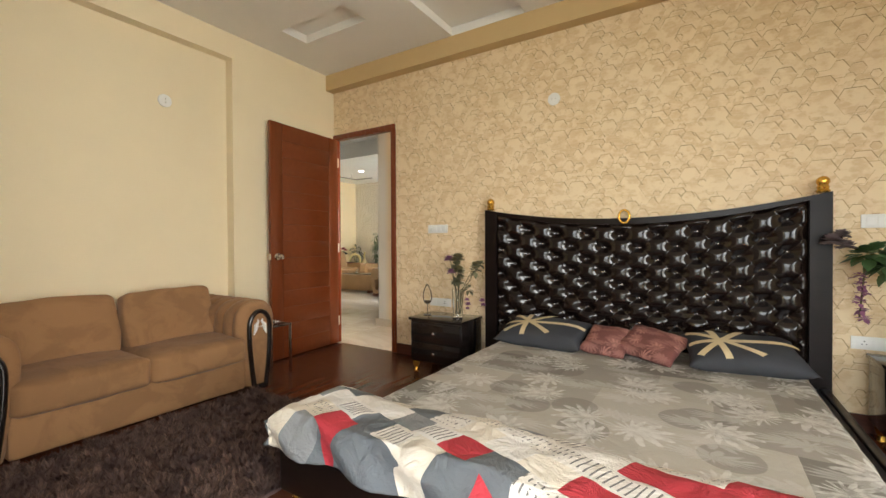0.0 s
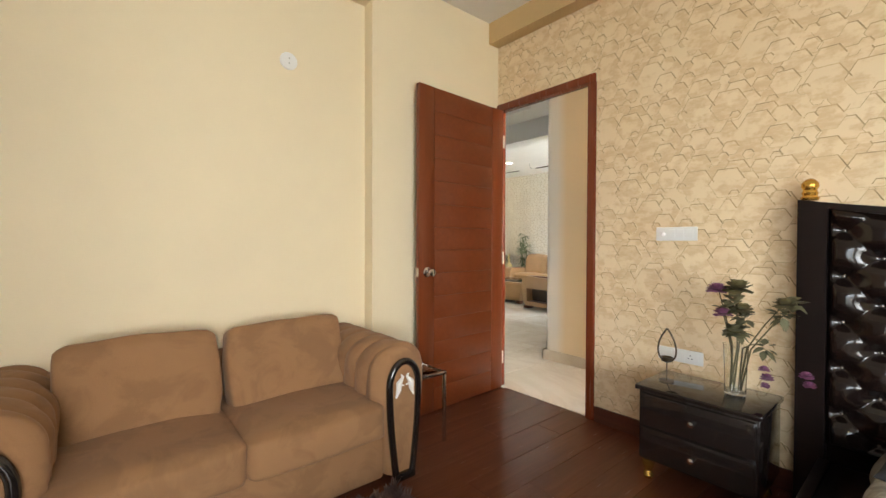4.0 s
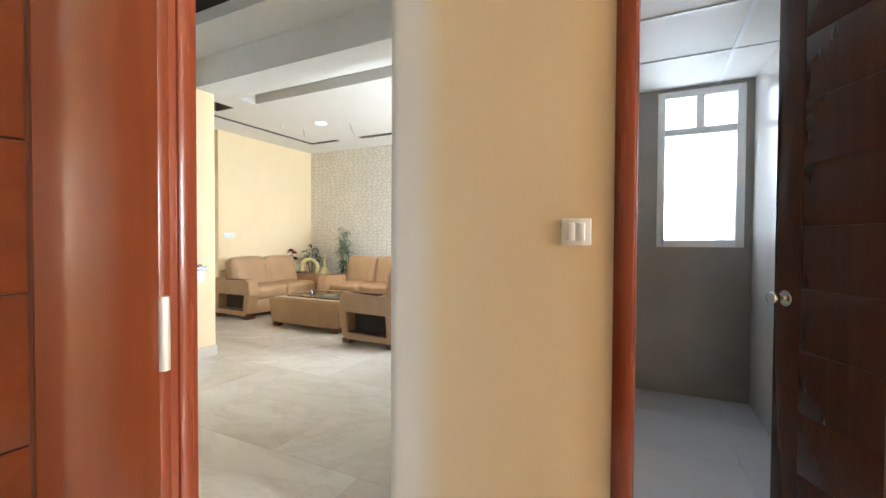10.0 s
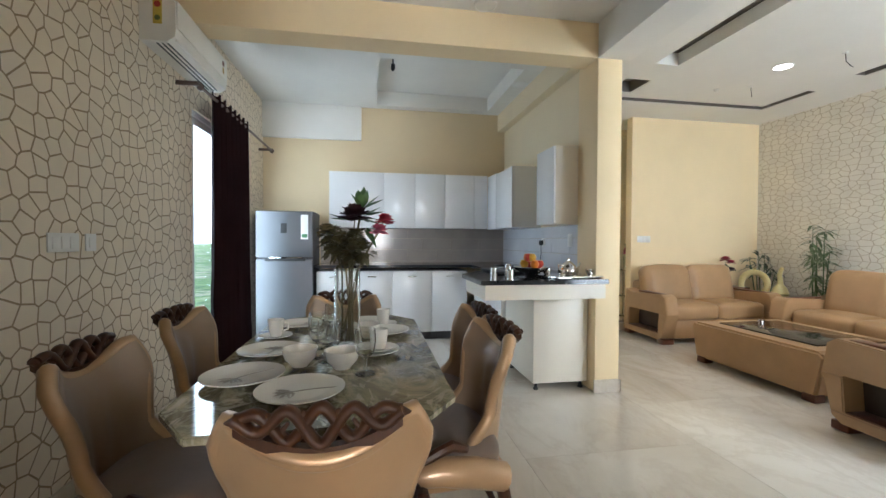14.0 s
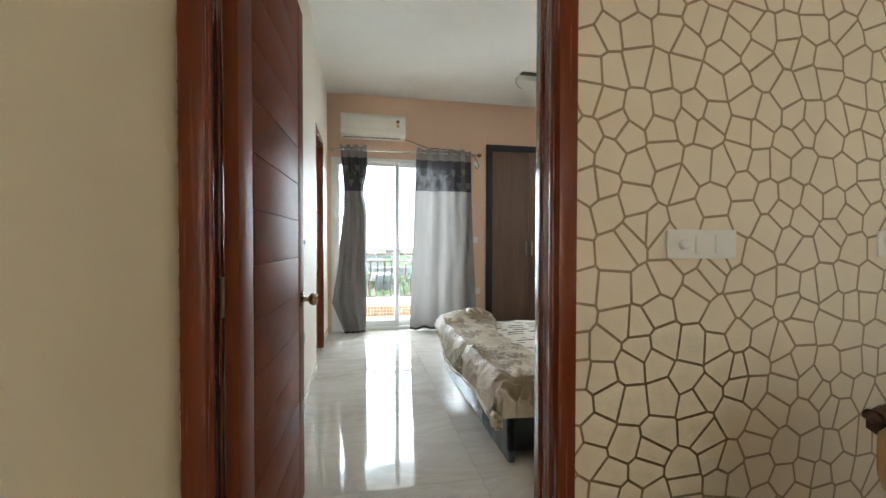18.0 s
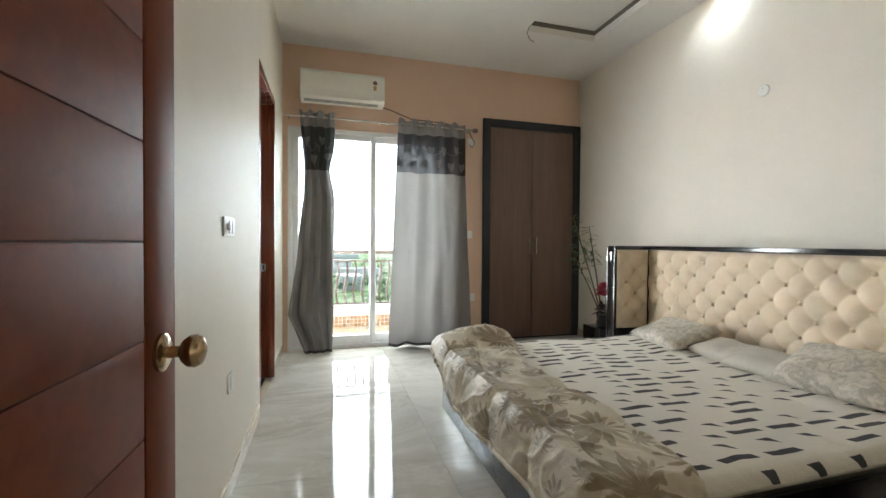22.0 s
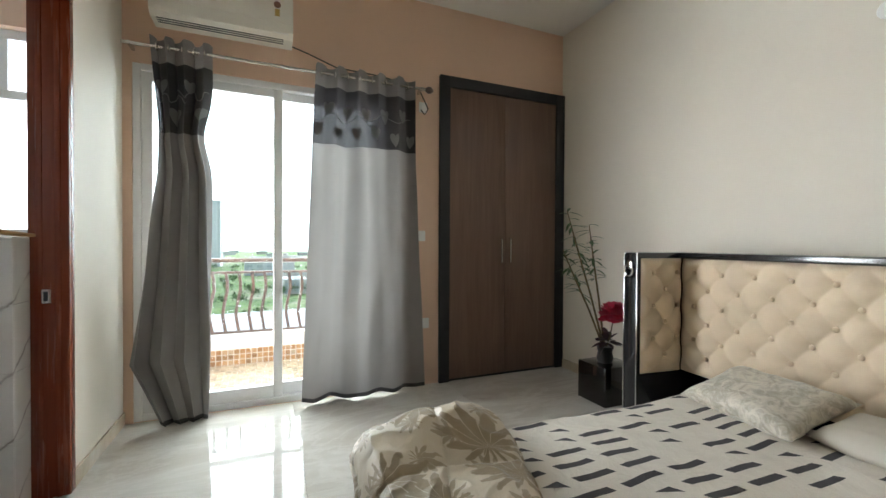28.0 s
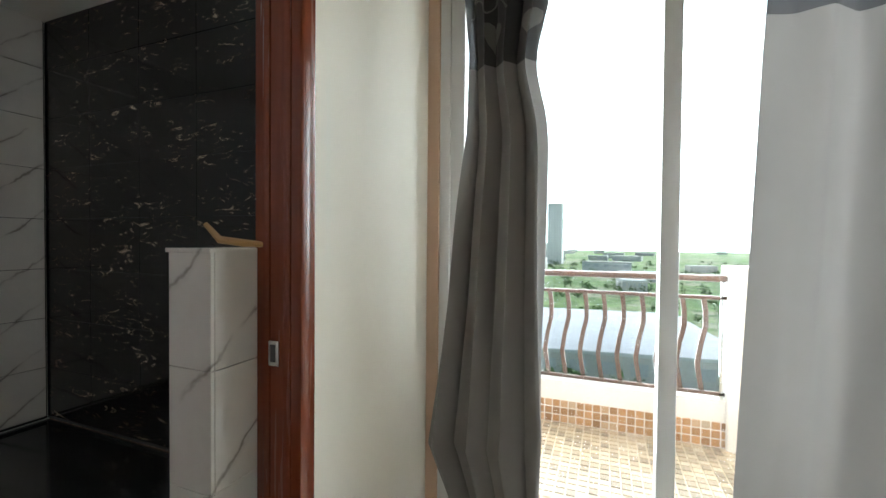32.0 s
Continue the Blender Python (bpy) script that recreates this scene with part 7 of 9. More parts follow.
part("spout", tube(B(), [(0, 0.055, 0.06), (0, 0.10, 0.085), (0, 0.12, 0.115)], [0.014, 0.01, 0.006], 10), MAT["chrome"], ob)
part("handle", tube(B(), [(0, -0.05, 0.10), (0, -0.095, 0.10), (0, -0.095, 0.06), (0, -0.055, 0.045)], 0.006, 8), MAT["chrome"], ob)
for x, y in ((0.09, -0.13), (-0.08, -0.15), (0.08, 0.15), (-0.09, 0.14)):
    part("cup", lathe(B(), [(0.022, 0.018), (0.032, 0.04), (0.035, 0.065), (0.032, 0.065), (0.02, 0.03)], 16, (x, y, 0)), MAT["chrome"], ob)
s = plate_switch("socket_plate", "white socket with a black plug on kitchen tiles", "y", (-7.95, YK - 0.012, 1.20), 0.09, 0.085, 1, -1)
part("plug", rbox((-0.02, -0.05, -0.03), (0.02, -0.012, 0.02), 0.006), MAT["dark"], s, "black plug")
part("cable", tube(B(), [(0, -0.03, -0.03), (0.0, -0.03, -0.12), (-0.03, -0.03, -0.22), (-0.05, -0.04, -0.272)], 0.004, 6), MAT["dark"], s)
plate_switch("switch_plate", "white switch plate on kitchen tiles", "y", (-7.35, YK - 0.012, 1.22), 0.085, 0.12, 2, -1)


# ---------- living room ----------
def lounge_sofa(seats, label, wide):
    """A tan leather sofa facing +y, its back at y = 0; the arms are broad boxes with an open shelf."""
    ob = thing("lounge_sofa", label, "sofa", (0, 0, 0), 0, "living room sofas")
    aw, dp = 0.17, 0.84
    x1 = wide / 2
    for s in (-1, 1):
        a, b = (x1 - aw, x1) if s > 0 else (-x1, -x1 + aw)
        lo_out = [(0.05, 0.06), (dp - 0.10, 0.05), (dp - 0.04, 0.09), (dp - 0.03, 0.125), (0.05, 0.125)]
        front = [(dp - 0.12, 0.125), (dp - 0.03, 0.125), (dp + 0.03, 0.36), (dp - 0.10, 0.36)]
        rear = [(0.05, 0.125), (0.16, 0.125), (0.18, 0.36), (0.07, 0.36)]
        top_ = [(0.07, 0.36), (dp + 0.03, 0.36), (dp, 0.55), (dp - 0.06, 0.59), (0.25, 0.56), (0.10, 0.60)]
        for shape_, nm in ((top_, "arm"), (lo_out, "arm_base"), (front, "arm_front"), (rear, "arm_rear")):
            bm = prism(B(), shape_, a, b, "x")
            bmesh.ops.bevel(bm, geom=[e for e in bm.edges if abs((e.verts[0].co - e.verts[1].co).normalized().x) < 0.5], offset=0.008, segments=2, affect="EDGES")
            part(nm, bm, MAT["tan_leather"], ob, "tan leather arm box" if nm == "arm" else "", 50)
        xo, xi = (b, a) if s > 0 else (a, b)
        # The hollow's shade is put into the dark colour of this panel.
        part("shelf_back", rbox((min(xi, xi + s * 0.02), 0.15, 0.12), (max(xi, xi + s * 0.02), dp - 0.09, 0.365), 0.002), MAT["shelf_shade"], ob, "panel coloured as the shade inside the open arm shelf")
        part("shelf_board", rbox((a + 0.012, 0.15, 0.122), (b - 0.012, dp - 0.11, 0.134), 0.002), MAT["walnut"], ob, "walnut shelf board in the arm")
        part("arm_top", rbox((a + 0.045, 0.30, 0.57), (b - 0.045, dp - 0.10, 0.592), 0.006), MAT["walnut"], ob, "walnut inlay in the arm")
        part("foot", rbox((a + 0.01, dp - 0.14, 0), (b - 0.01, dp - 0.03, 0.06), 0.008), MAT["walnut"], ob)
        part("foot", rbox((a + 0.01, 0.05, 0), (b - 0.01, 0.16, 0.06), 0.008), MAT["walnut"], ob)
    ix0, ix1 = -x1 + aw, x1 - aw
    part("base", rbox((ix0, 0.06, 0.06), (ix1, dp - 0.06, 0.28), 0.02), MAT["tan_leather"], ob)
    part("back", rbox((ix0 - 0.03, 0.0, 0.07), (ix1 + 0.03, 0.17, 0.70), 0.05, 3), MAT["tan_leather"], ob)
    w = (ix1 - ix0) / seats
    for k in range(seats):
        c = ix0 + (k + 0.5) * w
        bm = block(w - 0.006, 0.60, 0.20, 0.05, 14, 0.02, 0.005, k)
        part("seat_cushion", moved(bm, Matrix.Translation((c, 0.48, 0.36))), MAT["tan_leather"], ob, "", 80)
        bm = block(w - 0.004, 0.20, 0.50, 0.065, 14, 0.025, 0.006, k + 9)
        part("back_cushion", moved(bm, pose(c, 0.22, 0.64, 13, 0, 0)), MAT["tan_leather"], ob, "", 80)
    return ob


sa = lounge_sofa(2, "two-seat tan leather sofa against the yellow wall", 1.62)
sa.matrix_basis = pose(-8.93, 7.90, 0, 0, 0, -90)
sc = lounge_sofa(2, "two-seat tan leather sofa with its back to the window", 1.62)
sc.matrix_basis = pose(-5.16, 7.45, 0, 0, 0, 86)
sb = lounge_sofa(3, "three-seat tan leather sofa against polygon wallpaper", 2.15)
sb.matrix_basis = pose(-6.78, 9.12, 0, 0, 0, 180)
tb = thing("coffee_table", "tan leather coffee table with a black glass top", "table", (-6.93, 7.50, 0), 0)
bm = prism(B(), [(-0.58, 0.05), (0.58, 0.05), (0.64, 0.36), (0.60, 0.40), (-0.60, 0.40), (-0.64, 0.36)], -0.50, 0.50, "y")
bmesh.ops.bevel(bm, geom=bm.edges[:], offset=0.02, segments=2, affect="EDGES")
part("body", bm, MAT["tan_leather"], tb, "", 50)
part("glass_top", rbox((-0.46, -0.34, 0.395), (0.46, 0.34, 0.412), 0.003), MAT["black_gloss"], tb, "black glass top")
for x in (-0.52, 0.52):
    for y in (-0.44, 0.44):
        part("foot", rbox((x - 0.05, y - 0.05, 0), (x + 0.05, y + 0.05, 0.06), 0.006), MAT["walnut"], tb)
ob = thing("wine_glass", "small glass on the coffee table", "glass", (-7.22, 7.46, 0.412))
part("glass", lathe(B(), [(0.028, 0), (0.03, 0.05), (0.028, 0.05), (0.025, 0.006)], 16), MAT["chrome"], ob)


def side_table(place, w, d, h, label):
    ob = thing("side_table", label, "side table", place)
    part("top", rbox((-w / 2, -d / 2, h - 0.03), (w / 2, d / 2, h), 0.006), MAT["walnut"], ob)
    part("glass_top", rbox((-w / 2 + 0.03, -d / 2 + 0.03, h), (w / 2 - 0.03, d / 2 - 0.03, h + 0.008), 0.002), MAT["black_gloss"], ob)
    for x in (-w / 2 + 0.03, w / 2 - 0.03):
        for y in (-d / 2 + 0.03, d / 2 - 0.03):
            part("leg", rbox((x - 0.02, y - 0.02, 0), (x + 0.02, y + 0.02, h - 0.03), 0.004), MAT["walnut"], ob)
    part("shelf", rbox((-w / 2 + 0.02, -d / 2 + 0.02, 0.08), (w / 2 - 0.02, d / 2 - 0.02, 0.10), 0.004), MAT["walnut"], ob)
    return ob


def ring_vase(place, h, rz=0):
    """A pale gold vase shaped as a tall flattened ring with a neck."""
    ob = thing("ring_vase", "pale gold ceramic vase with an oval opening", "vase", place, rz)
    rx, rz_ = h * 0.36, h * 0.40
    part("ring", tube(B(), [(rx * math.cos(a), 0, h * 0.45 + rz_ * math.sin(a)) for a in [2 * math.pi * k / 32 for k in range(33)]], h * 0.10, 12, False), MAT["pale_gold"], ob)
    part("neck", lathe(B(), [(h * 0.05, h * 0.88), (h * 0.045, h * 0.95), (h * 0.06, h)], 16), MAT["pale_gold"], ob)
    part("foot", lathe(B(), [(h * 0.16, 0), (h * 0.16, h * 0.02), (h * 0.06, h * 0.03)], 20), MAT["pale_gold"], ob)
    return ob


def gourd_vase(place, h):
    ob = thing("gourd_vase", "pale gold drop-shaped vase with a bent neck", "vase", place)
    part("body", lathe(B(), [(h * 0.12, 0), (h * 0.2, h * 0.08), (h * 0.24, h * 0.2), (h * 0.18, h * 0.36), (h * 0.08, h * 0.48)], 24), MAT["pale_gold"], ob)
    part("neck", tube(B(), [(0, 0, h * 0.46), (0, 0, h * 0.6), (-h * 0.03, 0, h * 0.76), (h * 0.02, 0, h * 0.92), (h * 0.06, 0, h)], [h * 0.085, h * 0.07, h * 0.065, h * 0.06, h * 0.05], 14), MAT["pale_gold"], ob)
    return ob


side_table((-8.55, 9.0, 0), 0.50, 0.50, 0.46, "walnut corner table between two sofas")
ring_vase((-8.62, 8.86, 0.468), 0.40, 40)
gourd_vase((-8.36, 8.98, 0.468), 0.42)
side_table((-5.34, 8.90, 0), 0.80, 0.55, 0.42, "walnut side table with a dark top")
gourd_vase((-5.58, 8.80, 0.428), 0.40)
ring_vase((-5.16, 8.86, 0.428), 0.38)


def bamboo(name, label, place, h, seed, leaves=70, spread=0.28, stalks=6, size=0.16, mat="leaf_dark", tiers=()):
    rng = random.Random(seed)
    ob = thing(name, label, "plant", place)
    part("pot", lathe(B(), [(0.10, 0), (0.14, 0.03), (0.15, 0.22), (0.14, 0.24), (0.12, 0.22)], 20), MAT["black_gloss"], ob)
    lv = B()
    for k in range(stalks):
        a = 2 * math.pi * k / stalks
        top = Vector((spread * math.cos(a) * rng.uniform(0.3, 1), spread * math.sin(a) * rng.uniform(0.3, 1), h * rng.uniform(0.72, 1.0)))
        b = Vector((0.05 * math.cos(a), 0.05 * math.sin(a), 0.18))
        pts = [b.lerp(top, t) + Vector((0, 0, 0.06 * math.sin(math.pi * t))) for t in (0, 0.33, 0.66, 1)]
        part("stalk", tube(B(), pts, [0.009, 0.008, 0.006, 0.003], 7), MAT["leaf"], ob)
        for _ in range(leaves // stalks):
            t = rng.choice(tiers) + rng.gauss(0, 0.025)
            o = b.lerp(top, t)
            d = Vector((rng.gauss(0, 1), rng.gauss(0, 1), rng.uniform(-0.3, 0.6))).normalized()
            leaf(lv, o, o + d * size * rng.uniform(0.6, 1.2), size * 0.11, size * 0.45)
    part("foliage", lv, MAT[mat], ob, "", 80)
    return ob


bamboo("bamboo_plant", "tall airy potted artificial bamboo in the living room corner", (-7.96, 9.07, 0), 1.50, 21, 150, 0.13, 5, 0.17, "leaf_pale", (0.50, 0.68, 0.84, 0.98))
bamboo("potted_plant", "small grey-green artificial palm behind the corner table", (-8.72, 9.10, 0), 1.14, 22, 60, 0.20, 6, 0.17, "leaf_dark", (0.85, 0.97))
bouquet("flower_vase", "glass vase with dark red artificial roses by the sofa", (-8.80, 8.58, 0.60), 0.04, 0.18, 1.1, [(0, 0, 0.34), (0.05, 0.03, 0.28), (-0.04, 0.02, 0.26)],
        [(0, 0, 0.24, 0.06, 18)], [(0, 0, 0.38, 0.075, "petal_red"), (0.04, 0.05, 0.34, 0.06, "petal_red"), (0.06, 0.04, 0.24, 0.06, "petal_dark")], 31, "leaf_dark")
ob = thing("sofa_shelf", "narrow walnut ledge behind the sofa arm", "shelf", (-8.80, 8.62, 0))
part("board", rbox((-0.16, -0.10, 0.575), (0.16, 0.2, 0.60), 0.004), MAT["walnut"], ob)
part("support", rbox((-0.12, -0.06, 0), (0.12, 0.16, 0.575), 0.004), MAT["walnut"], ob)
bouquet("flower_vase", "vase of red and cream artificial flowers on the side table", (-5.48, 9.00, 0.428), 0.045, 0.20, 1.1, [(-0.12, 0, 0.52), (0.05, 0, 0.46), (0.3, 0, 0.55), (0.5, 0, 0.62), (-0.02, 0, 0.40)],
        [(-0.14, 0, 0.48, 0.08, 20), (0.05, 0, 0.42, 0.08, 18), (0.5, 0, 0.60, 0.09, 10), (0.68, 0, 0.55, 0.08, 8)], [(-0.02, -0.02, 0.50, 0.07, "petal_red"), (0.08, -0.02, 0.40, 0.06, "petal_pink"), (0.30, 0, 0.52, 0.06, "petal_pink"), (0.42, 0, 0.64, 0.05, "petal_dark")], 32, "leaf_dark")
ob = thing("console_shelf", "glass console shelf with a flower vase in the passage", "shelf", (-9.36, 7.52, 0))
part("top", rbox((-0.25, -0.14, 0.78), (0.25, 0.04, 0.80), 0.003), MAT["glass"], ob)
for z in (0.40, 0.10):
    part("shelf", rbox((-0.25, -0.14, z), (0.25, 0.04, z + 0.015), 0.003), MAT["glass"], ob)
for x in (-0.24, 0.24):
    for y in (-0.13, 0.03):
        part("post", rbox((x - 0.01, y - 0.01, 0), (x + 0.01, y + 0.01, 0.78), 0.002), MAT["steel"], ob)
bouquet("flower_vase", "white vase of pink artificial flowers on the console", (-9.34, 7.44, 0.80), 0.05, 0.20, 1.0, [(0, 0, 0.35), (0.08, 0, 0.42), (-0.05, 0, 0.30)], [(0.05, 0, 0.36, 0.08, 16)], [(0, 0, 0.30, 0.06, "petal_red"), (0.09, 0, 0.42, 0.06, "leaf_dry"), (-0.04, 0, 0.25, 0.05, "petal_pink")], 33)
ob = thing("tv_unit", "low dark walnut cabinet on the living room floor", "cabinet", (-4.22, 7.24, 0))
part("body", rbox((-0.40, -0.32, 0.0), (0.42, 0.34, 0.19), 0.008), MAT["walnut"], ob)
part("top", rbox((-0.42, -0.34, 0.19), (0.42, 0.34, 0.215), 0.004), MAT["walnut"], ob)
part("drawer", rbox((-0.36, -0.332, 0.03), (0.36, -0.318, 0.17), 0.003), MAT["walnut"], ob)
plate_switch("switch_plate", "white switch plate on the yellow wall", "x", (XY, 7.46, 1.25), 0.20, 0.09, 3, 1)
plate_switch("switch_plate", "white switch plate on polygon wallpaper", "y", (-6.1, YW, 1.25), 0.12, 0.09, 2, -1)


def downlight(place, lit=True, r=0.075):
    ob = thing("downlight", "round recessed ceiling light, lit" if lit else "round recessed ceiling light, unlit", "ceiling light", place, 0, "downlights")
    part("rim", lathe(B(), [(r + 0.012, 0), (r + 0.012, -0.006), (r, -0.008), (r, 0)], 28), MAT["white_plastic"], ob)
    part("lens", lathe(B(), [(r, -0.001), (r, -0.004)], 28), MAT["lamp_face"] if lit else MAT["white_plastic"], ob)
    return ob


for x, y in ((-7.25, 7.69), (-5.88, 7.69)):
    downlight((x, y, ZC - 0.001))
for x, y in ((-7.6, 4.55), (-6.75, 4.55), (-8.2, 5.35)):
    downlight((x, y, (ZC + 0.019 if x < -7.1 else ZC - 0.001)), False)
downlight((-7.0, -0.25, Z2 - 0.061), True)
downlight((-4.35, 0.6, Z2 - 0.061), False)


def ceiling_wire(place, pts, label="bare lamp wires hanging from the ceiling"):
    ob = thing("ceiling_wire", label, "wire", place)
    part("wire", tube(B(), pts, 0.003, 6), MAT["dark"], ob)
    part("hook", lathe(B(), [(0.022, 0), (0.022, -0.01), (0.006, -0.014)], 14), MAT["white_plastic"], ob)
    return ob


ceiling_wire((-7.75, 7.85, ZC), [(0, 0, 0), (0, 0, -0.03), (0.01, 0, -0.12)])
ceiling_wire((-6.9, 7.95, ZC), [(0, 0, 0), (0, 0.01, -0.08), (0.03, 0.02, -0.13), (0.05, 0.02, -0.15)])
ceiling_wire((-5.35, 7.85, ZC), [(0, 0, 0), (0, 0.0, -0.16)])
ob = thing("smoke_detector", "small white ceiling smoke detector", "detector", (-5.10, 7.35, ZC))
part("body", lathe(B(), [(0.055, 0), (0.055, -0.02), (0.035, -0.035), (0.01, -0.04)], 24), MAT["white_plastic"], ob)
ob = thing("sprinkler", "small white ceiling fire sprinkler", "sprinkler", (-7.9, 7.55, ZC))
part("body", lathe(B(), [(0.03, 0), (0.03, -0.008), (0.01, -0.03), (0.02, -0.034)], 16), MAT["white_plastic"], ob)
ob = thing("pendant_stub", "small bulb holder under the kitchen tray ceiling", "lamp holder", (-8.15, 3.95, ZC + 0.02))
part("holder", lathe(B(), [(0.008, 0.18), (0.008, 0.10), (0.02, 0.09), (0.022, 0.04), (0.01, 0.02)], 14), MAT["dark"], ob)
# skirting
fixed("baseboard_hall", slab("y", YH - 0.014, YH, -3.769, -2.96, 0, 0.10), [MAT["skirting_marble"]], "cream marble skirting", "skirting")
fixed("baseboard_corner", slab("x", -3.769, -3.755, YH - 0.014, 6.75, 0, 0.10), [MAT["skirting_marble"]], "cream marble skirting", "skirting")
fixed("baseboard_pillar", merge(slab("x", -6.84, -6.828, 5.49, 5.72, 0, 0.10), slab("y", 5.71, 5.722, -7.15, -6.828, 0, 0.10)), [MAT["skirting_marble"]], "cream marble skirting", "skirting")
fixed("baseboard_living", merge(slab("y", YW - 0.014, YW, XY, -2.42, 0, 0.10), slab("x", XY, XY + 0.014, 7.0, YW - 0.014, 0, 0.10)), [MAT["skirting_marble"]], "cream marble skirting", "skirting")
fixed("baseboard_dining", slab("y", YD, YD + 0.014, -7.25, -4.735, 0, 0.10), [MAT["skirting_marble"]], "cream marble skirting", "skirting")

# ---------- bedroom two ----------
sliding_window("window_balcony", "white sliding balcony door with two sashes", -5.45, -3.79, 0.0, 2.30, YF - 0.06, -4.65)


def sheet_print():
    """White sheet printed with slanting charcoal bars and triangles on a faint lattice."""
    n = Nodes("white sheet with charcoal bars")
    s = n.node("SeparateXYZ")
    n.t.links.new(n.coord, s.inputs[0])
    def cell(v, step):
        return n.math("FRACT", n.math("DIVIDE", v, step)), n.math("FLOOR", n.math("DIVIDE", v, step))
    xx = n.math("ADD", s.outputs["X"], n.math("MULTIPLY", s.outputs["Y"], 0.55))
    fy, iy = cell(s.outputs["Y"], 0.074)
    shift = n.math("FRACT", n.math("MULTIPLY", n.math("SINE", n.math("MULTIPLY", iy, 12.9898)), 43758.5))
    fx, ix = cell(n.math("ADD", xx, n.math("MULTIPLY", shift, 0.31)), 0.20)
    c = n.node("CombineXYZ", X=ix, Y=iy)
    wn_ = n.t.nodes.new("ShaderNodeTexWhiteNoise")
    wn_.noise_dimensions = "2D"
    n.t.links.new(c.outputs[0], wn_.inputs["Vector"])
    rnd = wn_.outputs["Value"]
    length = n.math("ADD", 0.28, n.math("MULTIPLY", n.math("GREATER_THAN", rnd, 0.42), 0.45))
    bar = n.math("MULTIPLY", n.math("LESS_THAN", fx, length), n.math("LESS_THAN", fy, 0.36))
    tri = n.math("LESS_THAN", fy, n.math("SUBTRACT", 0.55, n.math("MULTIPLY", fx, 1.9)))
    small = n.math("LESS_THAN", rnd, 0.42)
    ink = n.math("ADD", n.math("MULTIPLY", bar, n.math("SUBTRACT", 1.0, small)), n.math("MULTIPLY", tri, small), True)
    ink = n.math("MULTIPLY", ink, n.math("GREATER_THAN", n.math("FRACT", n.math("MULTIPLY", rnd, 7.3)), 0.16))
    col = n.mix(n.noise(3, 4), (0.68, 0.63, 0.56), (0.76, 0.71, 0.64))
    col = n.mix(n.math("MULTIPLY", ink, 0.96), col, (0.035, 0.034, 0.042))
    h = n.math("ADD", n.noise(7, 6, 0.65, None, 1.2), n.math("MULTIPLY", n.noise(260, 2), 0.05))
    return n.done(col, 0.85, 0, h, 0.6, 0.02)


def damask(name, ground, dark, scale=3.2, lobes=9):
    """Satin with large acanthus leaves, unrolled over the hanging end."""
    n = Nodes(name)
    c = n.node("SeparateXYZ")
    n.t.links.new(n.coord, c.inputs[0])
    v = n.node("CombineXYZ", X=n.math("SUBTRACT", c.outputs["X"], n.math("MULTIPLY", c.outputs["Z"], 0.9)), Y=c.outputs["Y"]).outputs[0]
    m = n.math("MAXIMUM", motif(n, v, scale, lobes), n.math("MULTIPLY", motif(n, n.scaled(1, 1, 1, v, (0, 0, 0.7), (3, 5, 0)), scale * 1.9, lobes - 2, 0.20, 0.24), 0.8))
    col = n.mix(n.noise(2.5, 3), dim(ground, 0.92), dim(ground, 1.06))
    col = n.mix(n.math("MULTIPLY", m, 0.92), col, dark)
    h = n.math("ADD", n.noise(14, 5, 0.6, None, 1.0), n.math("MULTIPLY", n.noise(240, 2), 0.04))
    return n.done(col, 0.55, 0, h, 0.5, 0.016, 0, 0.2)


def mottled(name, a, b):
    n = Nodes(name)
    m = n.ramp(n.noise(17, 5, 0.62, None, 1.6), (0.40, 0.0), (0.60, 1.0))
    col = n.mix(n.math("MULTIPLY", m, 0.75), a, b)
    return n.done(col, 0.6, 0, n.math("ADD", n.noise(13, 5, 0.6, None, 1.0), n.math("MULTIPLY", n.noise(240, 2), 0.04)), 0.5, 0.02, 0, 0.2)


MAT["bars"] = sheet_print()
MAT["damask"] = damask("beige damask satin", (0.60, 0.52, 0.40), (0.27, 0.205, 0.12), 3.3, 13)
MAT["damask_small"] = mottled("grey beige mottled satin", (0.56, 0.51, 0.42), (0.27, 0.245, 0.19))
MAT["pale_pillow"] = plain("pale grey pillow cotton", (0.52, 0.48, 0.41), 0.8, 0, 5, 0.1, 200, 0.25)
MAT["bed_base"] = plain("black lacquered bed base", (0.016, 0.016, 0.018), 0.16, 0, 5, 0.3, 90, 0.06, 0.4)
MAT["bed_slate"] = plain("slate blue leatherette", (0.10, 0.125, 0.15), 0.22, 0, 9, 0.4, 120, 0.12, 0.3)

BX0, BX1, BY0, BY1 = -6.62, -4.93, -0.40, 1.34
bed2 = thing("double_bed", "black double bed with a cream tufted winged headboard", "bed", (-6.0, 0.5, 0))
part("side_rail", rbox((BX0 + 6, BY0 - 0.5, 0.06), (BX1 + 6, BY0 - 0.46, 0.33), 0.01), MAT["bed_base"], bed2)
part("side_rail", rbox((BX0 + 6, BY1 - 0.54, 0.06), (BX1 + 6, BY1 - 0.50, 0.33), 0.01), MAT["bed_base"], bed2)
part("foot_panel", rbox((BX1 + 5.96, BY0 - 0.5, 0.0), (BX1 + 6.0, BY1 - 0.5, 0.34), 0.012), MAT["bed_slate"], bed2, "slate blue-grey foot panel")
part("slat_base", rbox((BX0 + 6, BY0 - 0.45, 0.18), (BX1 + 5.95, BY1 - 0.55, 0.26), 0.005), MAT["bed_base"], bed2)
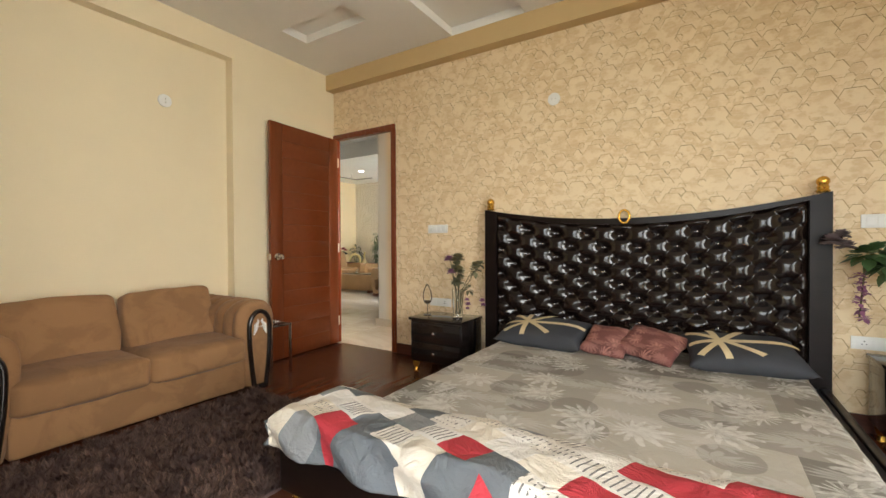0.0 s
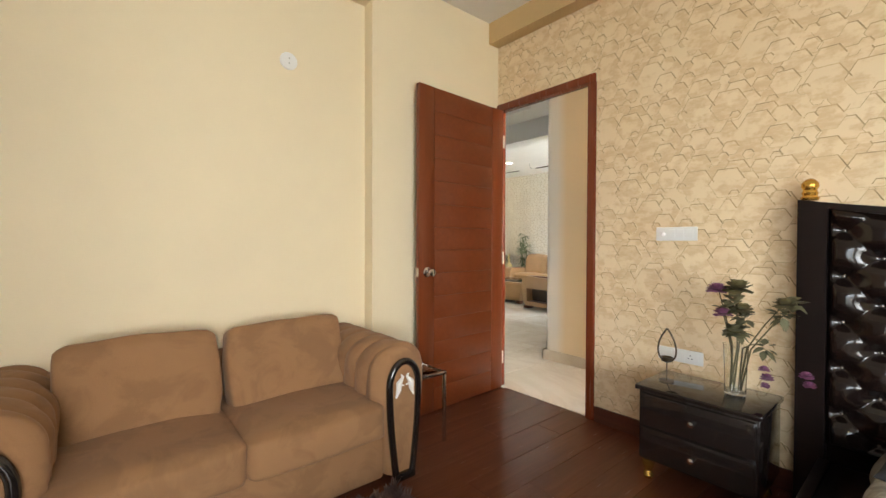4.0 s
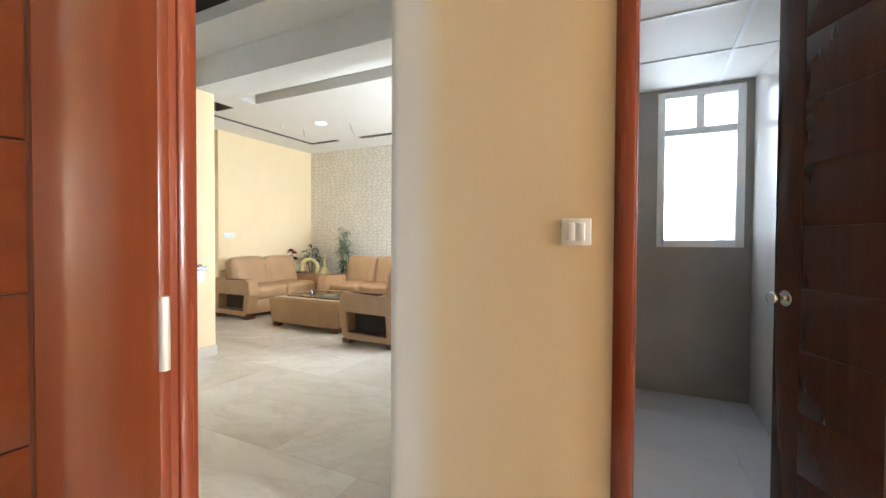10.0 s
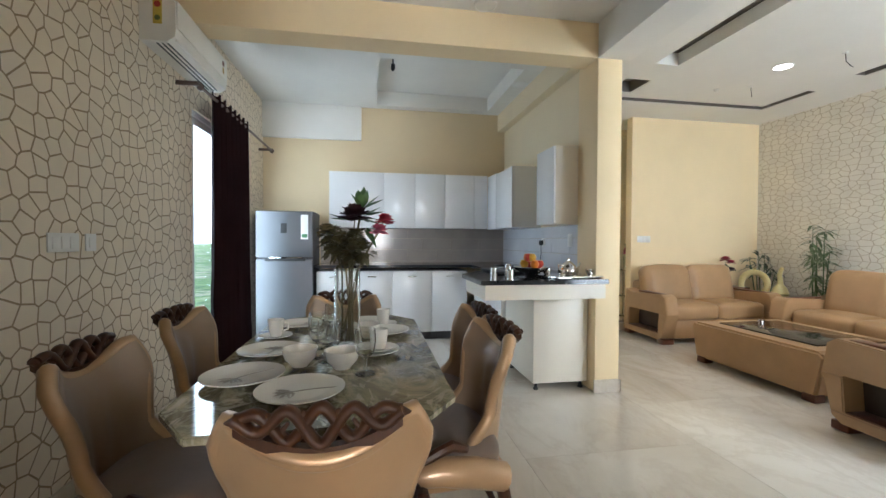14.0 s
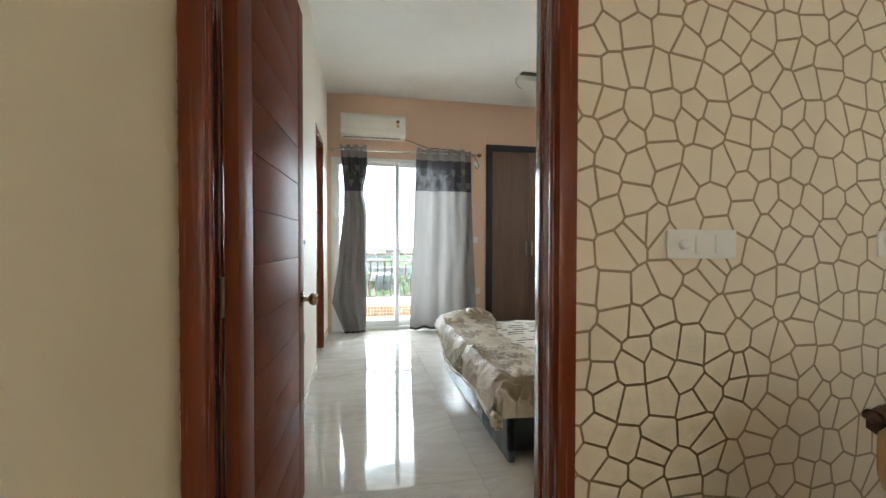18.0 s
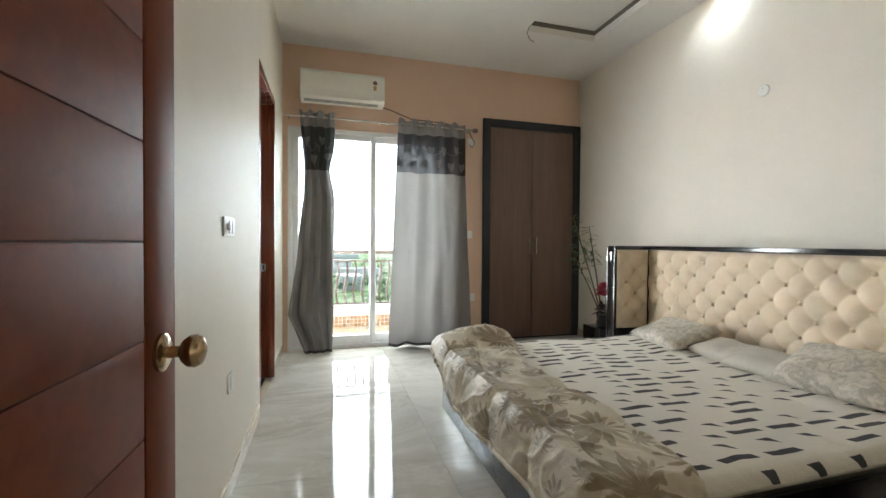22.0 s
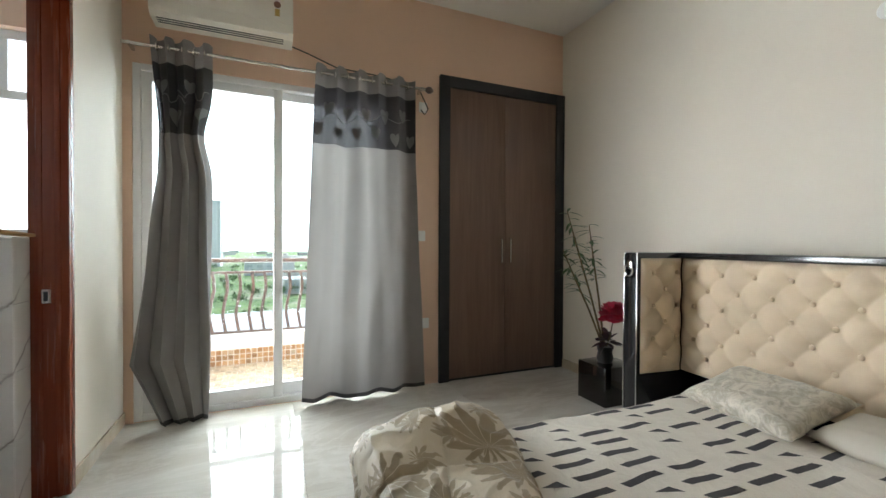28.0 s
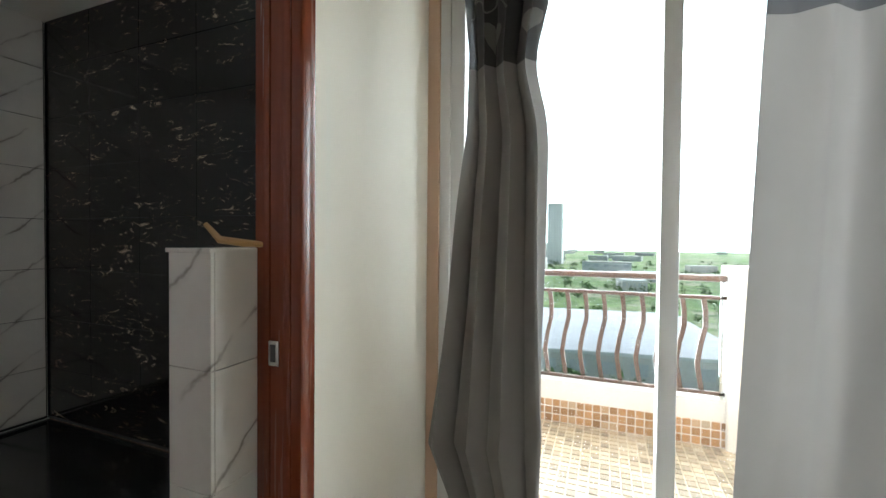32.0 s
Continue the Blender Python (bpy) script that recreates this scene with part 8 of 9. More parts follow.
part("mattress", rbox((BX0 + 6, BY0 - 0.46, 0.26), (BX1 + 5.95, BY1 - 0.54, 0.40), 0.04, 3), MAT["bars"], bed2)

hb = thing("winged_headboard", "black lacquered headboard with cream tufted pads and steel strips", "headboard", (-6.98, -0.87, 0), -6.0)
HW, WD, HH = 2.28, 0.36, 1.11
# local: x is the depth away from the wall, y runs along the board
part("back_board", rbox((-0.03, 0.0, 0.0), (0.02, HW, HH), 0.006), MAT["bed_base"], hb)
part("top_rail", rbox((-0.03, 0.0, HH - 0.035), (0.055, HW, HH), 0.006), MAT["bed_base"], hb)
for y0, y1, s in ((0.0, 0.12, 1), (HW - 0.12, HW, -1)):
    w_ = part("wing", rbox((0.02, y0, 0.0), (WD, y1, HH), 0.008), MAT["bed_base"], hb, "black lacquered wing")
    for y in (y0 + 0.004, y1 - 0.010):
        part("steel_strip", rbox((WD - 0.001, y, 0.0), (WD + 0.004, y + 0.006, HH), 0.001), MAT["chrome"], w_, "thin steel strip")
    yc = (y0 + y1) / 2
    part("ring_plate", moved(lathe(B(), [(0.028, 0), (0.028, 0.008), (0.018, 0.014)], 20), Matrix.Translation((WD, yc, HH - 0.075)) @ Matrix.Rotation(radians(90), 4, "Y")), MAT["chrome"], w_, "round steel plate")
    part("ring", tube(B(), [(WD + 0.016, yc + 0.033 * math.cos(a), HH - 0.11 + 0.033 * math.sin(a)) for a in [2 * math.pi * k / 24 for k in range(25)]], 0.0065, 8, False), MAT["chrome"], w_, "hanging steel ring")


def add_pad(parent, w, h, cols, rows, m, name):
    bm, places = tufted(w, h, cols, rows, 0.030, int(cols * 24), int(rows * 24), None, 1.0, 0.11)
    pad = part(name, moved(bm, m), MAT["cream_tuft"], parent, "cream buttoned cloth pad", 85)
    b = part("button", moved(button(0.014), m.to_3x3().to_4x4() @ Matrix.Rotation(radians(90), 4, "X")), MAT["cream_tuft"], pad)
    first = True
    for x, z in places:
        o = b if first else b.copy()
        if not first:
            scene.collection.objects.link(o)
        first = False
        o.location = m @ Vector((x, -0.004, z))


# pads face +x (main) and inwards (wings)
add_pad(hb, HW - 0.24, HH - 0.42, 11.5, 3.5, Matrix.Translation((0.022, 0.12, 0.385)) @ Matrix.Rotation(radians(90), 4, "Z"), "main_pad")
add_pad(hb, WD - 0.06, HH - 0.42, 1.7, 3.5, Matrix.Translation((WD - 0.02, 0.121, 0.385)) @ Matrix.Rotation(radians(180), 4, "Z"), "wing_pad")
add_pad(hb, WD - 0.06, HH - 0.42, 1.7, 3.5, Matrix.Translation((0.04, HW - 0.121, 0.385)), "wing_pad")

bm = drape(BX0 + 0.02, BX1 - 0.10, BY0 + 0.02, BY1 - 0.02, 0.425, 0.085, 110, 100, 0.012, 5.0, (0, 0, 0.8, 0.7), 0.04, 0.004)
tagged(part("bed_sheet", bm, MAT["bars"], None, "", 85), "rumpled white bed sheet printed with charcoal bars and triangles", "sheet")


def comforter():
    """A thick stitched quilt thrown over the foot of the bed, hanging over its end and its near corner."""
    y0, y1, step = BY0 - 0.03, BY1 + 0.20, 0.37
    def f(u, v):
        t = y0 + (y1 - y0) * v
        over_y = max(0.0, t - BY1)
        y = min(t, BY1) + 0.05 * (1 - math.exp(-over_y / 0.05)) + 0.03 * over_y
        inner = -5.40 + 0.15 * min(1.0, max(0.0, (t - BY0) / 0.7)) + 0.02 * math.sin(t * 6) + 0.10 * max(0.0, t - 1.25)
        flat = BX1 + 0.02 - inner
        hang = 0.08 + 0.13 * min(1.0, max(0.0, (t - BY0) / 0.5)) + 0.025 * math.sin(t * 5)
        s = (flat + hang) * u
        over_x = max(0.0, s - flat)
        x = inner + min(s, flat) + 0.05 * (1 - math.exp(-over_x / 0.05))
        p = Vector((s * 4.0, t * 4.0, 2.0))
        q = noise.noise(p) + 0.6 * noise.noise(p * 2.3) + 0.45 * noise.noise(p * 5.0)
        ridge = 1 - abs(noise.noise(Vector((s * 9 + t * 5, t * 7 - s * 3, 7.0)))) * 2
        ph = (s + 0.10) / step, (t + 0.08 + 0.05 * math.sin(s * 5)) / step
        puff = 0.032 * (abs(math.sin(math.pi * ph[0])) * abs(math.sin(math.pi * ph[1]))) ** 0.27
        hump = 0.09 * math.exp(-((t - BY0 - 0.06) / 0.15) ** 2 - ((s - 0.24) / 0.20) ** 2)
        rise = puff + 0.008 * q + 0.011 * max(0.0, ridge) ** 3
        fall = max(over_x, over_y)
        z = 0.452 + hump - max(0.0, fall - 0.02) + rise * (1.0 if fall < 0.03 else 0.25)
        edge = min(1.0, min(u / 0.06, 1.0))
        z -= 0.035 * (1 - edge) ** 2
        x += (rise * 0.8 if over_x > 0.03 else 0.0)
        y += (rise * 0.8 if over_y > 0.03 else 0.0) + 0.01 * q
        return Vector((x, y, z))
    return surface(f, 130, 220), [[f(k, j / 90) for j in range(91)] for k in (0.0, 1.0)]


cf_ = thing("comforter", "crumpled beige damask comforter thrown over the bed's foot", "comforter")
cloth_, hems = comforter()
shell_ = part("cover", cloth_, MAT["damask"], cf_, "", 85)
for hem in hems:
    part("edge_piping", tube(B(), [p + Vector((0, 0, -0.012)) for p in hem], 0.011, 8), MAT["damask"], cf_, "rolled beige seam", 80)
so = shell_.modifiers.new("thickness", "SOLIDIFY")
so.thickness, so.offset = 0.03, -1
pillow("pillow", "grey-beige damask pillow leaning on the headboard", (0.37, 0.50, 0.12), (-6.53, -0.07, 0.50), (0, 16, -8), MAT["damask_small"], 5)
pillow("pillow", "grey-beige damask pillow leaning on the headboard", (0.40, 0.53, 0.12), (-6.55, 0.93, 0.52), (3, 24, 4), MAT["damask_small"], 6)
pillow("cushion", "small pale grey cushion", (0.30, 0.36, 0.09), (-6.56, 0.33, 0.47), (0, 8, -6), MAT["pale_pillow"], 7)
pillow("cushion", "small pale grey cushion", (0.29, 0.34, 0.09), (-6.50, 0.60, 0.48), (0, 10, 10), MAT["pale_pillow"], 8)

nightstand("nightstand", "black nightstand with a crystal knob beside the bed", 0.48, 0.36, 0.45, (-6.47, 1.87, 0), 90, True, False)
bouquet("flower_vase", "glass vase of deep pink and cream artificial peonies", (-6.36, 1.79, 0.45), 0.042, 0.15, 1.1,
        [(0.0, -0.08, 0.38), (0.0, 0.02, 0.33), (0.0, 0.06, 0.25)], [(0.0, -0.07, 0.30, 0.05, 16), (0.0, 0.04, 0.27, 0.06, 18), (0.0, -0.13, 0.28, 0.03, 6), (0.0, 0.10, 0.24, 0.04, 8), (0.0, 0.0, 0.22, 0.04, 10)],
        [(0.0, -0.085, 0.375, 0.075, "petal_pink"), (0.02, -0.06, 0.40, 0.06, "petal_pink"), (0.0, 0.02, 0.335, 0.05, "petal_cream")], 41, "leaf_dark")
s = plate_switch("socket_plate", "white socket plate behind the bedside flowers", "x", (XH, 1.75, 0.62), 0.19, 0.085, 2, 1)
socket_holes(s, (-0.04, 0.04))
ob = thing("plant_box", "black box with a bamboo stalk and a red artificial flower", "plant box", (-6.92, -1.34, 0))
part("box", rbox((-0.15, -0.14, 0), (0.15, 0.14, 0.28), 0.008), MAT["black_gloss"], ob)
part("pot", lathe(B(), [(0.05, 0.28), (0.06, 0.31), (0.05, 0.36), (0.06, 0.40)], 16, (0.02, 0.0, 0)), MAT["dark"], ob)
rng = random.Random(14)
lv = B()
for k, (tx, ty, h) in enumerate(((0.36, -0.05, 1.40), (0.22, 0.02, 1.30), (0.42, -0.02, 1.12))):
    b, t = Vector((0.02, 0, 0.36)), Vector((tx - 0.02, ty, h))
    part("stalk", tube(B(), [b, b.lerp(t, 0.4) + Vector((0.0, 0, 0.02)), b.lerp(t, 0.75), t], [0.008, 0.007, 0.006, 0.003], 8), MAT["leaf_dry"], ob)
    for _ in range(30):
        q = b.lerp(t, rng.uniform(0.55, 1.0))
        d = Vector((rng.gauss(0, 1), rng.gauss(0, 1), rng.uniform(-0.3, 0.8))).normalized()
        leaf(lv, q, q + d * 0.11, 0.013, 0.04)
part("foliage", lv, MAT["leaf"], ob, "", 80)
part("bloom", petals(B(), (0.06, 0.13, 0.67), 0.13, 11, rng, 5), MAT["petal_red"], ob, "", 80)
part("stem", tube(B(), [(0.02, 0, 0.36), (0.05, 0.08, 0.50), (0.06, 0.13, 0.67)], 0.005, 6), MAT["stem"], ob)
part("foliage", leaf_cluster(B(), (0.05, 0.05, 0.45), 0.07, 16, rng, 0.07), MAT["petal_dark"], ob, "", 80)

# wardrobe
wd = thing("wardrobe", "built-in grey-brown wardrobe with a charcoal frame", "wardrobe", (-6.52, YF, 0))
hw = 0.632
part("frame_side", rbox((-hw, 0.0, 0.0), (-hw + 0.09, 0.035, 2.55), 0.004), MAT["charcoal"], wd)
part("frame_side", rbox((hw - 0.09, 0.0, 0.0), (hw, 0.035, 2.55), 0.004), MAT["charcoal"], wd)
part("frame_top", rbox((-hw + 0.09, 0.0, 2.46), (hw - 0.09, 0.035, 2.55), 0.004), MAT["charcoal"], wd)
part("frame_bottom", rbox((-hw + 0.09, 0.0, 0.0), (hw - 0.09, 0.012, 0.02), 0.002), MAT["charcoal"], wd)
for s in (-1, 1):
    d = part("door", rbox((min(0.002 * s, (hw - 0.092) * s), 0.0, 0.02), (max(0.002 * s, (hw - 0.092) * s), 0.018, 2.458), 0.003), MAT["grey_wardrobe"], wd)
    x = s * 0.045
    part("handle", tube(B(), [(x, 0.016, 1.21), (x, 0.042, 1.20), (x, 0.042, 1.00), (x, 0.016, 0.99)], 0.007, 10), MAT["steel"], d, "slim steel bow handle")

# curtains and rod
ob = thing("curtain_rod", "thin steel curtain rod with a turned end", "curtain rod")
RY, RZ = YF + 0.10, 2.375
part("rod", tube(B(), [(-3.76, RY, RZ), (-5.74, RY, RZ)], 0.011, 12), MAT["steel"], ob)
part("end_knob", moved(lathe(B(), [(0.008, -0.035), (0.016, -0.028), (0.026, -0.01), (0.026, 0.01), (0.012, 0.03)], 16), Matrix.Translation((-5.76, RY, RZ)) @ Matrix.Rotation(radians(90), 4, "Y")), MAT["rail_brown"], ob)
for x in (-3.80, -5.70):
    part("bracket", rbox((x - 0.008, YF, RZ - 0.012), (x + 0.008, RY + 0.01, RZ + 0.012), 0.002), MAT["steel"], ob)


def right_edge(v):
    return -5.73 + 0.10 * v, -4.80 - 0.09 * v


cr, cr_at = curtain("curtain", "grey eyelet curtain with a charcoal leaf band at the top", 0, 0, 0.02, 2.43, RY, MAT["curtain_grey"], 5, 0.055, right_edge, 0.0, (0.768, 0.938, MAT["curtain_band"]), 2.0, 0.78)


def left_edge(v):
    """Gathered under the band, then flaring out to a low corner and tucked back at the foot."""
    marks = ((0.0, -3.97), (0.10, -3.87), (0.165, -3.80), (0.40, -3.885), (0.66, -3.955), (0.78, -3.955), (1.0, -3.905))
    for (v0, x0), (v1, x1) in zip(marks, marks[1:]):
        if v <= v1:
            break
    k = (v - v0) / (v1 - v0)
    lo = -4.245 + 0.05 * math.exp(-((v - 0.76) / 0.07) ** 2) + 0.03 * max(0.0, 0.2 - v) / 0.2
    return lo, x0 + (x1 - x0) * k


cl, cl_at = curtain("curtain", "grey eyelet curtain bunched aside with a charcoal leaf band", 0, 0, 0.0, 2.43, RY + 0.005, MAT["curtain_grey"], 3.2, 0.045, left_edge, 3.6, (0.76, 0.938, MAT["curtain_band"]), 5.0, 0.15, 3)
leaf_print = veil("grey leaf print", (0.15, 0.145, 0.14), 0.12)
rng = random.Random(3)


def heart(bm, at, u, v, size, wide):
    """A heart-shaped leaf laid on the cloth, following its folds."""
    def point(k, a):
        p = u + k * wide * math.sin(a) ** 3
        q = v + k * size * (0.80 * math.cos(a) - 0.32 * math.cos(2 * a) - 0.14 * math.cos(3 * a))
        return bm.verts.new(at(min(max(p, 0.012), 0.988), q) + Vector((0, 0.011, 0)))
    n = 20
    mid = point(0.0, 0.0)
    rings = [[point(k, 2 * math.pi * j / n) for j in range(n)] for k in (0.35, 0.7, 1.0)]
    for j in range(n):
        bm.faces.new((mid, rings[0][j], rings[0][(j + 1) % n]))
        for a, b in zip(rings, rings[1:]):
            bm.faces.new((a[j], b[j], b[(j + 1) % n], a[(j + 1) % n]))
    return bm


def twig(at, u0, u1, v, seed):
    pts = [at(u0 + (u1 - u0) * k / 24, v + 0.012 * math.sin(0.55 * k + seed)) + Vector((0, 0.012, 0)) for k in range(25)]
    return tube(B(), pts, 0.0028, 5)


for cloth, at, n, wide in ((cr, cr_at, 11, 0.046), (cl, cl_at, 4, 0.11)):
    for k in range(n):
        v = 0.806 + (0.068 if k % 2 else 0.0) + rng.uniform(-0.006, 0.012)
        t = heart(B(), at, (k + 0.5) / n, v, 0.024 * rng.uniform(0.85, 1.15), wide * rng.uniform(0.85, 1.1))
        part("leaf_print", t, leaf_print, cloth, "grey heart-shaped leaf print", 80)
    part("twig_print", twig(at, 0.04, 0.60, 0.862, 1.0), leaf_print, cloth, "grey printed twig")
    part("twig_print", twig(at, 0.42, 0.96, 0.848, 4.0), leaf_print, cloth, "grey printed twig")
for cloth, at, n in ((cr, cr_at, 8), (cl, cl_at, 5)):
    for k in range(n):
        p = at((k + 0.5) / n, 0.97)
        t = tube(B(), [(p.x, RY + 0.024 * math.cos(a), RZ + 0.024 * math.sin(a)) for a in [2 * math.pi * j / 14 for j in range(15)]], 0.0045, 6, False)
        part("eyelet", t, MAT["chrome"], cloth, "steel eyelet")
# cable from the air conditioner
ob = thing("power_cable", "black power cable from the air conditioner to a socket", "cable")
part("cable", tube(B(), [(-4.74, YF + 0.02, 2.56), (-4.85, YF + 0.02, 2.53), (-5.05, YF + 0.03, 2.46), (-5.4, YF + 0.03, 2.45), (-5.70, YF + 0.03, 2.40), (-5.78, YF + 0.03, 2.25), (-5.75, YF + 0.03, 2.20), (-5.72, YF + 0.02, 2.24)], 0.005, 8), MAT["dark"], ob)
plate_switch("socket_plate", "white socket by the curtain rod", "y", (-5.745, YF, 2.265), 0.07, 0.085, 1, 1)
plate_switch("switch_plate", "small white switch on the peach wall", "y", (-5.735, YF, 1.22), 0.07, 0.085, 1, 1)
plate_switch("socket_plate", "small white socket low on the peach wall", "y", (-5.77, YF, 0.505), 0.07, 0.085, 1, 1)
plate_switch("switch_plate", "white switch plate on the off-white bedroom wall", "x", (XL - 0.012, 0.30, 1.19), 0.20, 0.085, 3, -1, True)
plate_switch("socket_plate", "white socket low on the off-white bedroom wall", "x", (XL - 0.012, 0.28, 0.50), 0.085, 0.085, 1, -1)
ceiling_wire((-5.99, -1.10, Z2 + 0.04), [(0, 0, 0), (0.0, -0.05, -0.04), (0.015, -0.12, -0.09), (0.02, -0.145, -0.13), (-0.01, -0.14, -0.19), (-0.05, -0.13, -0.21)])
fixed("baseboard_bed_two", merge(slab("x", XL - 0.022, XL - 0.012, -0.56, 1.35, 0, 0.08), slab("x", XL - 0.01, XL, YF, -1.42, 0, 0.08)), [MAT["skirting_marble"]], "cream marble skirting", "skirting")
fixed("baseboard_bed_two_head", slab("x", XH, XH + 0.012, YF + 0.04, YDI, 0, 0.08), [MAT["skirting_marble"]], "cream marble skirting", "skirting")

# bathroom two, seen through its open doorway
def black_marble():
    n = Nodes("black marble tile with gold flecks")
    v = n.scaled(1.5, 1.6, 4.5)
    a = n.noise(6.0, 7, 0.7, v, 1.5)
    b = n.noise(2.2, 3, 0.5, v, 0.5)
    fl = n.math("MULTIPLY", n.ramp(a, (0.585, 0.0), (0.65, 1.0)), n.ramp(b, (0.44, 0.0), (0.54, 1.0)))
    col = n.mix(fl, (0.010, 0.008, 0.009), (0.46, 0.37, 0.28))
    return n.done(col, 0.10, 0, n.noise(30, 2), 0.02, 0.002)


MAT["black_marble"] = black_marble()
def white_vein():
    """White polished tile with a few soft grey veins climbing across it."""
    n = Nodes("white veined tile")
    c = n.node("SeparateXYZ")
    n.t.links.new(n.coord, c.inputs[0])
    u = n.math("ADD", c.outputs["X"], c.outputs["Y"])
    v = n.node("CombineXYZ", X=u, Y=c.outputs["Z"]).outputs[0]
    bent = n.noise(4.0, 5, 0.6, v, 0.6)
    ramp_at = n.math("ADD", n.math("SUBTRACT", n.math("MULTIPLY", c.outputs["Z"], 3.45), n.math("MULTIPLY", u, -3.0)), n.math("MULTIPLY", bent, 0.42))
    saw = n.math("ABSOLUTE", n.math("SUBTRACT", n.math("FRACT", ramp_at), 0.5))
    thin = n.ramp(saw, (0.0, 1.0), (0.012, 0.75), (0.035, 0.12), (0.10, 0.0))
    gate = n.ramp(n.noise(5.0, 3, 0.5, v), (0.36, 0.0), (0.58, 1.0))
    col = n.mix(n.ramp(n.noise(3, 4, 0.6, v), (0.35, 0.0), (0.7, 1.0)), (0.70, 0.68, 0.64), (0.62, 0.60, 0.57))
    col = n.mix(n.math("MULTIPLY", n.math("MULTIPLY", thin, gate), 0.85), col, (0.20, 0.17, 0.155))
    return n.done(col, 0.12, 0, n.noise(40, 2), 0.02, 0.002)


MAT["white_vein"] = white_vein()
bwall = fixed("bath_black_wall", slab("y", YF, YF + 0.012, -2.87, -1.0, 0, 2.6), [MAT["dark"]], "black marble tiled bathroom wall", "wall")
bw_side = fixed("bath_side_wall", slab("x", -1.012, -1.0, YF + 0.02, -0.16, 0, 2.6), [MAT["dark"]], "white veined tiled bathroom side wall", "wall")
for r in range(8):
    for c in range(4):
        part("tile", rbox((-2.858 + c * 0.46, YF + 0.010, 0.02 + r * 0.325), (-2.858 + c * 0.46 + 0.457, YF + 0.018, 0.02 + r * 0.325 + 0.322), 0.001, 1), MAT["black_marble"], bwall)
for r in range(8):
    for c in range(3):
        part("tile", rbox((-1.022, YF + 0.03 + c * 0.66, 0.02 + r * 0.325), (-1.012, YF + 0.03 + c * 0.66 + 0.656, 0.02 + r * 0.325 + 0.322), 0.001, 1), MAT["white_vein"], bw_side)
ledge = thing("tiled_ledge", "white veined tiled half wall in the bathroom", "half wall", (-3.54, -1.69, 0))
part("core", rbox((-0.065, -0.455, 0.0), (0.062, 0.45, 1.165), 0.003), MAT["white_plaster"], ledge)
zs = [0.0, 0.32, 0.61, 0.895, 1.168]
for z0, z1 in zip(zs, zs[1:]):
    part("tile", rbox((-0.075, 0.449, z0 + 0.001), (0.062, 0.459, z1 - 0.001), 0.001, 1), MAT["white_vein"], ledge)
    part("tile", rbox((-0.075, -0.455, z0 + 0.001), (-0.0645, 0.448, z1 - 0.001), 0.001, 1), MAT["white_vein"], ledge)
    part("tile", rbox((0.06, -0.455, z0 + 0.001), (0.070, 0.448, z1 - 0.001), 0.001, 1), MAT["white_vein"], ledge)
part("top_tile", rbox((-0.075, -0.455, 1.165), (0.072, 0.461, 1.176), 0.002), MAT["white_vein"], ledge)
ob = thing("twig_ornament", "small tan wooden twig ornament on the ledge", "ornament", (-3.57, -1.34, 1.176), 25)
part("twig", tube(B(), [(-0.10, 0, 0.006), (-0.02, 0.0, 0.012), (0.04, 0, 0.02), (0.075, 0.0, 0.06)], [0.006, 0.010, 0.010, 0.006], 8), plain("tan wood", (0.42, 0.24, 0.09), 0.5), ob)


def small_window(name, label, x0, x1, z0, z1, y, split, f=0.04):
    ob = thing(name, label, "window")
    ob["kind"] = "structure"
    for a, b in (((x0, y - 0.03, z0), (x0 + f, y + 0.03, z1)), ((x1 - f, y - 0.03, z0), (x1, y + 0.03, z1)), ((x0 + f, y - 0.03, z0), (x1 - f, y + 0.03, z0 + f)), ((x0 + f, y - 0.03, z1 - f), (x1 - f, y + 0.03, z1)), ((x0 + f, y - 0.03, split - f / 2), (x1 - f, y + 0.03, split + f / 2)), (((x0 + x1) / 2 - f / 2, y - 0.03, split + f / 2), ((x0 + x1) / 2 + f / 2, y + 0.03, z1 - f))):
        part("frame", rbox(a, b, 0.004), MAT["upvc"], ob)
    for a, b in (((x0 + f, y - 0.003, z0 + f), (x1 - f, y + 0.003, split - f / 2)), ((x0 + f, y - 0.003, split + f / 2), ((x0 + x1) / 2 - f / 2, y + 0.003, z1 - f)), (((x0 + x1) / 2 + f / 2, y - 0.003, split + f / 2), (x1 - f, y + 0.003, z1 - f))):
        p = part("pane", rbox(a, b, 0.0005), MAT["frosted"], ob, "frosted pane")
        p.visible_shadow = False
    return ob


small_window("window_bath_two", "white bathroom window with frosted panes", -3.42, -2.88, 1.176, 2.40, YF - 0.088, 2.02, 0.055)
small_window("window_bath_one", "white bathroom window with frosted panes", -2.80, -2.23, 1.145, 2.345, 6.645, 2.03, 0.052)
ob = thing("strike_plate", "steel strike plate set in the bathroom jamb", "strike plate", (XL + 0.07, -1.365, 0.912))
part("plate", rbox((-0.018, -0.001, -0.032), (0.018, 0.004, 0.032), 0.002), MAT["steel"], ob)
part("slot", rbox((-0.008, 0.003, -0.022), (0.008, 0.0055, 0.022), 0.001), MAT["dark"], ob)

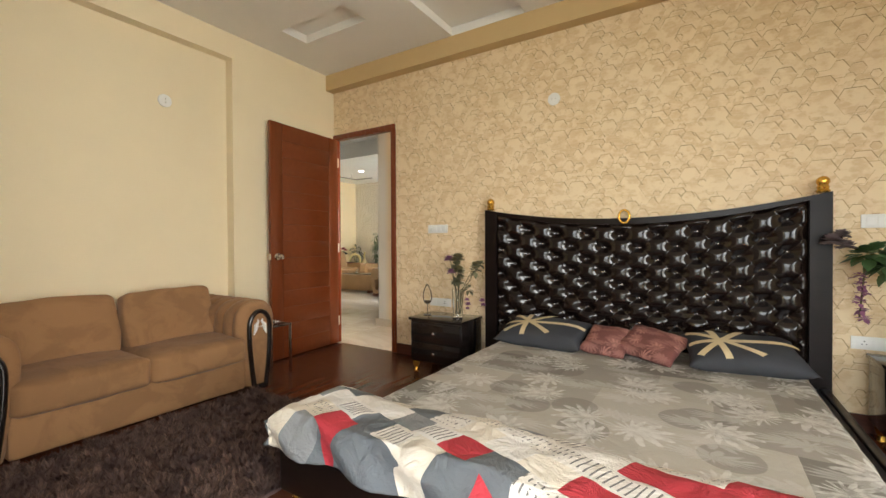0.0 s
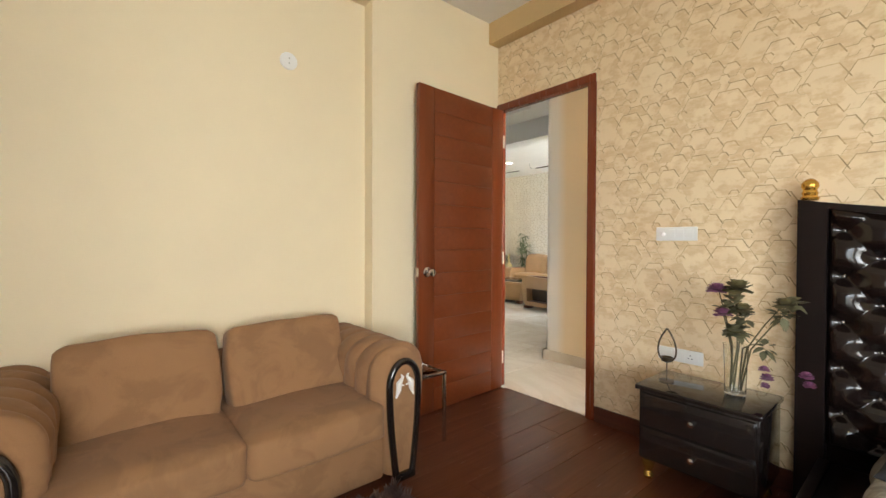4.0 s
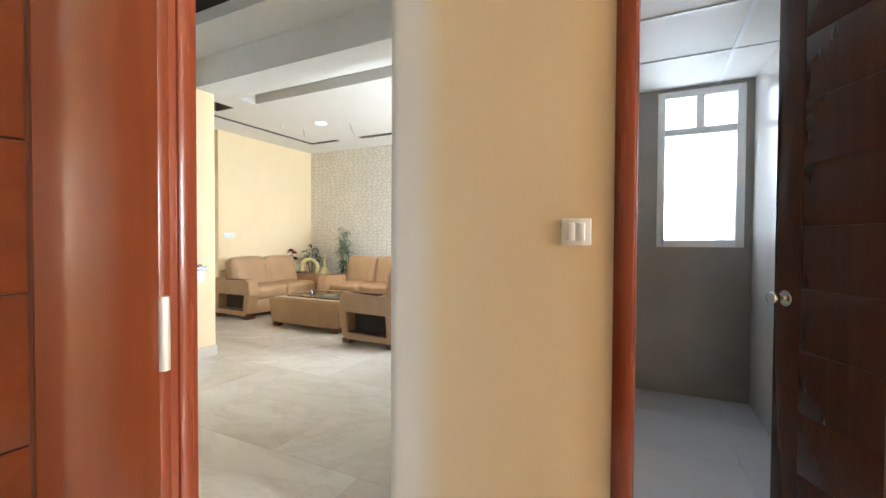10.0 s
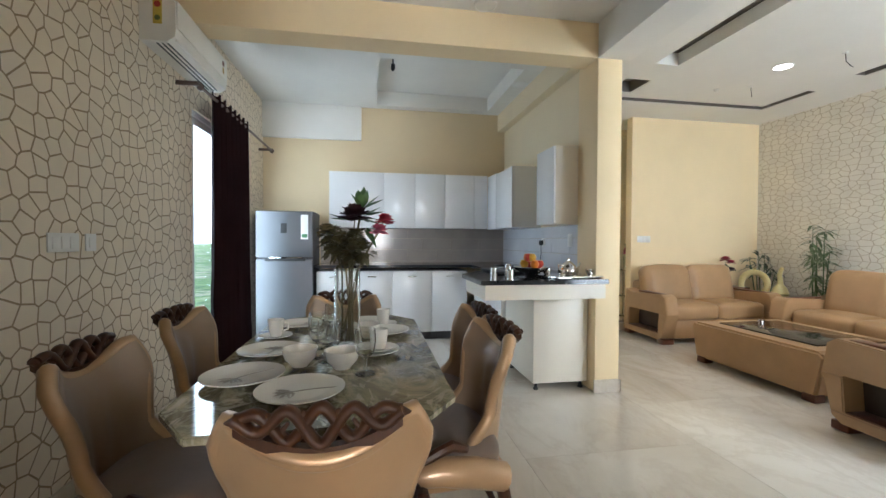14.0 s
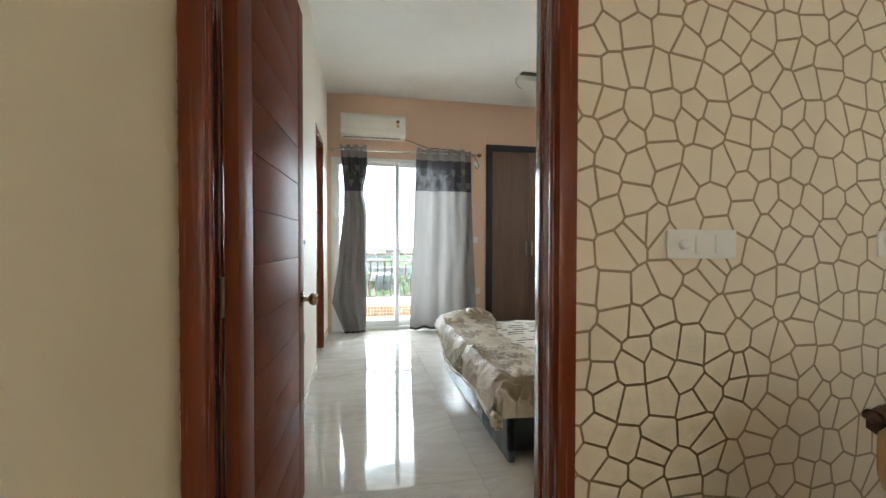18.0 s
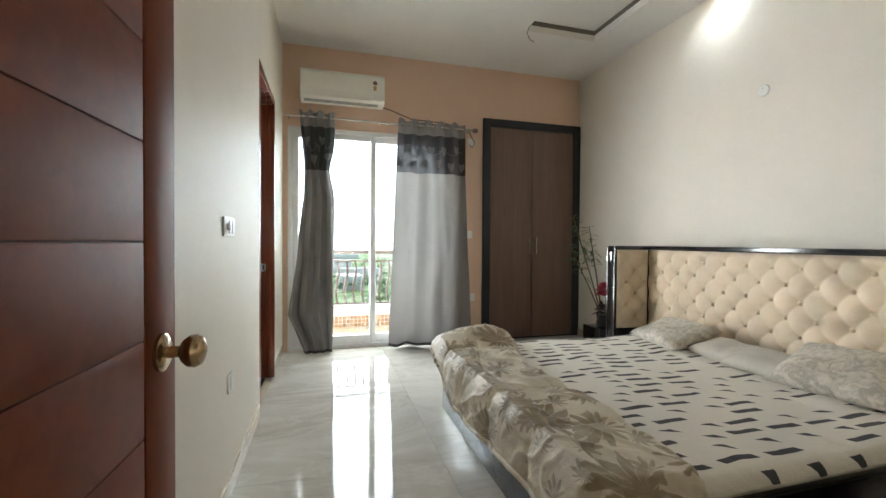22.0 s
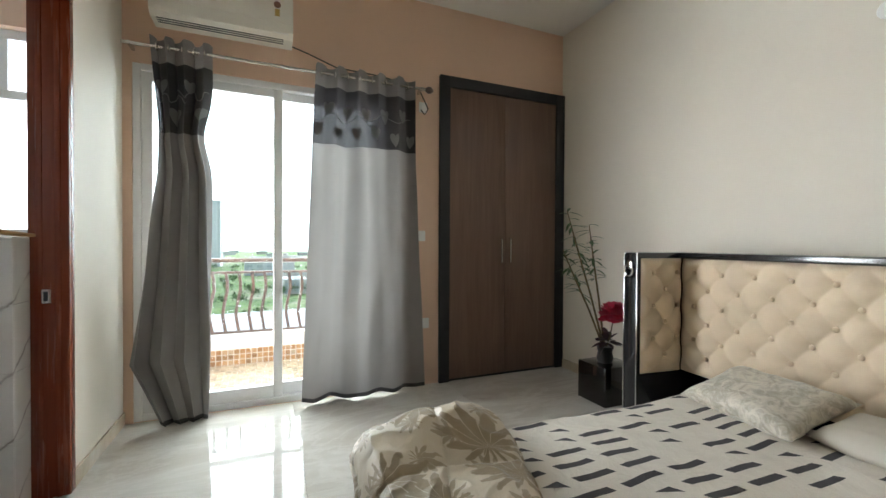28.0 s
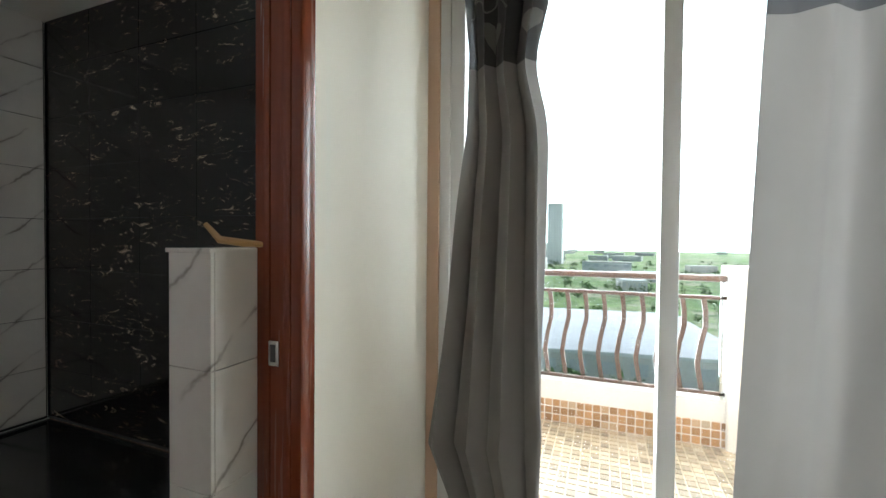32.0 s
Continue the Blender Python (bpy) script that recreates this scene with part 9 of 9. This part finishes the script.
# ---------- balcony and the view ----------
fixed("balcony_floor", slab("z", -0.15, -0.036, -7.6, -1.5, -3.62, YF - 0.12), [MAT["skirting_marble"]], "balcony floor of small beige mosaic tiles", "floor")
fixed("balcony_kerb", slab("y", -3.62, -3.47, -7.6, -1.5, -0.04, 0.25), [MAT["white_plaster"]], "white painted balcony kerb", "kerb")
fixed("balcony_roof", slab("z", 2.9, 3.05, -7.6, -1.5, -3.7, YF - 0.12), [MAT["white_plaster"]], "white balcony soffit", "ceiling")
fixed("balcony_end_west", slab("x", -7.7, -7.6, -3.7, YF - 0.12, -0.04, 2.9), [MAT["white_plaster"]], "white balcony end wall", "wall")
fixed("balcony_pier", rbox((-5.45, -3.64, -0.04), (-5.13, -3.42, 1.06), 0.006), [MAT["white_plaster"]], "white balcony pier", "pier")
for a, b in ((-5.13, -1.5), (-7.6, -5.45)):
    rl = thing("balcony_railing", "brown iron balcony railing with waved balusters", "railing", (0, -3.50, 0.25))
    part("handrail", rbox((a, -0.03, 0.715), (b, 0.03, 0.755), 0.012, 3), MAT["rail_brown"], rl)
    part("rail", rbox((a, -0.012, 0.605), (b, 0.012, 0.628), 0.003), MAT["rail_brown"], rl)
    part("rail", rbox((a, -0.012, 0.02), (b, 0.012, 0.042), 0.003), MAT["rail_brown"], rl)
    t = B()
    n = int((b - a) / 0.115)
    first = None
    for k in range(n):
        x = b - 0.06 - 0.115 * k
        if first is None:
            prof = [(0.0, 0.03), (0.012, 0.10), (0.028, 0.20), (0.012, 0.32), (-0.014, 0.44), (-0.012, 0.53), (0.0, 0.615)]
            bmx = B()
            for (p0, z0), (p1, z1) in zip(prof, prof[1:]):
                vs8 = [bmx.verts.new(q) for q in ((p0 - 0.014, -0.008, z0), (p0 + 0.014, -0.008, z0), (p0 + 0.014, 0.008, z0), (p0 - 0.014, 0.008, z0), (p1 - 0.014, -0.008, z1), (p1 + 0.014, -0.008, z1), (p1 + 0.014, 0.008, z1), (p1 - 0.014, 0.008, z1))]
                for q in ((0, 1, 5, 4), (1, 2, 6, 5), (2, 3, 7, 6), (3, 0, 4, 7)):
                    bmx.faces.new([vs8[i] for i in q])
            first = part("baluster", bmx, MAT["rail_brown"], rl)
            o = first
        else:
            o = first.copy()
            scene.collection.objects.link(o)
        o.location = (x, 0, 0)
    for x in (a + 0.02, (a + b) / 2):
        part("post", rbox((x - 0.01, -0.012, 0.0), (x + 0.01, 0.012, 0.72), 0.002), MAT["steel"], rl)
# mosaic
MAT["mosaic"] = None
def mosaic(name, c):
    n = Nodes(name)
    r = n.node("NewGeometry").outputs["Random Per Island"]
    col = n.ramp(r, (0.0, dim(c, 0.62)), (0.35, dim(c, 1.0)), (0.7, dim(c, 1.25)), (1.0, (0.46, 0.39, 0.30)))
    return n.done(col, 0.35, 0, n.noise(60, 3), 0.05, 0.002)
MAT["mosaic"] = mosaic("beige mosaic tiles", (0.36, 0.28, 0.19))
MAT["mosaic_wall"] = mosaic("orange beige mosaic tiles", (0.40, 0.22, 0.10))
def tile_field(name, x0, x1, y0, y1, s, place, material, label):
    vs, fs = [], []
    nx, ny = int((x1 - x0) / s), int((y1 - y0) / s)
    for i in range(nx):
        for j in range(ny):
            a, b = x0 + i * s + 0.003, y0 + j * s + 0.003
            c, d = a + s - 0.006, b + s - 0.006
            k = len(vs)
            pts = [(a, b, 0), (c, b, 0), (c, d, 0), (a, d, 0), (a + 0.003, b + 0.003, 0.006), (c - 0.003, b + 0.003, 0.006), (c - 0.003, d - 0.003, 0.006), (a + 0.003, d - 0.003, 0.006)]
            vs += [place(p) for p in pts]
            fs += [(k + 4, k + 5, k + 6, k + 7), (k, k + 1, k + 5, k + 4), (k + 1, k + 2, k + 6, k + 5), (k + 2, k + 3, k + 7, k + 6), (k + 3, k, k + 4, k + 7)]
    me = bpy.data.meshes.new(name)
    me.from_pydata(vs, [], fs)
    me.materials.append(material)
    ob = new(name, me)
    return tagged(ob, label, "tiles", "", "stuff")
tile_field("mosaic_floor", -6.2, -2.6, -3.46, YF - 0.13, 0.052, lambda p: (p[0], p[1], -0.036 + p[2]), MAT["mosaic"], "small square beige mosaic floor tiles on the balcony")
tile_field("mosaic_band", -6.2, -2.6, -0.036, 0.12, 0.052, lambda p: (p[0], -3.47 + p[2], p[1]), MAT["mosaic_wall"], "band of small orange-beige mosaic tiles along the kerb")

def meadow():
    n = Nodes("parkland and dusty ground")
    a = n.noise(0.018, 6, 0.6)
    b = n.noise(0.11, 5, 0.6)
    col = n.ramp(a, (0.40, (0.14, 0.26, 0.06)), (0.50, (0.22, 0.34, 0.10)), (0.60, (0.46, 0.42, 0.30)), (0.72, (0.15, 0.26, 0.07)))
    col = n.mix(n.ramp(b, (0.45, 0.0), (0.60, 1.0)), col, (0.09, 0.18, 0.045))
    return n.done(col, 0.9, 0, b, 0.3, 0.5)
n = Nodes("hazy bright sky")
n.p.inputs["Base Color"].default_value = (0, 0, 0, 1)
n.p.inputs["Emission Color"].default_value = (0.84, 0.93, 1.0, 1)
n.p.inputs["Emission Strength"].default_value = 6.0
fixed("backdrop", merge(slab("y", -1710, -1700, -4200, 4200, -30, 2400), slab("x", -4210, -4200, -1700, 3000, -30, 2400)), [n.m], "plain bright hazy sky beyond the city", "sky")
fixed("ground", slab("z", -30.5, -30.0, -4300, 4300, -1750, 3000), [meadow()], "green parkland far below the balcony", "ground")
rng = random.Random(77)
# Distance haze is put into these pale wall and window colours.
bmats = [plain("building plaster paled for haze", c, 0.8, 0, 0.2, 0.08, 3, 0.05) for c in ((0.80, 0.80, 0.79), (0.74, 0.72, 0.69), (0.86, 0.87, 0.88), (0.70, 0.67, 0.64))]
hazed_glass = plain("window band paled for haze", (0.62, 0.66, 0.69), 0.3)
# Part-transparent, so the bright backdrop adds to the imitated haze.
for m in bmats + [hazed_glass]:
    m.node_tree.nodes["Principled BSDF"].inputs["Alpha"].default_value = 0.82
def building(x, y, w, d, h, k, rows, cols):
    ob = thing("building", "distant city building paled as by haze, with rows of windows", "building", (x, y, -30), rng.uniform(-12, 12), "distant buildings")
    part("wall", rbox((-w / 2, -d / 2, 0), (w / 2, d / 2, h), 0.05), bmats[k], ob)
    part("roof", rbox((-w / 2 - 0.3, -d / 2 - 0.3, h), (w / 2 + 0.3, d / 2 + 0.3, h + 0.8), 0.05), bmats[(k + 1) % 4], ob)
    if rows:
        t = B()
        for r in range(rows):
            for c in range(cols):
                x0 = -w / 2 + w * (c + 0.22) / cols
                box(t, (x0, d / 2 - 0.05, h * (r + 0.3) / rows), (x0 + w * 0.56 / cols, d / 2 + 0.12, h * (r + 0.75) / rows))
        part("windows", t, hazed_glass, ob)
    return ob
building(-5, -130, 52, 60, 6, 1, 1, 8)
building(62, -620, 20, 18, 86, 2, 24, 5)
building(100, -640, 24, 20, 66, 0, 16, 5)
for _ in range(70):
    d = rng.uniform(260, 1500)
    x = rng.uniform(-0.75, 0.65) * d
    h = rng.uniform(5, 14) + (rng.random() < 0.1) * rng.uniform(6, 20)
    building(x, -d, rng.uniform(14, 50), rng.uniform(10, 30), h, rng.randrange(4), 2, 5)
# trees of the park, as clumps of leaves
def tree_crowns():
    vs, fs = [], []
    for _ in range(420):
        d = rng.uniform(60, 700)
        x = rng.uniform(-0.7, 0.6) * d
        if abs(x + 5) < 36 and abs(d - 130) < 40:
            continue
        hgt = rng.uniform(4, 10)
        rad = rng.uniform(2, 4.5)
        for _ in range(60):
            a, b, r = rng.uniform(0, 6.28), rng.gauss(0, 0.5), rad * rng.uniform(0.5, 1.05)
            c = Vector((x + r * math.cos(a) * math.cos(b), -d + r * math.sin(a) * math.cos(b), -30 + hgt * 0.6 + r * math.sin(b) * 0.8))
            s = rng.uniform(0.5, 1.3)
            k = len(vs)
            for q in range(3):
                vs.append(tuple(c + Vector((rng.uniform(-s, s), rng.uniform(-s, s), rng.uniform(-s, s)))))
            fs.append((k, k + 1, k + 2))
    me = bpy.data.meshes.new("tree_crowns")
    me.from_pydata(vs, [], fs)
    me.materials.append(plain("tree foliage", (0.06, 0.13, 0.03), 0.8, 0, 0.3, 0.5, 2, 0.1))
    return tagged(new("tree_crowns", me), "leafy green trees of the park below", "trees", "", "stuff")
tree_crowns()

# ---------- floor pieces ----------
def laid(name, parent, x0, x1, y0, y1, sx, sy, stagger, material, z=0.0, gap=0.0015, thick=0.011, bevel=0.0012, area=None):
    """Slabs or planks laid in rows along x; each one is a piece of its own."""
    made = {}
    rows = int(math.ceil((y1 - y0) / sy))
    for j in range(rows):
        b0, b1 = y0 + j * sy, min(y0 + (j + 1) * sy, y1)
        x = x0 - (stagger * j % 1.0) * sx
        while x < x1:
            a0, a1 = max(x, x0), min(x + sx, x1)
            x += sx
            w_, h_ = round(a1 - a0 - gap, 4), round(b1 - b0 - gap, 4)
            if w_ < 0.02 or h_ < 0.02 or (area and not area(a0, a1, b0, b1)):
                continue
            key = (w_, h_)
            if key not in made:
                made[key] = part(name, rbox((0, 0, -thick), (w_, h_, 0), bevel, 1), material, parent)
                o = made[key]
            else:
                o = made[key].copy()
                scene.collection.objects.link(o)
            o.location = (a0 + gap / 2, b0 + gap / 2, z)


fl = bpy.data.objects
# planks of bedroom one run away from the papered wall
def plank_floor():
    parent = fl["floor_bedroom_one"]
    made, rng = {}, random.Random(6)
    x = XS
    while x < 1.2:
        y = -0.9 - rng.uniform(0, 1.2)
        while y < YA + 0.02:
            a, b = max(y, -0.9), min(y + 1.28, YA + 0.02)
            y += 1.28
            L = round(b - a - 0.0015, 3)
            if L < 0.05:
                continue
            if L not in made:
                made[L] = part("plank", rbox((0, 0, -0.011), (0.1905, L, 0), 0.0012, 1), MAT["laminate"], parent)
                o = made[L]
            else:
                o = made[L].copy()
                scene.collection.objects.link(o)
            o.location = (x, a, 0.0)
        x += 0.192


plank_floor()
laid("slab", fl["floor_hall"], -9.62, XL + 0.06, YD + 0.001, YW, 1.22, 1.10, 0.5, MAT["hall_marble"], 0.0, 0.001, 0.011, 0.0008)
laid("slab", fl["floor_hall"], XL + 0.062, 1.0, YA + 0.022, YH + 0.0, 1.22, 1.10, 0.5, MAT["hall_marble"], 0.0, 0.001, 0.011, 0.0008)
laid("slab", fl["floor_bedroom_two"], XH, XL, YF - 0.0, YD - 0.001, 1.20, 1.20, 0.0, MAT["bed_marble"], 0.0, 0.0008, 0.011, 0.0006)
laid("tile", fl["floor_bath_one"], -3.60, -1.80, YH + 0.121, 6.62, 0.60, 0.60, 0.0, MAT["grey_floor"], 0.0, 0.0015, 0.009)
